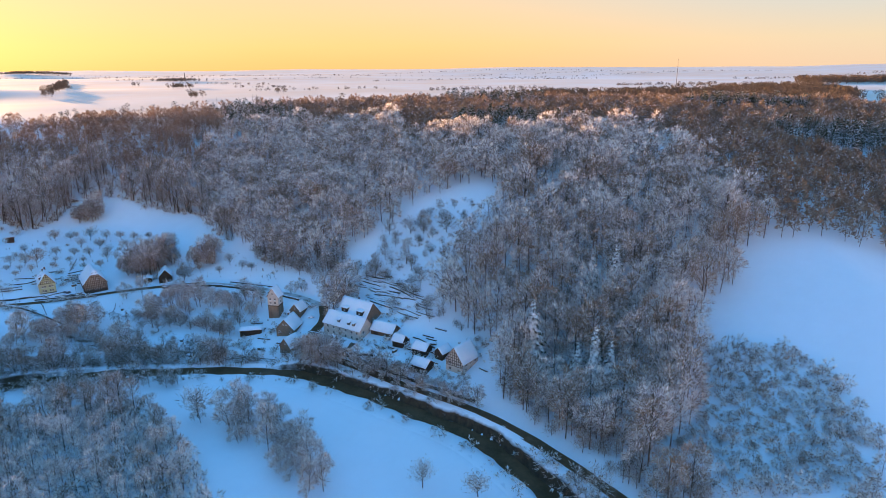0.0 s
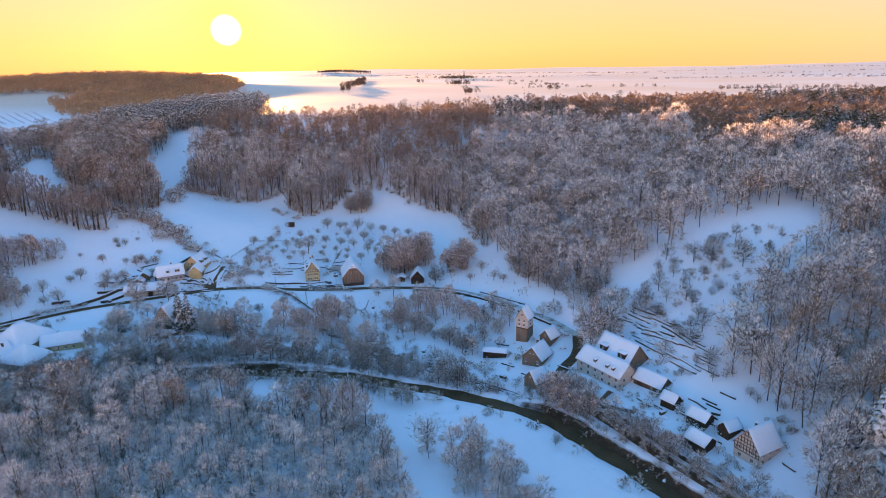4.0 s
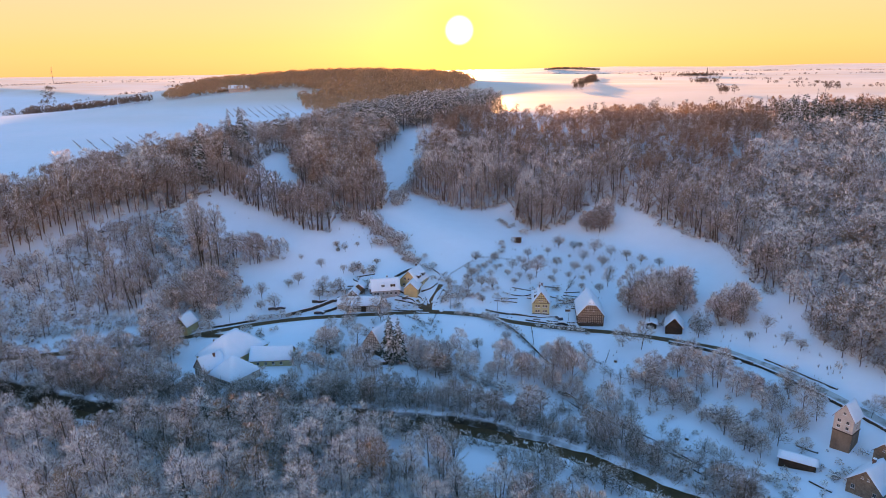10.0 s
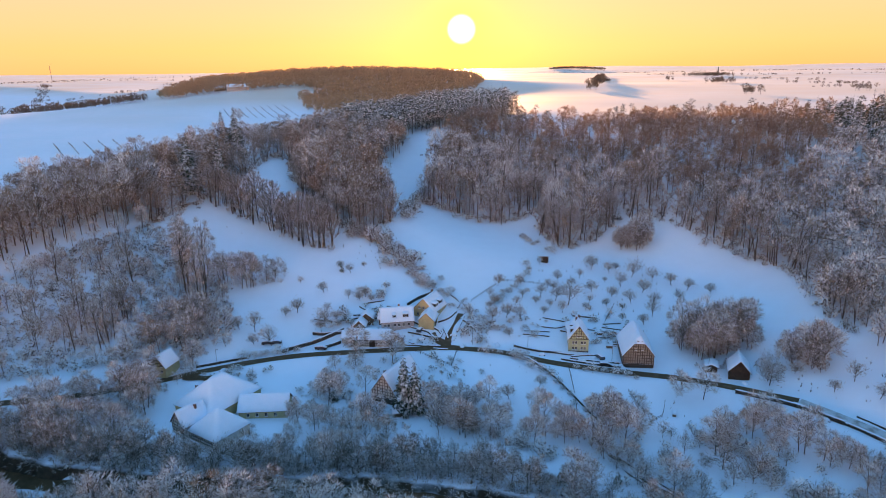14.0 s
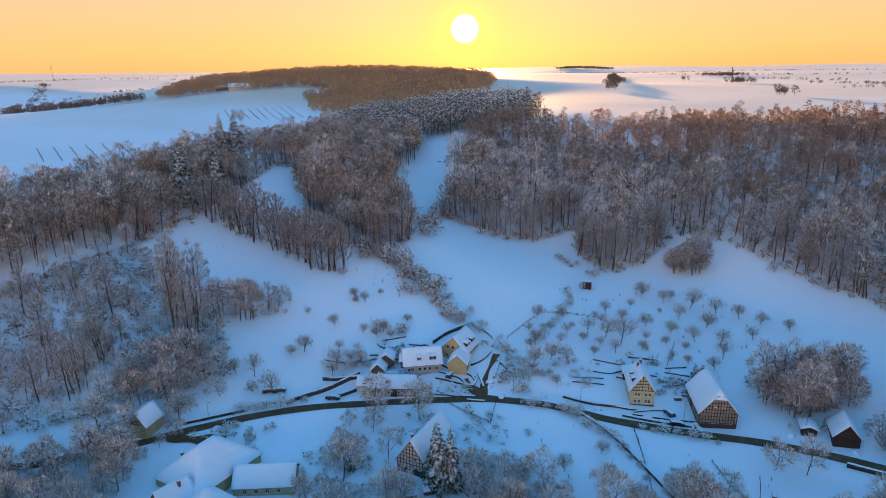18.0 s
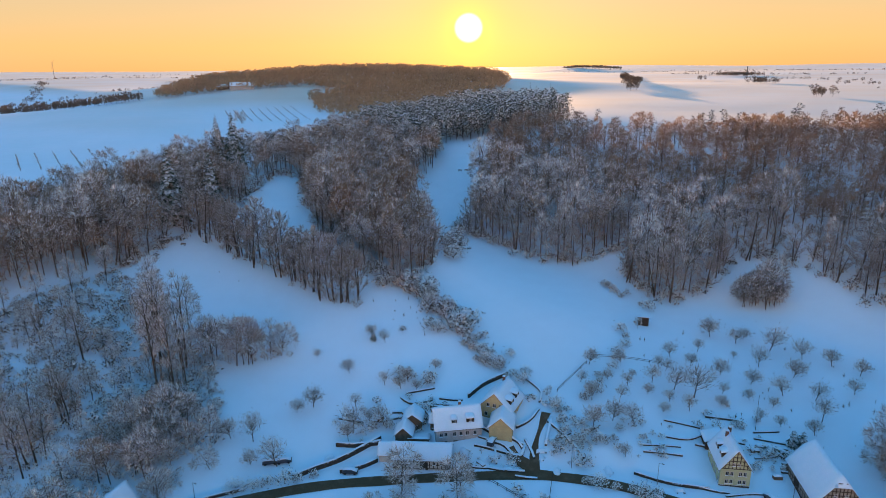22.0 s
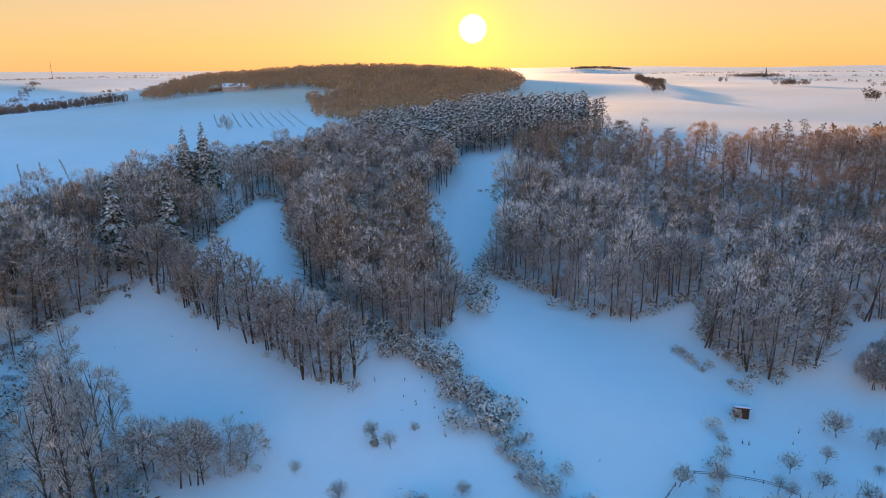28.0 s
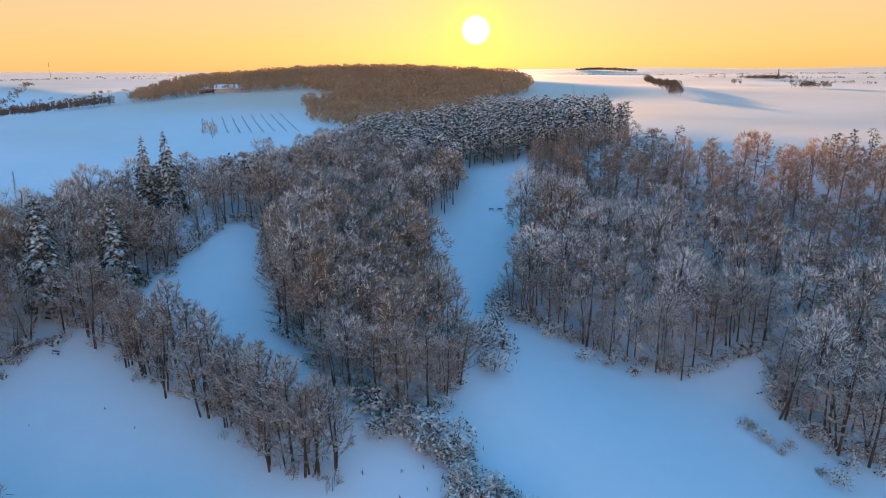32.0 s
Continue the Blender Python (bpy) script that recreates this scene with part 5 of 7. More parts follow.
fence([(-240, 282.1), (-236.5, 276), (-233.6, 270.5)])
fence([(-200, 297), (-190, 285), (-182, 274)])
fence([(-259.8, 332.7), (-252.5, 339.5), (-241.7, 346.5), (-236.6, 346.8)], 3.2)
fence([(-257.3, 310), (-258, 318.4), (-258.5, 328.8)], 3.0)
fence([(-251, 269.1), (-241.9, 269.2), (-234.2, 270.4)])
fence([(-211.2, 351.5), (-209, 343.5), (-207.1, 336.4)])
fence([(-176, 297), (-168, 290), (-160, 288), (-164, 299)])
fence([(-226, 218), (-214, 226), (-200, 236), (-186, 245)])


def car(x, y, yaw, label):
    top_ = new("parked_car")
    top_.matrix_basis = pose(x, y, gz(x, y) + 0.1, 0, 0, yaw)
    body = part("body", extruded("body", [(-2.1, 0.3), (2.1, 0.3), (2.15, 0.75), (1.2, 0.9), (0.6, 1.4), (-1.3, 1.42), (-2.0, 0.95)], -0.85, 0.85, M_CAR), top_)
    part("windscreen", extruded("windscreen", [(0.64, 1.36), (1.16, 0.93), (1.19, 0.93), (0.67, 1.37)], -0.7, 0.7, M_PANE), top_)
    part("snow_cover", shell("car_snow", lambda u, v: 1.42 - 0.5 * np.clip(v - 0.6, 0, 1) * 0.9, -0.8, 0.8, -1.9, 2.0, 5, 9, M_SNOW, 0.01, 0.22, soft=0.15), top_)
    for a in (-1, 1):
        for b in (-1.3, 1.3):
            bm = bmesh.new()
            bmesh.ops.create_cone(bm, cap_ends=True, segments=12, radius1=0.32, radius2=0.32, depth=0.2)
            me = bpy.data.meshes.new("wheel")
            bm.to_mesh(me)
            bm.free()
            me.materials.append(M_RUBBER)
            part("wheel", me, top_, m=Matrix.Translation((a * 0.8, b, 0.32)) @ Matrix.Rotation(math.pi / 2, 4, "Y"))
    return tagged(top_, label, "car", "parked cars")


car(-281.5, 247.5, -50, "dark parked car with snow on its roof")
car(-194.5, 310.5, 60, "snow-covered car parked beside the barn")
car(-190.5, 307.0, -55, "dark car parked by the road in snow")
car(-297.0, 237.0, -35, "small parked car beside the road in snow")
car(-299.0, 234.0, -35, "small parked car beside the road in snow")
car(-258.5, 279.5, 20, "dark car parked in the farmyard")


def bench(x, y, yaw):
    top_ = new("bench")
    top_.matrix_basis = pose(x, y, gz(x, y), 0, 0, yaw)
    for a in (-0.8, 0.8):
        block("leg", top_, (a, 0, 0.2), (0.12, 0.45, 0.5), M_STONE)
    block("seat", top_, (0, 0, 0.48), (2.2, 0.45, 0.08), M_BOARD)
    block("backrest", top_, (0, 0.28, 0.8), (2.2, 0.08, 0.4), M_BOARD)
    block("snow_cushion", top_, (0, 0, 0.58), (2.1, 0.4, 0.12), M_SNOW)
    return tagged(top_, "wooden bench in deep snow at the wood's edge", "bench", "benches")


bench(-413, 268, 30)
bench(-408, 434, 20)
bench(-405, 436, 20)


def street_lamp(x, y, h=6.5):
    top_ = new("street_lamp")
    top_.location = (x, y, gz(x, y))
    w = Wood()
    w.tube((0, 0, -0.3), (0, 0, h), 0.09, 0.06, 6)
    w.tube((0, 0, h), (0.9, 0.2, h + 0.15), 0.05, 0.04, 5)
    v, f, m = w.arrays()
    part("pole", mesh_from("pole", v, f, [M_METAL]), top_)
    block("lamp_head", top_, (1.0, 0.22, h + 0.15), (0.6, 0.22, 0.14), M_METAL)
    return tagged(top_, "slim grey street lamp, unlit", "street lamp", "street lamps")


for x_, y_ in ((-218, 297), (-190, 311), (-300, 213), (-160, 325), (-238, 288)):
    street_lamp(x_, y_)

M_STEEL = material("weathered_steel", (0.22, 0.21, 0.20), 0.6, metal=0.2)
# distant mast, turbine and spire on the horizon
def mast(name, x, y, h, r, label, blades=0):
    top_ = new(name)
    top_.location = (x, y, gz(x, y))
    w = Wood()
    w.tube((0, 0, -1), (0, 0, h), r, r * 0.45, 6)
    v, f, m = w.arrays()
    part("tower", mesh_from("tower", v, f, [M_STEEL]), top_)
    for k in range(blades):
        w = Wood()
        a = 0.6 + k * 2 * math.pi / 3
        w.tube((0, 0, h), (math.cos(a) * h * 0.4, math.sin(a) * h * 0.1, h + math.sin(a) * h * 0.42), r * 0.5, r * 0.1, 4)
        v, f, m = w.arrays()
        part("blade", mesh_from("blade", v, f, [M_STEEL]), top_)
    return tagged(top_, label, "mast" if not blades else "wind turbine")


mast("wind_turbine", -3350, 1095, 62, 1.3, "far grey wind turbine on the horizon", 3)
mast("radio_mast", 300, 850, 44, 0.5, "thin grey radio mast in the fields")
mast("church_spire", -780, 2000, 24, 2.6, "far pointed church spire above a copse")

# dead stems and stakes of the young vineyard on the plateau
def stake_rows(x0, y0, ax, ay, rows, n, dx, dy, gap):
    v, f = [], []
    for r in range(rows):
        for k in range(n):
            x_ = x0 + r * dx + k * gap * ax + rng_.normal() * 0.15
            y_ = y0 + r * dy + k * gap * ay + rng_.normal() * 0.15
            v.append((x_, y_))
    v = np.array(v)
    return v[:, 0], v[:, 1]


# cold frames, hen coops and stacked wood round the gardens
for i, (x_, y_) in enumerate(((-204, 327), (-201, 329.5), (-198.5, 331.5), (-196, 320), (-120, 269), (-81, 258), (-203, 262), (-290, 266), (-286, 272), (-283, 277), (-279, 280), (-257, 273), (-250, 276), (-16, 250), (-5, 244), (-21, 243), (-159, 295), (-224, 228), (-262, 185), (-255, 190))):
    top_ = new("wood_stack" if i % 3 else "cold_frame")
    top_.matrix_basis = pose(x_, y_, gz(x_, y_), 0, 0, (37 + 61 * i) % 180)
    l_, w_, h_ = 2.2 + 0.3 * (i % 3), 1.1, 0.7 + 0.25 * (i % 2)
    block("stack", top_, (0, 0, h_ / 2 - 0.1), (l_, w_, h_ + 0.2), M_BOARD)
    part("snow_cover", shell("stack_snow", lambda u, v, hh=h_: hh + 0 * u, -l_ / 2 - 0.1, l_ / 2 + 0.1, -w_ / 2 - 0.1, w_ / 2 + 0.1, 6, 5, M_SNOW, 0.01, 0.3, soft=0.2), top_)
    tagged(top_, "low wood stack under a cushion of snow" if i % 3 else "garden cold frame buried in snow", "wood stack" if i % 3 else "cold frame", "small garden structures")

# trodden yards
for line, half, name_ in (([(-244.5, 280.5), (-249, 280.3), (-254, 282)], 1.5, "farm_yard"), ([(-300, 200), (-292, 206), (-288, 212)], 1.8, "mill_yard")):
    tagged(ribbon(name_, line, half, M_ROAD, lift=0.2, across=7, step=1.0, wobble=0.3), "trodden brown yard half cleared of snow", "yard", kind="structure")


def snow_heap(x, y, r, h, yaw):
    """A shovelled heap: a lumpy mound of snow with dirty crumbs at its foot."""
    top_ = new("snow_heap")
    top_.matrix_basis = pose(x, y, gz(x, y) - 0.05, 0, 0, yaw)
    part("mound", shell("mound", lambda u, v: h * np.clip(1 - (u / (r * 1.3)) ** 2 - (v / (r * 0.8)) ** 2, 0, 1) ** 0.7 - 0.1, -r * 1.3, r * 1.3, -r * 0.8, r * 0.8, 9, 7, M_SNOW, 0.0, 0.25, soft=0.2, lumps=0.12), top_)
    block("clod", top_, (r * 0.9, -r * 0.75, 0.12), (0.5, 0.3, 0.34), M_STONE)
    block("clod", top_, (-r * 0.6, -r * 0.8, 0.1), (0.35, 0.3, 0.3), M_STONE)
    return tagged(top_, "shovelled heap of snow with dirty clods at its foot", "snow heap", "snow heaps beside road and yards")


for x_, y_, r_ in ((-251, 279, 1.2), (-256, 277, 1.4), (-247, 287, 1.2), (-245.5, 285, 0.9), (-263, 273, 1.3), (-249, 297, 1.1), (-240, 284, 1.2), (-230, 293.5, 1.3), (-213, 299, 1.2), (-199, 305, 1.3), (-196, 308, 1.0), (-186, 311, 1.2), (-158, 322, 1.3), (-147, 324.5, 1.2),
                   (-163, 323, 1.1), (-290, 247, 1.2), (-297, 229, 1.2), (-294, 212, 1.3), (-63, 280, 1.2), (-54, 262, 1.2), (-33, 252, 1.3), (-20, 241, 1.2), (-12, 233, 1.2), (-3, 229, 1.1), (-90, 305, 1.2), (-121, 315, 1.2)):
    snow_heap(x_, y_, r_, r_ * 0.6, (x_ * 37) % 180)
# low garden walls in the yards behind the stable and round the hamlet
for ax_, ay_, bx_, by_ in ((-289, 270, -284, 275), (-286, 277, -279, 281), (-282, 283, -276, 287), (-279, 276, -276, 279), (-291, 264, -287, 268), (-263, 279, -258, 281), (-257, 279, -254, 276), (-247, 275, -242, 278), (-260, 270, -255, 273), (-246, 293, -244, 298),
                           (-242, 301, -240, 305), (-300, 258, -293, 262), (-209, 303, -203, 306), (-196, 323, -191, 327), (-197, 326.5, -192, 330), (-213, 326, -207, 328), (-217, 318, -212, 321),
                           (-22, 256, -17, 252), (-16, 244, -12, 241), (-24, 247, -20, 244), (-30, 250, -25, 246), (-7, 234, -3, 231), (-12, 250, -8, 246), (2, 238, 6, 235), (13, 225, 16, 222), (-75, 262, -69, 260), (-85, 268, -79, 266), (-92, 282, -86, 281), (-74, 279, -71, 276), (-62, 268, -57, 266)):
    stone_wall([(ax_, ay_), ((ax_ + bx_) / 2 + 0.3, (ay_ + by_) / 2 - 0.2), (bx_, by_)], 0.5, 0.4, "low garden wall half buried in snow", "garden_wall", group="low walls in yards and gardens", cap=0.2)
# ---- woods ----
FAR = [lobed_tree(h, r, 9, 24, foot=0.12, width=0.72, length=2.2, snow=0.5).arrays() for h, r in ((16, 5.6), (18, 6.0), (15, 5.4), (17, 5.0))]
MID = [lobed_tree(h, r, lo, 50, foot=ft, width=0.34, length=1.9, snow=0.64).arrays() for h, r, lo, ft in ((17, 5.6, 11, 0.08), (20, 6.2, 13, 0.12), (15, 5.4, 10, 0.05), (19, 5.2, 11, 0.15), (13, 5.0, 9, 0.0), (21, 6.6, 14, 0.12))]
FINE = [lobed_tree(h, r, lo, 62, foot=ft, width=0.215, length=1.9, snow=0.46).arrays() for h, r, lo, ft in ((21, 5.8, 13, 0.16), (24, 6.2, 15, 0.22), (19, 5.6, 12, 0.1), (23, 5.2, 13, 0.25), (26, 6.4, 16, 0.22), (17, 5.4, 11, 0.05))]
FAR_SPRUCE = [spruce(h, s, 10, 6, 1).arrays() for h, s in ((20, 3.2), (24, 3.6))]
FAR_PINE = [pine(h, s, 24, 12).arrays() for h, s in ((17, 4.4), (20, 4.8))]
LOW = [lobed_tree(h, r, 6, 22, foot=0.0, width=0.3, length=1.5, snow=0.5).arrays() for h, r in ((6.5, 3.4), (5.0, 3.0), (8.0, 3.4))]
BUSH = [crown_tree(h, s, 14, n, 2, foot=0.0, width=0.3, length=0.95, flat=0.55).arrays() for h, s, n in ((2.4, 1.7, 6), (3.2, 2.1, 8), (1.6, 1.5, 5))]

road_xy = np.concatenate([resample(ROAD[:, :2], 2.0), resample(LANE[:, :2], 2.0)])


def off_road(x, y, gap):
    return np.array([np.hypot(road_xy[:, 0] - a, road_xy[:, 1] - b).min() > gap for a, b in zip(x, y)])


HILL = [(-430, 500), (-407, 442), (-380, 402), (-360, 383), (-336, 385), (-305, 388), (-299, 408), (-284, 413), (-282, 393), (-258, 386), (-250, 395), (-246, 424),
        (-227, 428), (-201, 420), (-174, 404), (-150, 394), (-129, 365), (-103, 344), (-85, 326), (-66, 316), (-48, 322), (-28, 334), (-8, 346), (16, 350),
        (32, 338), (26, 322), (6, 298), (-3, 280), (-2, 258), (12, 245), (18, 226), (20, 206), (31, 189), (45, 168), (58, 142), (84, 150), (96, 185),
        (90, 219), (102, 233), (117, 244), (125, 264), (154, 266), (178, 246), (230, 250), (330, 300), (360, 480), (300, 560), (200, 600), (60, 640),
        (-100, 610), (-200, 560), (-290, 510), (-340, 490), (-380, 500)]
GLADES = ([(-175, 470), (-150, 480), (-130, 474), (-150, 462)], [(122, 356), (145, 404), (150, 414), (120, 414), (112, 380)], [(-50, 345), (-30, 352), (-20, 345), (-40, 336)])
def well_inside(x, y, poly, gap):
    """Which of the places stand back from the wood's outline."""
    return to_line(x, y, np.array(poly + poly[:1], float))[0] > gap


x, y = sow(HILL, 6.9)
keep_ = (x > -165) | (rng_.random(len(x)) < 0.84)
x, y = x[keep_], y[keep_]
lane_side = (x < -362) & (y < 475)
ok_ = (well_inside(x, y, HILL, 3.6) | (x > -165)) & (~lane_side | well_inside(x, y, HILL, 7.5))
x, y = x[ok_], y[ok_]
open_ = np.zeros(len(x), bool)
for g in GLADES:
    open_ |= inside(x, y, g)
for x_, y_ in ((32, 217), (70, 250), (62, 256), (52, 204), (57, 202), (47, 207)):
    open_ |= (x - x_) ** 2 + (y - y_ + 4.5) ** 2 < 56
open_ |= y < 1.25 * x - 10
SCRUB = [(54, 152), (62, 148), (110, 138), (124, 160), (126, 185), (119, 203), (101, 212), (90, 210), (80, 180)]
open_ |= inside(x, y, SCRUB)
x, y = x[~open_], y[~open_]
deep = (y > 500) | (x > 140) | ((y > 425) & (x > -30))
thin = deep & (rng_.random(len(x)) < 0.08)
x, y, deep = x[~thin], y[~thin], deep[~thin]
gain_ = 0.98 + 0.22 * (1 - smooth(-200, -110, x)) * (1 - smooth(30, 58, ground_z(x, y)))
dark = (np.sin(x / 31) + np.sin(y / 23 + x / 60) > 1.15) & deep
near_ = ~deep & ((x < -165) | ((x > 5) & (y < 290)))
rest_ = ~deep & ~near_ & clear_of_homes(x, y) & off_road(x, y, 4.6)
near_ &= clear_of_homes(x, y) & off_road(x, y, 4.6)
grove("hillside_wood", MID, x[rest_], y[rest_], "dense leafless hillside wood dusted with frost and snow", "woodland", (0.7, 1.15), gain=gain_[rest_], tones=(0.15, 0.35))
high = near_ & (y > 440)
near_ &= ~high
grove("hillside_wood", FINE, x[near_], y[near_], "leafless wood above the orchard, grey with frost", "woodland", (0.75, 1.12), gain=gain_[near_])
grove("hilltop_wood", FINE, x[high], y[high], "brown leafless wood on the shoulder of the hill", "woodland", (0.62, 0.92), gain=gain_[high], mats=[M_BARK, M_BROWN, M_TWIG])
grove("ridge_wood", FAR, x[deep & ~dark], y[deep & ~dark], "leafless wood along the ridge, brown with a dusting of frost", "woodland", (0.6, 0.95), mats=[M_BARK, M_BROWN, M_TWIG])
grove("ridge_conifers", FAR_PINE + FAR_SPRUCE, x[dark], y[dark], "dark conifers among the bare trees on the ridge", "woodland", (0.7, 0.95), mats=[M_BARK, M_NEEDLE])

x, y = sow(HILL, 9.5)
ok_ = (x < -165) & (y < 470) & well_inside(x, y, HILL, 2.5) & ((x > -362) | well_inside(x, y, HILL, 6.0))
grove("hillside_wood", MID[2:3] + MID[4:5], x[ok_], y[ok_], "young growth between the taller bare trees", "woodland", (0.35, 0.6))
LEFT = [(-411, 245), (-419, 274), (-430, 302), (-451, 340), (-440, 345), (-392, 318), (-360, 313), (-338, 319), (-337, 333), (-350, 357), (-385, 376), (-417, 406), (-416, 432),
        (-447, 458), (-434, 466), (-424, 480), (-400, 500), (-400, 545), (-440, 575), (-530, 580), (-556, 500), (-524, 424), (-503, 385), (-484, 350), (-482, 312), (-484, 284), (-466, 240), (-440, 195), (-428, 150), (-420, 90), (-396, 80), (-390, 130), (-398, 190)]
x, y = sow(LEFT, 5.8)
lane_side = (x > -428) & (y > 345) & (y < 475)
ok_ = well_inside(x, y, LEFT, 2.6) & (~lane_side | well_inside(x, y, LEFT, 5.0))
x, y = x[ok_], y[ok_]
x, y = x[y > 95], y[y > 95]
for a_, b_, r_ in ((-455, 318, 13), (-420, 268, 10), (-419, 287, 9), (-461, 313, 8)):
    ok_ = (x - a_) ** 2 + (y - b_) ** 2 > r_ * r_
    x, y = x[ok_], y[ok_]
pines = ((y > 440) & (y + 0.35 * x > 258)) | ((x < -440) & (rng_.random(len(x)) < 0.10))
grove("valley_head_wood", FINE, x[~pines], y[~pines], "tall leafless trees round the head of the side valley", "woodland", (0.72, 1.05), gain=(0.9 + 0.28 * (1 - smooth(34, 60, ground_z(x, y))))[~pines], tones=(0.5, 0.12))
grove("valley_head_pines", FAR_PINE + FAR_SPRUCE, x[pines], y[pines], "snow-laden pines and spruces above the clearing", "woodland", (0.8, 1.05), share=[0.47, 0.45, 0.04, 0.04], mats=[M_BARK, M_PINE])

SOUTH = [(-420, 30), (-352, 86), (-328, 106), (-300, 125), (-272, 138), (-246, 158), (-213, 190), (-196, 200), (-180, 199), (-140, 210), (-112, 206), (-97, 194), (-82, 178), (-66, 152), (-50, 110), (-60, 60)]
x, y = sow(SOUTH, 6.9)
ok_ = (y > 118) | (x < -270)
x, y = x[ok_], y[ok_]
grove("riverside_wood", FINE, x, y, "leafless riverside wood with frosted twigs", "woodland", (0.5, 0.9), gain=1 - 0.35 * smooth(-190, -150, x), tones=(0.12, 0.7))
x, y = sow(SOUTH, 4.1)
ok_ = (y > 118) | (x < -270)
grove("riverside_undergrowth", LOW, x[ok_], y[ok_], "white rimed undergrowth between the riverside trees", "bushes", (0.6, 1.15), tones=(0.15, 0.7))

SLOPE = [(-345, 110), (-336, 158), (-318, 196), (-314, 226), (-330, 240), (-352, 243), (-378, 241), (-408, 238), (-396, 190), (-390, 120)]
x, y = sow(SLOPE, 6.4, 0.66)
grove("slope_scrub", FINE, x, y, "open scrub of bare trees on the steep bank", "woodland", (0.2, 0.6), tones=(0.2, 0.45))
x, y = sow(SLOPE, 3.0, 0.85)
grove("slope_bushes", BUSH, x, y, "snow-covered bushes on the steep bank", "bushes", (0.5, 1.5), mats=[M_BARK, M_SCRUB])

# thickets on the river's banks, below the gully and on the steep bank opposite
bank_x, bank_y = [], []
for off, keep in ((8.5, 0.9), (12.0, 0.8), (16.0, 0.6), (-9.0, 0.7)):
    p = resample(RIVER[2:], 4.2)
    t_ = np.gradient(p, axis=0)
    t_ /= np.linalg.norm(t_, axis=1)[:, None]
    for (x_, y_), (tx, ty) in zip(p, t_):
        if rng_.random() < keep * (0.35 if off < 0 and -108 < x_ < 40 else 1) * (0.2 if x_ > -8 else 1):
            bank_x.append(x_ - ty * off + rng_.normal() * 1.2)
            bank_y.append(y_ + tx * off + rng_.normal() * 1.2)
for poly, step, keep in ((SCRUB, 7.0, 0.7), ([(-60, 312), (-35, 325), (0, 338), (20, 325), (0, 290), (-8, 268), (-20, 272), (-45, 300)], 6.0, 0.55),
                         ([(-165, 254), (-130, 258), (-95, 262), (-97, 285), (-130, 298), (-158, 286)], 6.0, 0.5), ([(-235, 224), (-205, 240), (-190, 250), (-205, 258), (-228, 244)], 5.5, 0.6), ([(-20, 262), (-4, 250), (14, 236), (20, 244), (2, 262), (-8, 272)], 5.0, 0.6), ([(-112, 345), (-92, 324), (-68, 309), (-54, 300), (-50, 318), (-66, 326), (-85, 338)], 4.4, 0.85),
                         ([(-116, 304), (-98, 290), (-86, 298), (-98, 308)], 4.6, 0.5), ([(-112, 276), (-98, 262), (-84, 262), (-92, 285)], 5.0, 0.5), ([(-150, 326), (-140, 324), (-136, 334), (-146, 340)], 4.5, 0.5), ([(20, 206), (31, 189), (45, 168), (58, 142), (72, 140), (62, 165), (47, 188), (33, 208), (24, 222)], 3.9, 0.9)):
    for x_, y_ in zip(*sow(poly, step, keep)):
        bank_x.append(x_)
        bank_y.append(y_)
bank_x, bank_y = np.array(bank_x), np.array(bank_y)
ok_ = clear_of_homes(bank_x, bank_y, 2.5) & off_road(bank_x, bank_y, 5.0)
bank_gain = np.where(((bank_x > -92) & (bank_x < 14) & (bank_y < 262)) | inside(bank_x, bank_y, SCRUB), 0.5, 1.0)
THICK = [crown_tree(h, r, 44, 9, 13, foot=0.1, width=0.16, length=2.2, flat=0.4, fan=1.0, loose_twig=0.32).arrays() for h, r in ((11, 3.8), (13, 4.2), (9, 4.0))]
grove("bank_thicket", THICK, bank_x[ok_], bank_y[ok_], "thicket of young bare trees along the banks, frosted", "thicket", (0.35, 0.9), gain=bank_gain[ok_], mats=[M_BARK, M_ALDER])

# the far wooded hill, hedges and copses of the open country
x, y = sow([(-715, 634), (-662, 684), (-650, 748), (-668, 805), (-715, 880), (-860, 1000), (-1080, 900), (-1150, 700), (-1040, 540), (-975, 500), (-937, 592), (-860, 665), (-770, 640)], 9.2)
TINY = [lobed_tree(h, r, 7, 8, foot=0.0, width=1.6, length=2.8, snow=0.0, limb=0).arrays() for h, r in ((13, 5.6), (15, 6), (11, 5.4))]
FAR_MATS, HEDGE_MATS = [M_BARK, M_FARWOOD], [M_BARK, M_HEDGE, M_HEDGE]
grove("far_hill_wood", TINY, x, y, "distant wooded hill below the low sun", "woodland", (0.75, 1.05), mats=FAR_MATS)
x, y = sow([(-688, 540), (-805, 614), (-770, 645), (-700, 640), (-640, 690), (-575, 640), (-530, 572), (-548, 520)], 8.0)
grove("far_saddle_wood", TINY, x, y, "bare wood on the saddle between field and hill", "woodland", (0.5, 0.85), mats=FAR_MATS)
x, y = sow([(-1045, 370), (-1010, 440), (-985, 490), (-1015, 505), (-1065, 440), (-1090, 375), (-1075, 330)], 8.5)
grove("far_edge_wood", TINY, x, y, "strip of wood beyond the edge of the high field", "woodland", (0.6, 0.95), mats=HEDGE_MATS)
x, y = sow([(640, 1190), (800, 1150), (1010, 1290), (760, 1420)], 13.0)
grove("far_copse", TINY, x, y, "distant rectangular wood among snowy fields", "woodland", (0.8, 1.1), mats=HEDGE_MATS)
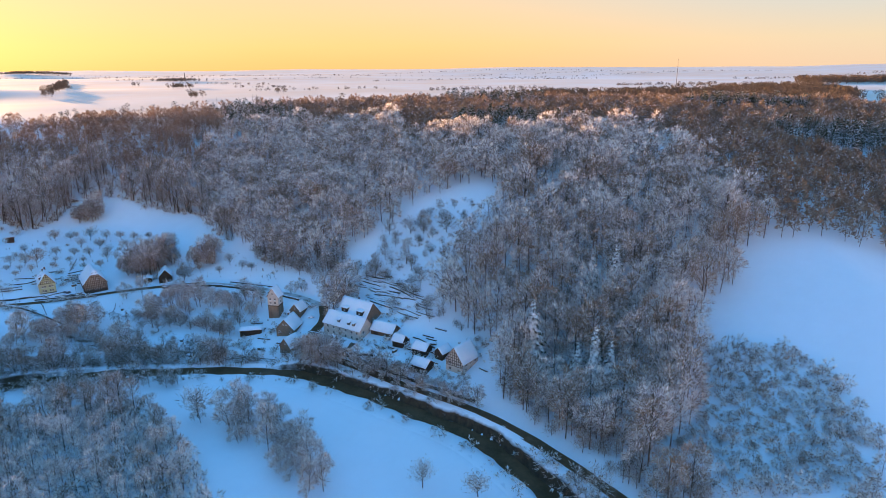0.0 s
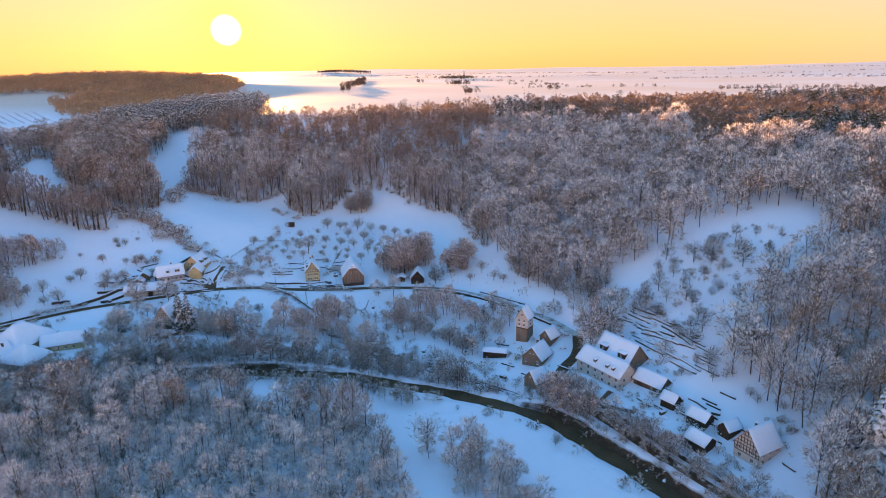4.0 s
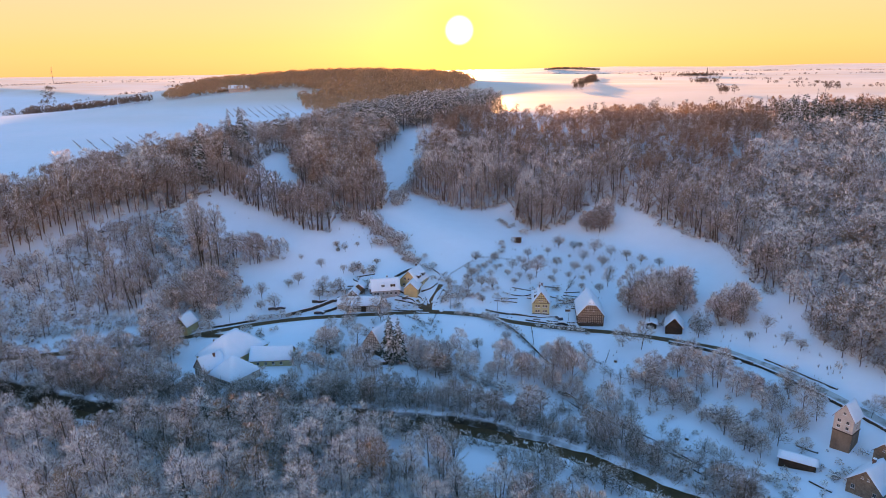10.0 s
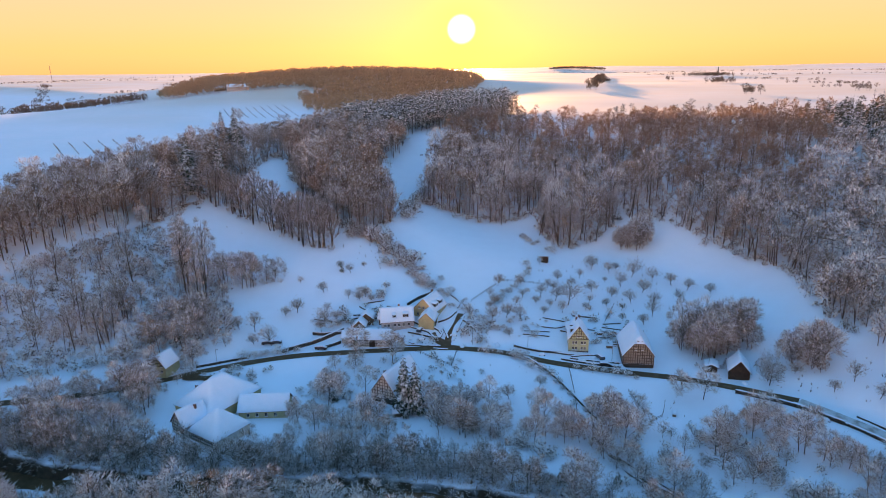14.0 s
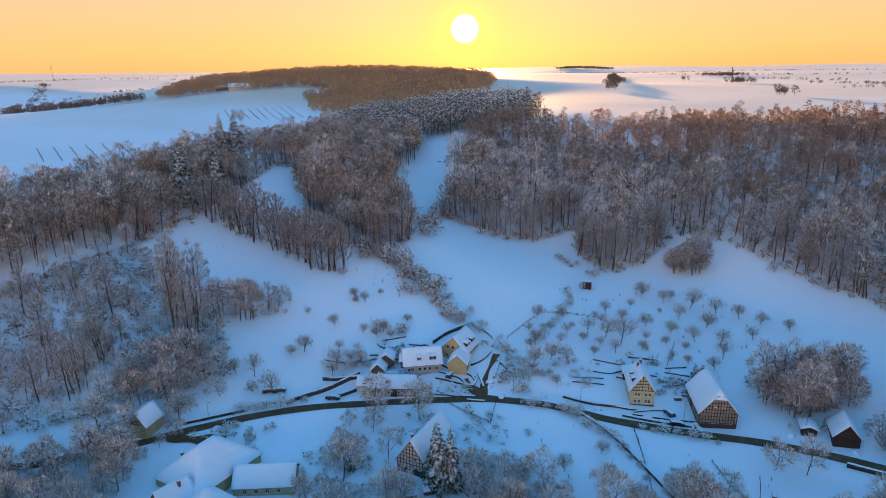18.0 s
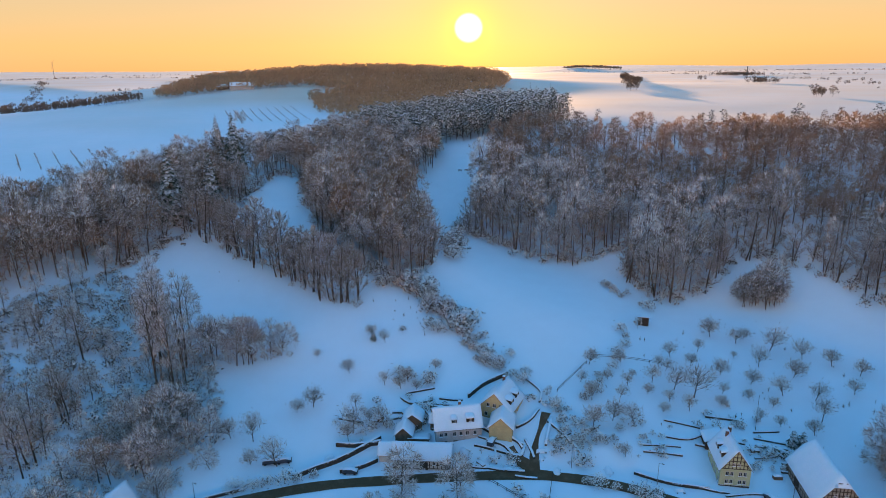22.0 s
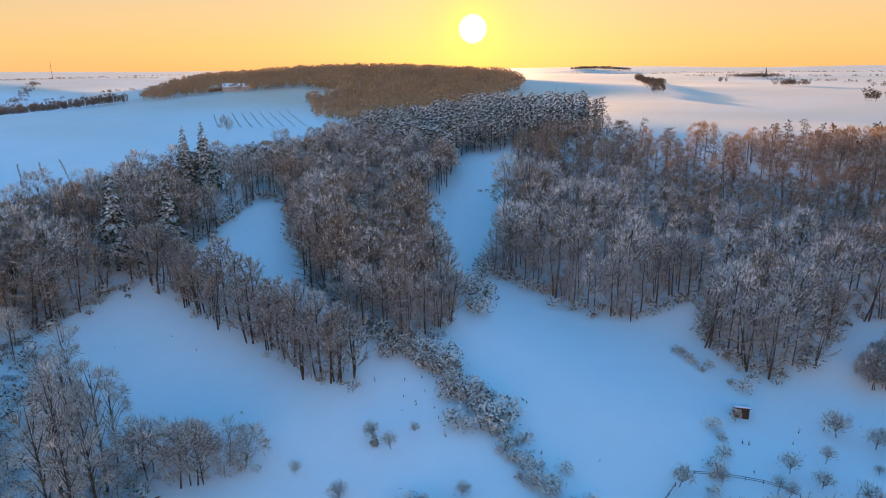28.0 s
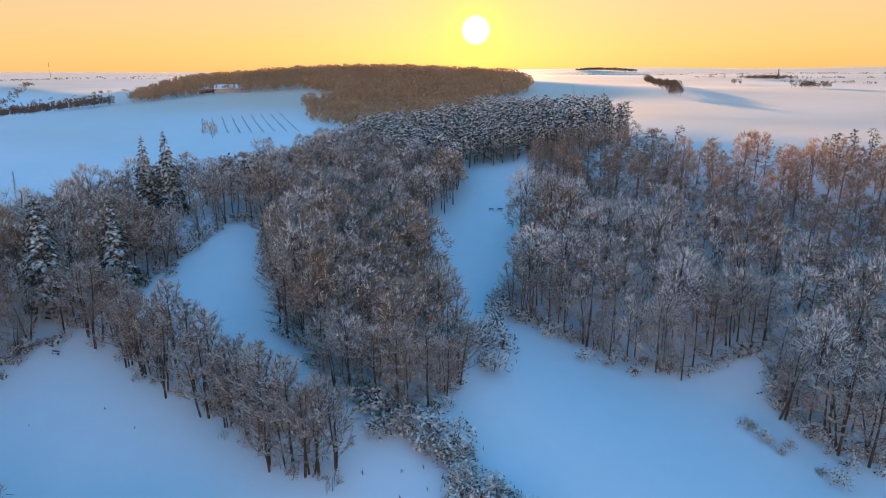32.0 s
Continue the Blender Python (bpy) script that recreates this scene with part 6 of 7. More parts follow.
x, y = sow([(20, 620), (60, 760), (130, 820), (190, 790), (290, 900), (390, 930), (470, 990), (560, 1000), (520, 850), (440, 690), (360, 590), (300, 560), (200, 600), (60, 640)], 9.6)
open_ = (np.sin(x / 47 + 1) + np.sin(y / 39 + x / 80) > 1.25) & (y > 680)
grove("far_plateau_wood", TINY, x[~open_], y[~open_], "patchy wood on the far plateau", "woodland", (0.6, 0.95), mats=HEDGE_MATS)
hedge_x, hedge_y = [], []
for ax, ay, bx, by, n in ((-1250, 330, -1500, 900, 90), (-1400, 480, -2100, 700, 80), (-1800, 900, -2500, 1500, 90),
                          (-20, 1050, 170, 1110, 70), (330, 1240, 520, 1260, 70), (-300, 1300, -420, 1330, 24), (-420, 1600, -700, 1750, 30), (-330, 1100, -90, 1180, 26), (60, 900, 330, 1000, 60), (400, 1150, 800, 1250, 120), (500, 760, 760, 1000, 60),
                          (300, 700, 480, 640, 50), (-200, 1900, 500, 2200, 90), (-1000, 2000, -300, 2300, 80), (-1200, 2600, 800, 3000, 160), (-3000, 2000, -1500, 3200, 160), (800, 1800, 1700, 2300, 150), (-3600, 1500, -2300, 2600, 180), (-2600, 700, -1900, 1300, 110), (-1000, 3300, 900, 3600, 180), (200, 2500, 1500, 2900, 140), (-1800, 2700, -900, 3200, 130), (-3400, 700, -2500, 1000, 110)):
    t_ = rng_.random(n) ** 1.2
    wob = min(22.0, 0.02 * math.hypot(bx - ax, by - ay))
    hedge_x += list(ax + (bx - ax) * t_ + rng_.normal(size=n) * wob * 0.5)
    hedge_y += list(ay + (by - ay) * t_ + rng_.normal(size=n) * wob * 0.5)
grove("far_hedges", TINY, np.array(hedge_x), np.array(hedge_y), "distant hedges and copses between snowy fields", "hedges", (0.22, 0.55), mats=HEDGE_MATS)

# copses round the far church, the long hedge, and the conifers along the back of the ridge
spot_x, spot_y = [], []
for cx_, cy_, r_, n_ in ((-800, 1950, 48, 60), (-770, 1990, 40, 40), (-522, 1313, 20, 26), (-332, 874, 9, 8), (-250, 1000, 7, 5), (-700, 1500, 10, 6)):
    spot_x += list(cx_ + rng_.normal(size=n_) * r_ * 0.6)
    spot_y += list(cy_ + rng_.normal(size=n_) * r_ * 0.6)
for (ax, ay), (bx, by), n_ in (((-1000, 1750), (-896, 1549), 40), ((-896, 1549), (-655, 1129), 90), ((-655, 1129), (-540, 890), 34)):
    t_ = rng_.random(n_)
    spot_x += list(ax + (bx - ax) * t_ + rng_.normal(size=n_) * 5)
    spot_y += list(ay + (by - ay) * t_ + rng_.normal(size=n_) * 5)
grove("far_hedges", FAR, np.array(spot_x), np.array(spot_y), "far copses and a long hedge across the high fields", "hedges", (0.4, 0.75), mats=HEDGE_MATS)
x, y = sow([(-2060, 3060), (-1900, 2990), (-1720, 3040), (-1740, 3120), (-2040, 3140)], 15.0)
grove("far_ridge_wood", TINY, x, y, "low wooded ridge on the horizon", "woodland", (0.8, 1.1), mats=HEDGE_MATS)
back_ = resample(np.array([(-385, 498), (-340, 492), (-290, 512), (-200, 560), (-100, 608), (60, 636)], float), 4.2)
grove("ridge_conifers", FAR_PINE, back_[:, 0] + rng_.normal(size=len(back_)) * 5, back_[:, 1] + rng_.normal(size=len(back_)) * 6, "frosted pines along the back of the ridge", "woodland", (0.5, 0.8), mats=[M_BARK, M_PINE])
brush_x, brush_y = [], []
for off, keep in ((6.6, 0.85), (7.8, 0.6), (-6.6, 0.75), (-8.0, 0.5)):
    p = resample(RIVER[1:], 2.6)
    t_ = np.gradient(p, axis=0)
    t_ /= np.linalg.norm(t_, axis=1)[:, None]
    for (x_, y_), (tx, ty) in zip(p, t_):
        if rng_.random() < keep * (0.25 if off < 0 and x_ > -120 else 1):
            brush_x.append(x_ - ty * off + rng_.normal() * 0.5)
            brush_y.append(y_ + tx * off + rng_.normal() * 0.5)
brush_x, brush_y = np.array(brush_x), np.array(brush_y)
ok_ = clear_of_homes(brush_x, brush_y, 2.0) & off_road(brush_x, brush_y, 4.0)
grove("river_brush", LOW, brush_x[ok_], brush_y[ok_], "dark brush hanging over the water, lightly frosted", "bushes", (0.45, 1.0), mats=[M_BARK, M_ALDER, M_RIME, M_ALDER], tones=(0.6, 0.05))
# growth that fills the foot of the wood by the hamlet and the scrub at the bend
FRONT = [(23, 236), (32, 199), (46, 178), (66, 168), (81, 206), (83, 247), (45, 257)]
x, y = sow(FRONT, 4.2)
ok_ = clear_of_homes(x, y, 2.5) & off_road(x, y, 4.5)
grove("wood_undergrowth", LOW, x[ok_], y[ok_], "frosted undergrowth at the foot of the wood", "bushes", (0.5, 1.0), tones=(0.3, 0.3))
x, y = sow(SCRUB, 4.6)
ok_ = off_road(x, y, 4.5)
grove("bend_scrub", LOW, x[ok_], y[ok_], "dense brown scrub with frosted twigs", "bushes", (0.35, 0.8), tones=(0.4, 0.2))
sx_, sy_ = stake_rows(-790, 496, 0.9, -0.44, 9, 22, 3.6, 7.6, 5.6)
STAKE = [shrub(1.9, 0.7, 26, 0.22).arrays()]
grove("orchard_rows", STAKE, sx_, sy_, "rows of young fruit trees on the snowy plateau field", "orchard", (0.5, 0.8), mats=[M_BARK, M_SCRUB])
sx_, sy_ = stake_rows(-598, 258, 0.92, -0.2, 6, 14, 2.5, 9, 4.2)
grove("orchard_rows", STAKE, sx_, sy_, "rows of young fruit trees on the snowy plateau field", "orchard", (0.5, 0.8), mats=[M_BARK, M_SCRUB])

# ---- single trees ----
WOODS = [M_BARK, M_TWIG]
tall = [tree_proto("tall_tree", bare_tree(h, s, 26, 9, 6, low=lo, rise=(0.2, 1.0), width=0.16, twig=1.5, stems=st), WOODS, "tall leafless tree with frosted twigs at the wood's edge", "tree", "trees at the wood's edge")
        for h, s, lo, st in ((27, 8.8, 0.12, 1), (29, 9.0, 0.18, 2), (23, 8.8, 0.08, 2), (26, 8.2, 0.15, 1))]
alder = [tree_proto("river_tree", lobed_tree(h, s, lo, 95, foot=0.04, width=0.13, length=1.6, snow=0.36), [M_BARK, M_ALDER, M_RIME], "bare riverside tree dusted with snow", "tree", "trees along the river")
         for h, s, lo in ((12, 4.0, 11), (14, 4.3, 12), (10, 4.0, 10))]
garden = [tree_proto("garden_tree", lobed_tree(h, s, lo, 95, foot=ft, width=0.13, length=1.6, snow=0.48), [M_BARK, M_TWIG, M_RIME], "bare garden tree thick with frost and snow", "tree", "trees in the gardens")
         for h, s, ft, lo in ((11, 4.3, 0.12, 11), (13, 4.7, 0.15, 13), (9, 4.0, 0.08, 10), (14, 4.2, 0.18, 12))]
leafy = tree_proto("hornbeam", crown_tree(9, 3.6, 30, 22, 8, foot=0.04, width=0.22, length=1.0, flat=0.2), [M_BARK, M_LEAF], "hornbeam still holding its brown leaves", "tree", "")
slim = [tree_proto("slim_tree", bare_tree(h, s, 30, 9, 6, low=0.14, rise=(0.35, 1.05), width=0.15, twig=1.5, stems=st), WOODS, "slim upright bare tree with visible stems", "tree", "row of trees across the field")
        for h, s, st in ((22, 7.0, 2), (25, 7.0, 1), (19, 6.6, 3))]
stem = [tree_proto("stem_tree", lobed_tree(h, r, lo, 85, foot=0.2, width=0.14, length=1.8, snow=0.28), [M_BARK, M_TWIG, M_RIME], "very tall slim bare tree above the steep bank", "tree", "tall trees on the bank")
        for h, r, lo in ((34, 4.4, 13), (30, 4.0, 12), (26, 4.2, 12))]
laden = [tree_proto("spruce", spruce(h, s, ti, 9, 6), [M_BARK, M_LADEN], "tall spruce whose boughs hang white with snow", "spruce", "single spruces") for h, s, ti in ((22, 4.4, 18), (17, 4.0, 14))]
fruit = [tree_proto("fruit_tree", crown_tree(h, s, 40, 11, 18, foot=0.34, width=0.10, length=1.1, flat=0.42, fan=0.9, loose_twig=0.38), WOODS, "small spreading fruit tree with snow on its twigs", "fruit tree", "orchard trees")
         for h, s in ((4.4, 2.0), (5.2, 2.3), (3.8, 1.9), (6.0, 2.4))]
bushes = [tree_proto("bush", crown_tree(h, s, 36, n // 2, 8, foot=0.0, width=0.2, length=0.8, flat=0.55), [M_BARK, M_SCRUB], "rounded bush bent under snow", "bush", "bushes") for h, s, n in ((2.6, 1.8, 17), (3.4, 2.2, 20), (1.8, 1.6, 13))]
firs = [tree_proto("spruce", spruce(h, s, ti, 9, 6), [M_BARK, M_NEEDLE], "tall dark spruce with snow-laden boughs", "spruce", "single spruces") for h, s, ti in ((22, 3.8, 20), (17, 3.2, 16), (13, 2.8, 13), (31, 6.6, 24), (26, 5.0, 20))]
small_firs = [tree_proto("young_spruce", spruce(5.5, 1.7, 9, 8, 4), [M_BARK, M_NEEDLE], "young spruce with snow in the garden", "spruce", "young spruces")]
for x_, y_, k, s_ in ((32, 217, 0, 1.42), (70, 250, 0, 1.15), (62, 256, 0, 1.0), (52, 204, 0, 1.1), (57, 202, 1, 1.1), (47, 207, 1, 1.0), (-228, 241, 1, 1.25), (-225, 243, 1, 1.15), (-231.5, 244, 1, 1.0),
                     (-466, 324, 3, 1.04), (-473, 319, 4, 1.15), (-430, 273, 4, 1.3), (-429, 291, 4, 1.12), (-446, 306, 4, 0.9), (-389, 345, 1, 1.5), (-393, 350, 1, 1.3), (-452, 300, 1, 1.2), (-380, 345, 2, 1.2), (-372, 352, 2, 1.0)):
    plant(laden[k] if x_ > 0 else firs[k], x_, y_, s_)
for x_, y_ in ((-197, 336), (-195, 337), (-252, 230), (-190, 238), (-183, 243), (-170, 246), (-158, 256), (-318, 288)):
    plant(small_firs[0], x_, y_, rng_.uniform(0.7, 1.1))

# orchard on the slope: the upper rows, the lower rows, and the trees of the field beside the farm
for x_, y_, s_ in ((-236.1, 375, 1.76), (-227.8, 376.9, 1.16), (-226.7, 380.7, 0.96), (-217.3, 378.9, 1.68), (-207, 379.1, 1.28), (-217, 367.9, 1.28), (-206.6, 368.2, 1.6), (-224.7, 355.6, 1.44), (-215.7, 356.9, 1.32), (-205.9, 357.2, 1.2), (-240.8, 353.2, 1.12), (-235.6, 363.1, 0.84), (-233.8, 353.6, 1.04),
                   (-240.8, 344.3, 0.8), (-232.3, 337.5, 1.4), (-226.2, 338.6, 1.8), (-225, 367.8, 0.56), (-198, 360, 1.2), (-198.5, 379.7, 1.3), (-190.3, 378.1, 1.2), (-193.7, 351.5, 1.3), (-179.7, 377.6, 1.1), (-189.4, 368.5, 1.0), (-193.5, 344, 1.1)):
    plant(fruit[int(rng_.integers(4))], x_, y_, s_)
for x_, y_, s_ in ((-220.5, 346.3, 0.76), (-213.1, 348.7, 0.84), (-238.7, 335.7, 1.04), (-237.4, 329.6, 0.88), (-243.5, 329, 0.72), (-244.7, 334.2, 0.64), (-249.6, 327.1, 0.88), (-249.8, 316.2, 0.76), (-247.6, 314.3, 1.08), (-242.3, 321.6, 0.84), (-232.8, 313.5, 1.3), (-238.6, 310.6, 1.48), (-241.1, 304, 1.6),
                   (-254.9, 319.3, 0.72), (-257.8, 329.2, 1.28), (-238.5, 344.8, 0.8), (-230.6, 331.3, 0.68), (-229.9, 324.9, 0.84), (-224.4, 331.3, 0.92), (-218.5, 340.1, 0.84), (-206.6, 349.5, 0.84), (-202, 342.4, 0.8), (-251, 338.1, 0.8), (-207.4, 341, 0.7), (-228.5, 299.8, 0.9)):
    plant(fruit[int(rng_.integers(4))], x_, y_, s_)
for x_, y_, s_ in ((-319.9, 289.1, 1.08), (-314.1, 290, 0.96), (-313.8, 298, 0.68), (-292.4, 291.8, 0.88), (-311.9, 272.4, 1.16), (-309.3, 255.9, 1.52), (-300.1, 264.8, 0.84), (-290.7, 262.6, 0.92), (-292.5, 257.6, 1.5), (-291, 254.6, 1.2), (-287.2, 265.2, 1.32), (-325.5, 269.5, 0.6), (-311, 251, 1.1),
                   (-299.2, 276.2, 0.8), (-294.2, 278.5, 1.0), (-290.1, 280.8, 0.9), (-294.6, 282, 0.9), (-309, 235, 1.5), (-297, 235, 1.6), (-314, 231, 1.4), (-302, 230, 1.2)):
    plant(fruit[int(rng_.integers(4))], x_, y_, s_)
for x_, y_, s_ in ((-193, 272, 0.9), (-205, 268, 0.9), (-201, 280, 0.8), (-186, 268, 1.0), (-212, 259, 0.8), (-178, 285, 0.8), (-89, 204, 1.5), (-7, 161, 1.1), (9, 156, 1.2), (-135, 335, 0.8), (-128, 338, 0.8), (-118, 336, 0.9), (-110, 330, 0.8), (-122, 330, 0.7), (-104, 328, 0.8), (-98, 332, 0.8), (-140, 342, 0.9)):
    plant(fruit[int(rng_.integers(4))], x_, y_, s_ * 1.35)
# hedge down the field and bushes round the farms
for line, step, w_ in (([(-344, 318), (-330, 320), (-318, 316), (-306, 314), (-295, 312), (-287, 309), (-272, 307)], 0.9, 4.5), ([(-255, 304), (-246, 298), (-237, 292)], 2.6, 1.5), ([(-372, 396), (-352, 366), (-340, 350)], 4.0, 3.0),
                       ([(-260, 356), (-254, 346), (-252, 330), (-250, 312)], 4.5, 1.5), ([(-231, 285), (-222, 290), (-216, 293)], 2.6, 0.8), ([(-198, 298), (-187, 303), (-178, 306)], 3.0, 1.0), ([(-284, 386), (-276, 382), (-264, 380)], 2.5, 2.5)):
    for x_, y_ in resample(np.array(line, float), step):
        plant(bushes[int(rng_.integers(3))], x_ + rng_.normal() * w_ * 0.5, y_ + rng_.normal() * w_ * 0.5, rng_.uniform(0.6, 1.2) * (1.9 if x_ < -299 else 1.0))
for x_, y_, s_ in ((-341, 319, 0.62), (-336, 316, 0.55), (-331, 321, 0.6), (-326, 317, 0.5), (-321, 320, 0.55), (-316, 315, 0.5), (-311, 318, 0.5), (-306, 313, 0.45), (-302, 317, 0.42), (-257.2, 361.7, 0.35)):
    plant(garden[int(rng_.integers(4))], x_, y_, s_)
row_feet = []
# bare stems that stand above the riverside wood
for x_, y_ in resample(np.array([(-262, 140), (-236, 160), (-208, 182), (-180, 199), (-150, 210), (-122, 210), (-104, 200)], float), 5.0):
    plant(slim[int(rng_.integers(3))], x_ + rng_.normal() * 3.5, y_ - 3 + rng_.normal() * 3.0, rng_.uniform(0.6, 0.9))
for x_, y_ in ((-155, 220), (-148, 219), (-142, 218), (-136, 216), (-129, 214), (-121, 212), (-112, 206), (-105, 203), (-142, 213), (-123, 207)):
    plant(alder[int(rng_.integers(3))], x_, y_, rng_.uniform(0.7, 0.95))
# low growth on the bank under the wood's edge
for line in ([(-398, 196), (-401, 212), (-404, 229), (-410, 245), (-417, 262), (-419, 274)], [(-424, 290), (-431, 304), (-441, 326)]):
    for x_, y_ in resample(np.array(line, float), 1.5):
        plant(bushes[int(rng_.integers(3))], x_ - 1 + rng_.normal() * 0.6, y_ + rng_.normal() * 0.6, rng_.uniform(0.3, 0.55))
# the slim row across the field, the clump at its foot, and the wood's edges
for x_, y_ in resample(np.array([(-413, 279), (-380, 288), (-364, 291), (-348, 293), (-337, 298)], float), 2.5):
    plant(slim[int(rng_.integers(3))], x_ + rng_.normal() * 1.6, y_ + rng_.normal() * 1.6, rng_.uniform(0.85, 1.2))
    row_feet += [(x_ + rng_.normal() * 1.8, y_ + rng_.normal() * 1.8) for _ in range(2)]
for x_, y_ in resample(np.array([(-351, 243), (-346, 247), (-341, 253), (-336, 262)], float), 2.6):
    plant(garden[int(rng_.integers(4))], x_ + rng_.normal() * 1.5, y_ + rng_.normal() * 1.5, rng_.uniform(1.0, 1.35))
    row_feet += [(x_ + rng_.normal() * 2, y_ + rng_.normal() * 2) for _ in range(3)]
for x_, y_, k in ((-336, 226, 1), (-340, 223, 0), (-345, 226, 0), (-343, 232, 1), (-349, 236, 0), (-353, 230, 0), (-361, 234, 1), (-356, 241, 2), (-369, 236, 2), (-339, 231, 2), (-378, 240, 2)):
    plant(stem[k], x_, y_, rng_.uniform(0.92, 1.08))
    row_feet += [(x_ + rng_.normal() * 3, y_ + rng_.normal() * 3) for _ in range(5)]
row_feet = np.array(row_feet)
grove("row_undergrowth", LOW, row_feet[:, 0], row_feet[:, 1], "low snowy growth under the row of trees", "bushes", (0.3, 0.7), tones=(0.2, 0.4))
for x_, y_, s_ in ((-345, 199, 1.0), (-336, 188, 0.9), (-349, 184, 0.85), (-364, 187, 0.8), (-383, 188, 0.9), (-367, 212, 0.8), (-352, 200, 0.75), (-380, 205, 0.8), (-340, 178, 0.8), (-358, 172, 0.8)):
    plant(slim[int(rng_.integers(3))], x_, y_, s_)
for x_, y_ in ((-315, 214), (-316, 221), (-314, 207), (-307, 221), (-325, 223), (-326, 217)):
    plant(garden[int(rng_.integers(4))], x_, y_, rng_.uniform(0.8, 1.1))
for x_, y_ in ((-334, 185), (-336, 191), (-346, 185), (-345, 191)):
    plant(stem[2], x_, y_, rng_.uniform(0.65, 0.85))
under = []
for poly, sel in ((HILL, lambda x_, y_: -366 < x_ < -125 and y_ < 445), (LEFT, lambda x_, y_: y_ > 235 and x_ > -462 and y_ < 352)):
    for x_, y_ in resample(np.array(poly + poly[:1], float), 5.8):
        if sel(x_, y_):
            inner = [(x_ + 3 * a_, y_ + 3 * b_) for a_, b_ in ((1, 0), (0, 1), (-1, 0), (0, -1), (0.7, 0.7), (-0.7, 0.7), (0.7, -0.7), (-0.7, -0.7))]
            inner = [q for q in inner if inside(np.array([q[0]]), np.array([q[1]]), poly)[0]]
            if inner:
                x_, y_ = np.mean(inner, axis=0)
            plant(tall[int(rng_.integers(4))], x_ + rng_.normal() * 1.4, y_ + rng_.normal() * 1.4, rng_.uniform(0.6, 1.0) * (1 if gz(x_, y_) < 38 else 0.8))
            under += [(x_ + rng_.normal() * 2.2, y_ + rng_.normal() * 2.2) for _ in range(4)]
under = np.array(under)
grove("undergrowth", BUSH, under[:, 0], under[:, 1], "snowy undergrowth along the edge of the woods", "bushes", (0.8, 1.5), mats=[M_BARK, M_SCRUB])
# copses in and beside the orchard
for poly, step in (([(-178, 333), (-166, 330), (-152, 342), (-156, 358), (-168, 352), (-180, 345)], 4.6), ([(-236, 398), (-222, 402), (-226, 414), (-238, 410)], 5.0), ([(-138, 338), (-126, 338), (-130, 352), (-140, 350)], 5.0)):
    for x_, y_ in zip(*sow(poly, step)):
        plant(garden[int(rng_.integers(4))], x_, y_, rng_.uniform(0.9, 1.35))
        plant(alder[int(rng_.integers(3))], x_ + rng_.normal(), y_ + rng_.normal(), rng_.uniform(0.6, 1.0))
# along the river, both banks, and the gardens between river and road
for off, keep in ((9.5, 0.85), (14.0, 0.5), (-10.0, 0.45)):
    p = resample(RIVER[2:], 5.5)
    t_ = np.gradient(p, axis=0)
    t_ /= np.linalg.norm(t_, axis=1)[:, None]
    for (x_, y_), (tx, ty) in zip(p, t_):
        if not -92 < x_ < -62 and rng_.random() < (0.35 if off < 0 and x_ < -105 else keep) and not (off < 0 and x_ > -105) and not (x_ > -4 and rng_.random() < 0.7):
            plant(alder[int(rng_.integers(3))], x_ - ty * off + rng_.normal() * 1.2, y_ + tx * off + rng_.normal() * 1.2, rng_.uniform(0.55, 0.95))
plant(leafy, -305, 183, 1.15)
plant(garden[2], -649, 434, 1.3)
for poly, step, keep, lo, hi in (([(-224, 240), (-206, 243), (-190, 250), (-178, 256), (-172, 268), (-184, 270), (-200, 262), (-216, 258)], 5.4, 0.8, 0.55, 1.0), ([(-183, 276), (-167, 290), (-155, 267), (-168, 256)], 5.2, 0.85, 0.6, 1.1),
                                 ([(-145, 292), (-134, 313), (-118, 300), (-129, 282)], 5.8, 0.75, 0.55, 1.0), ([(-118, 306), (-96, 302), (-92, 290), (-110, 280), (-122, 288)], 6.5, 0.6, 0.45, 0.85), ([(-250, 216), (-230, 236), (-212, 218), (-226, 203)], 5.2, 0.8, 0.5, 0.95),
                                 ([(-338, 122), (-324, 150), (-308, 180), (-296, 196), (-288, 186), (-284, 172), (-262, 180), (-252, 188), (-283, 156), (-306, 142)], 5.2, 0.85, 0.6, 1.15), ([(-282, 158), (-252, 182), (-240, 196), (-226, 206), (-236, 190), (-258, 170)], 5.0, 0.85, 0.45, 0.85), ([(-252, 208), (-240, 206), (-244, 222), (-254, 224)], 5.5, 0.7, 0.5, 0.8),
                                 ([(-266, 226), (-254, 222), (-248, 234), (-262, 248), (-272, 244)], 5.8, 0.7, 0.45, 0.75), ([(-46, 240), (-30, 226), (-12, 213), (8, 200), (12, 206), (-8, 222), (-30, 238)], 4.6, 0.9, 0.3, 0.6), ([(-62, 248), (-54, 251), (-49, 248), (-50, 241), (-58, 243)], 3.8, 0.95, 0.6, 1.0),
                                 ([(-104, 250), (-140, 255), (-160, 250), (-130, 248)], 5.5, 0.6, 0.4, 0.7), ([(-88, 200), (-66, 212), (-48, 190), (-32, 160), (-40, 156), (-60, 180)], 5.0, 0.8, 0.6, 1.0), ([(-330, 196), (-316, 206), (-314, 222), (-330, 226), (-336, 208)], 5.0, 0.85, 0.6, 1.1), ([(-298, 192), (-294, 206), (-300, 200)], 4.5, 0.7, 0.4, 0.6)):
    for x_, y_ in zip(*sow(poly, step, keep)):
        plant(garden[int(rng_.integers(4))], x_, y_, rng_.uniform(lo, hi))
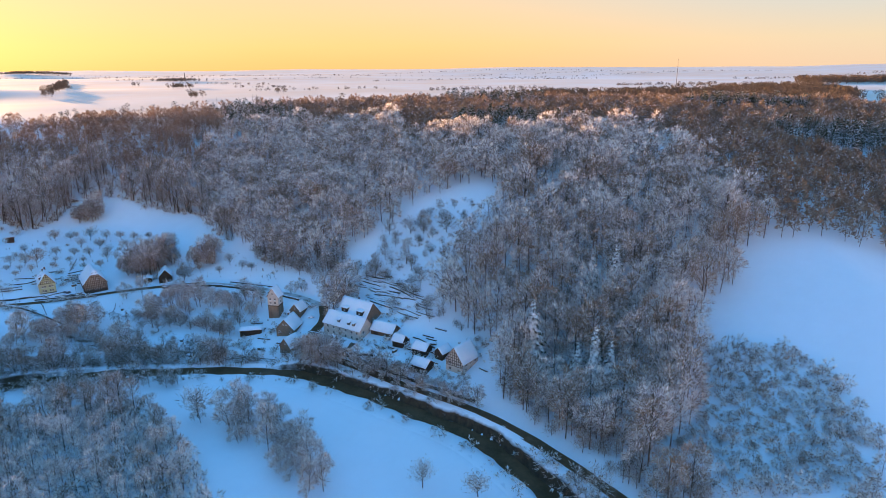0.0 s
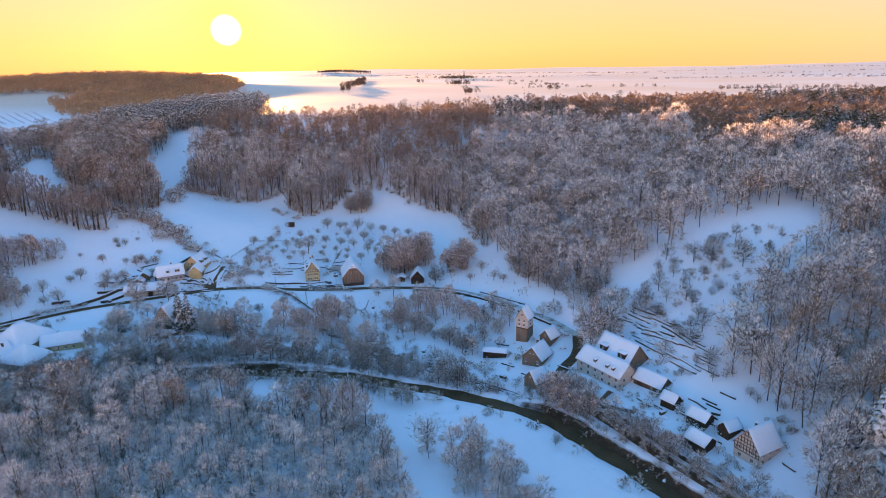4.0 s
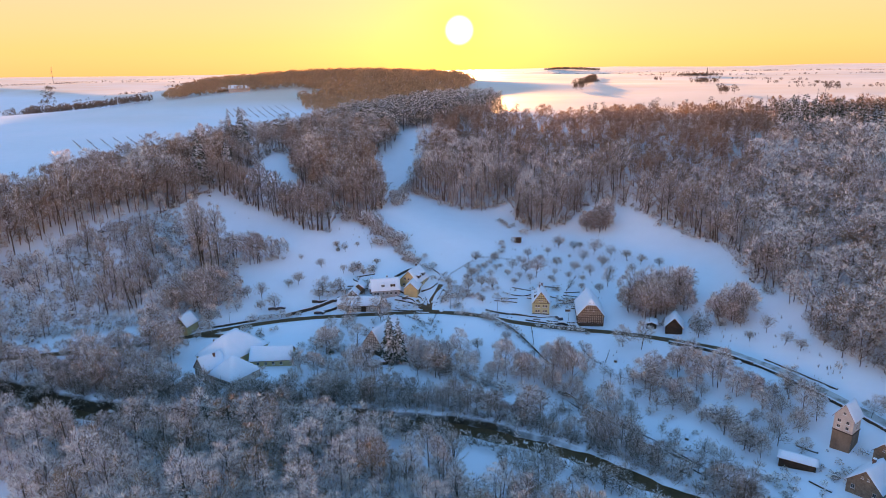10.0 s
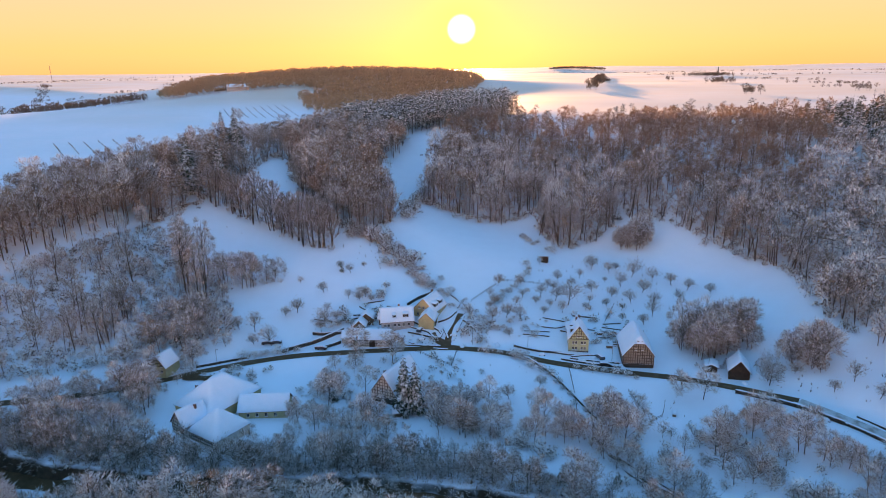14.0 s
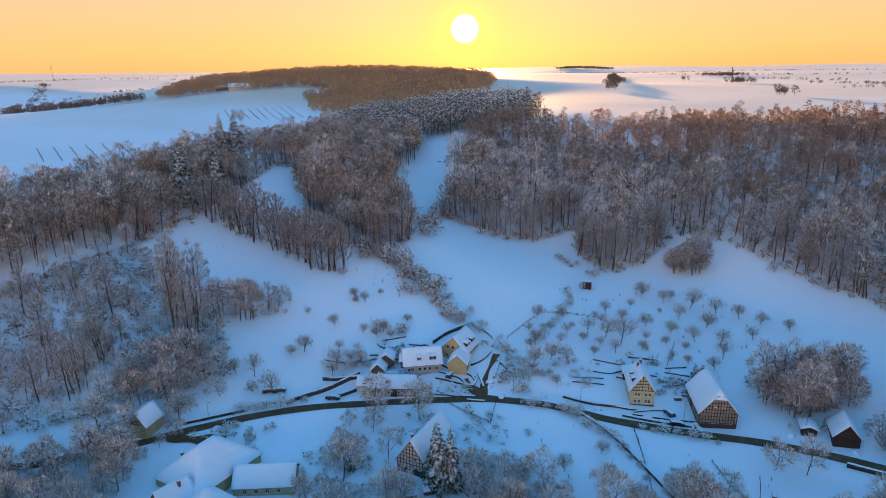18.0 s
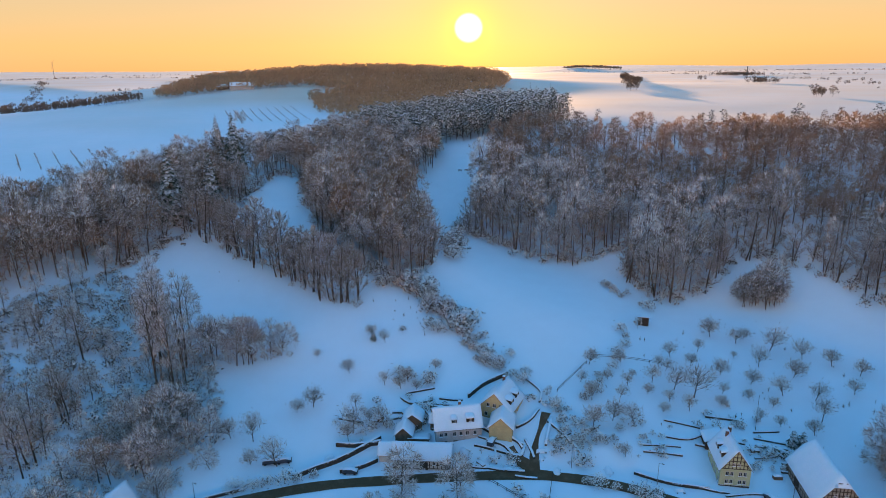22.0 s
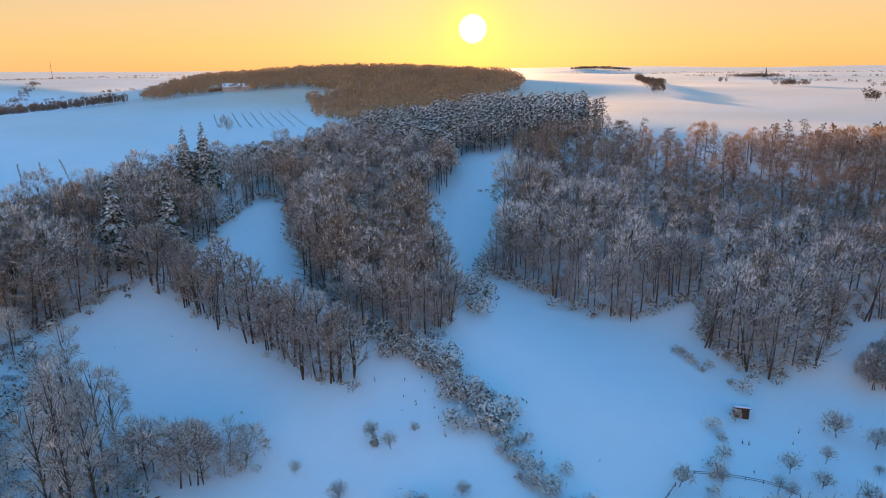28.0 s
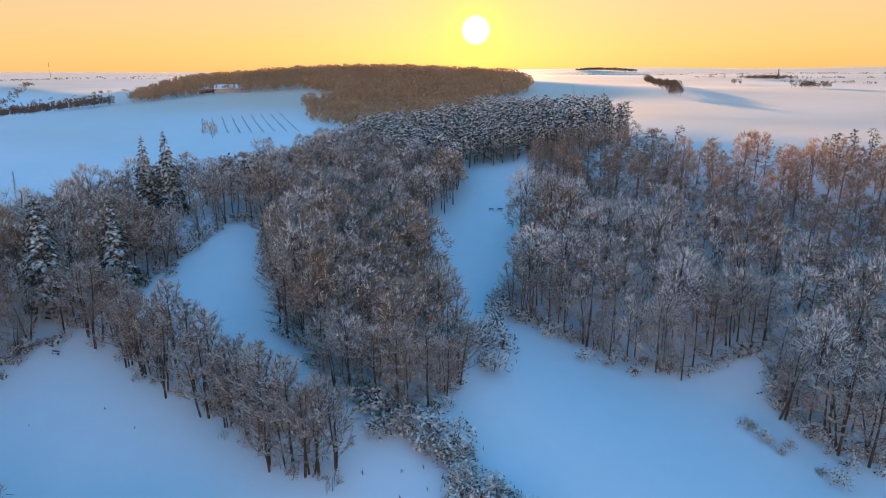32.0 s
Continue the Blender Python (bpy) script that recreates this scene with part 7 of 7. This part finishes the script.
for line, step, w_, k_ in (([(-147, 289), (-132, 291), (-122, 285), (-104, 279)], 2.6, 1.5, 1.4), ([(-226, 242), (-214, 246), (-199, 250), (-179, 253)], 2.6, 1.5, 1.2), ([(-218, 291), (-201, 287), (-187, 280)], 3.4, 1.2, 0.9), ([(-242, 294), (-236, 300), (-234, 308)], 2.6, 1.5, 0.8), ([(-297, 222), (-288, 240)], 3.0, 1.5, 1.0),
                          ([(-290, 262), (-284, 268), (-278, 276)], 3.0, 2.0, 0.8), ([(-300, 283), (-294, 286), (-288, 287)], 2.2, 1.5, 1.2)):
    for x_, y_ in resample(np.array(line, float), step):
        plant(bushes[int(rng_.integers(3))], x_ + rng_.normal() * w_ * 0.5, y_ + rng_.normal() * w_ * 0.5, rng_.uniform(0.7, 1.2) * k_)
scx, scy = [], []
for cx_, cy_, r_, n_ in ((-252, 276, 6, 22), (-262, 270, 5, 12), (-282, 276, 6, 24), (-277, 270, 5, 12), (-244, 290, 5, 20), (-239, 296, 5, 18), (-256, 304, 5, 14), (-293, 262, 6, 16), (-246, 302, 5, 12), (-226, 312, 9, 16), (-200, 326, 6, 22), (-214, 332, 8, 16),
                         (-192, 332, 6, 12), (-236, 268, 9, 22), (-226, 258, 7, 22), (-248, 258, 6, 20), (-292, 214, 6, 18), (-262, 224, 7, 22), (-250, 232, 7, 24), (-310, 205, 8, 34), (-316, 192, 8, 34), (-300, 190, 6, 20), (-285, 220, 6, 16),
                         (-25, 250, 8, 26), (-14, 236, 8, 30), (-2, 222, 7, 24), (-30, 276, 8, 26), (-20, 268, 7, 24), (-58, 262, 7, 22), (-80, 276, 7, 20), (-64, 292, 6, 18), (-90, 262, 8, 20), (14, 236, 6, 16), (-160, 330, 6, 12), (-145, 336, 6, 14)):
    scx += list(cx_ + rng_.normal(size=n_) * r_ * 0.55)
    scy += list(cy_ + rng_.normal(size=n_) * r_ * 0.55)
for poly, step in (([(-235, 222), (-200, 238), (-165, 254), (-130, 258), (-95, 260), (-95, 285), (-130, 300), (-160, 290), (-190, 262), (-225, 248)], 7.0), ([(-60, 306), (-40, 290), (-20, 272), (0, 300), (18, 330), (0, 340), (-22, 322), (-44, 312)], 4.6), (SCRUB, 2.5), ([(-100, 330), (-70, 312), (-60, 308), (-90, 318)], 4.0)):
    for x_, y_ in zip(*sow(poly, step, 0.75)):
        scx.append(x_)
        scy.append(y_)
scx, scy = np.array(scx), np.array(scy)
ok_ = clear_of_homes(scx, scy, -0.5)
ok_ &= off_road(scx, scy, 3.6)
grove("garden_scrub", BUSH, scx[ok_], scy[ok_], "low scrub and brambles under snow", "bushes", (0.3, 0.95), mats=[M_BARK, M_SCRUB])
for x_, y_, s_ in ((-61.9, 246, 0.8), (-55.2, 244, 0.85), (-50.4, 242, 0.9), (-44.9, 239.5, 0.85), (-39.8, 238, 0.8), (-34.9, 236.5, 0.75), (-145, 264, 1.25), (-166, 246, 1.1), (-206, 248, 1.0), (-196, 252, 1.15), (-170, 274, 1.2), (-163, 278, 1.0), (-162, 306, 1.1), (-155, 308, 0.9), (-122, 299, 1.15), (-115, 297, 1.0), (-136, 298, 0.9), (-186, 260, 1.1), (-175, 264, 1.0), (-142, 285, 1.05),
                    (-302, 190, 1.1), (-318, 200, 1.2), (-314, 186, 1.1), (-305, 206, 0.9), (-258, 232, 0.9), (-250, 226, 1.0), (-247, 240, 0.8), (-228, 247, 1.1), (-222, 252, 1.0), (-95, 299, 0.8), (-90, 295, 0.7), (-101, 304, 0.8), (-77, 301, 0.7), (-72, 305, 0.8), (-105, 292, 0.75), (-93, 288, 0.7), (-112, 303, 0.8), (-64, 303, 0.8), (-59, 311, 0.9), (-90, 279, 0.6), (-99, 272, 0.65)):
    plant(garden[int(rng_.integers(4))], x_, y_, s_)
# the great snowy trees beside the road bend and in front of the stable
for x_, y_, k, s_ in ((-53, 286, 1, 1.5), (-48, 282, 0, 1.5), (-51, 276, 0, 1.3), (-46, 290, 1, 1.4), (-52, 245, 0, 0.9), (-27, 234, 2, 0.7), (-57, 246, 1, 0.85), (-48, 242, 2, 0.95), (-55, 241, 3, 0.8), (-44, 239, 0, 0.75), (-60, 244, 2, 0.8), (-50, 248, 3, 0.7), (-55, 283, 3, 1.2), (-50, 287, 2, 1.5), (-46, 281, 2, 1.3), (-266, 252, 1, 1.05), (-263, 249, 0, 0.9), (-253, 259, 1, 1.05), (-255, 262, 0, 0.8),
                     (-322, 214, 0, 1.2), (-316, 209, 1, 1.1), (-326, 220, 1, 1.2), (-330, 210, 0, 1.1), (-10, 318, 0, 0.9), (-18, 308, 0, 0.7)):
    plant(garden[k], x_, y_, s_)


# dead grass and saplings that stick out of the snow
tuft_x, tuft_y = [], []
for poly, n_ in (([(-345, 300), (-262, 300), (-250, 312), (-275, 325), (-320, 318)], 22), ([(-250, 305), (-180, 340), (-160, 380), (-230, 395), (-258, 350)], 60), ([(-232, 255), (-150, 285), (-110, 300), (-160, 305), (-225, 285)], 60), ([(-400, 250), (-340, 270), (-350, 290), (-410, 276)], 5), ([(-140, 325), (-80, 315), (-70, 330), (-120, 352)], 70)):
    b_ = np.array(poly)
    qx, qy = rng_.uniform(b_[:, 0].min(), b_[:, 0].max(), n_ * 2), rng_.uniform(b_[:, 1].min(), b_[:, 1].max(), n_ * 2)
    ok_ = inside(qx, qy, poly)
    tuft_x += list(qx[ok_][:n_])
    tuft_y += list(qy[ok_][:n_])
tuft_x, tuft_y = np.array(tuft_x), np.array(tuft_y)
ok_ = off_road(tuft_x, tuft_y, 4.0) & clear_of_homes(tuft_x, tuft_y, 1.0)
grove("dead_grass", [shrub(0.8, 0.35, 14, 0.08).arrays(), shrub(1.5, 0.25, 12, 0.08).arrays()], tuft_x[ok_], tuft_y[ok_], "tufts of dead grass and saplings poking through the snow", "grass", (0.6, 1.4), mats=[M_BARK, M_SCRUB])
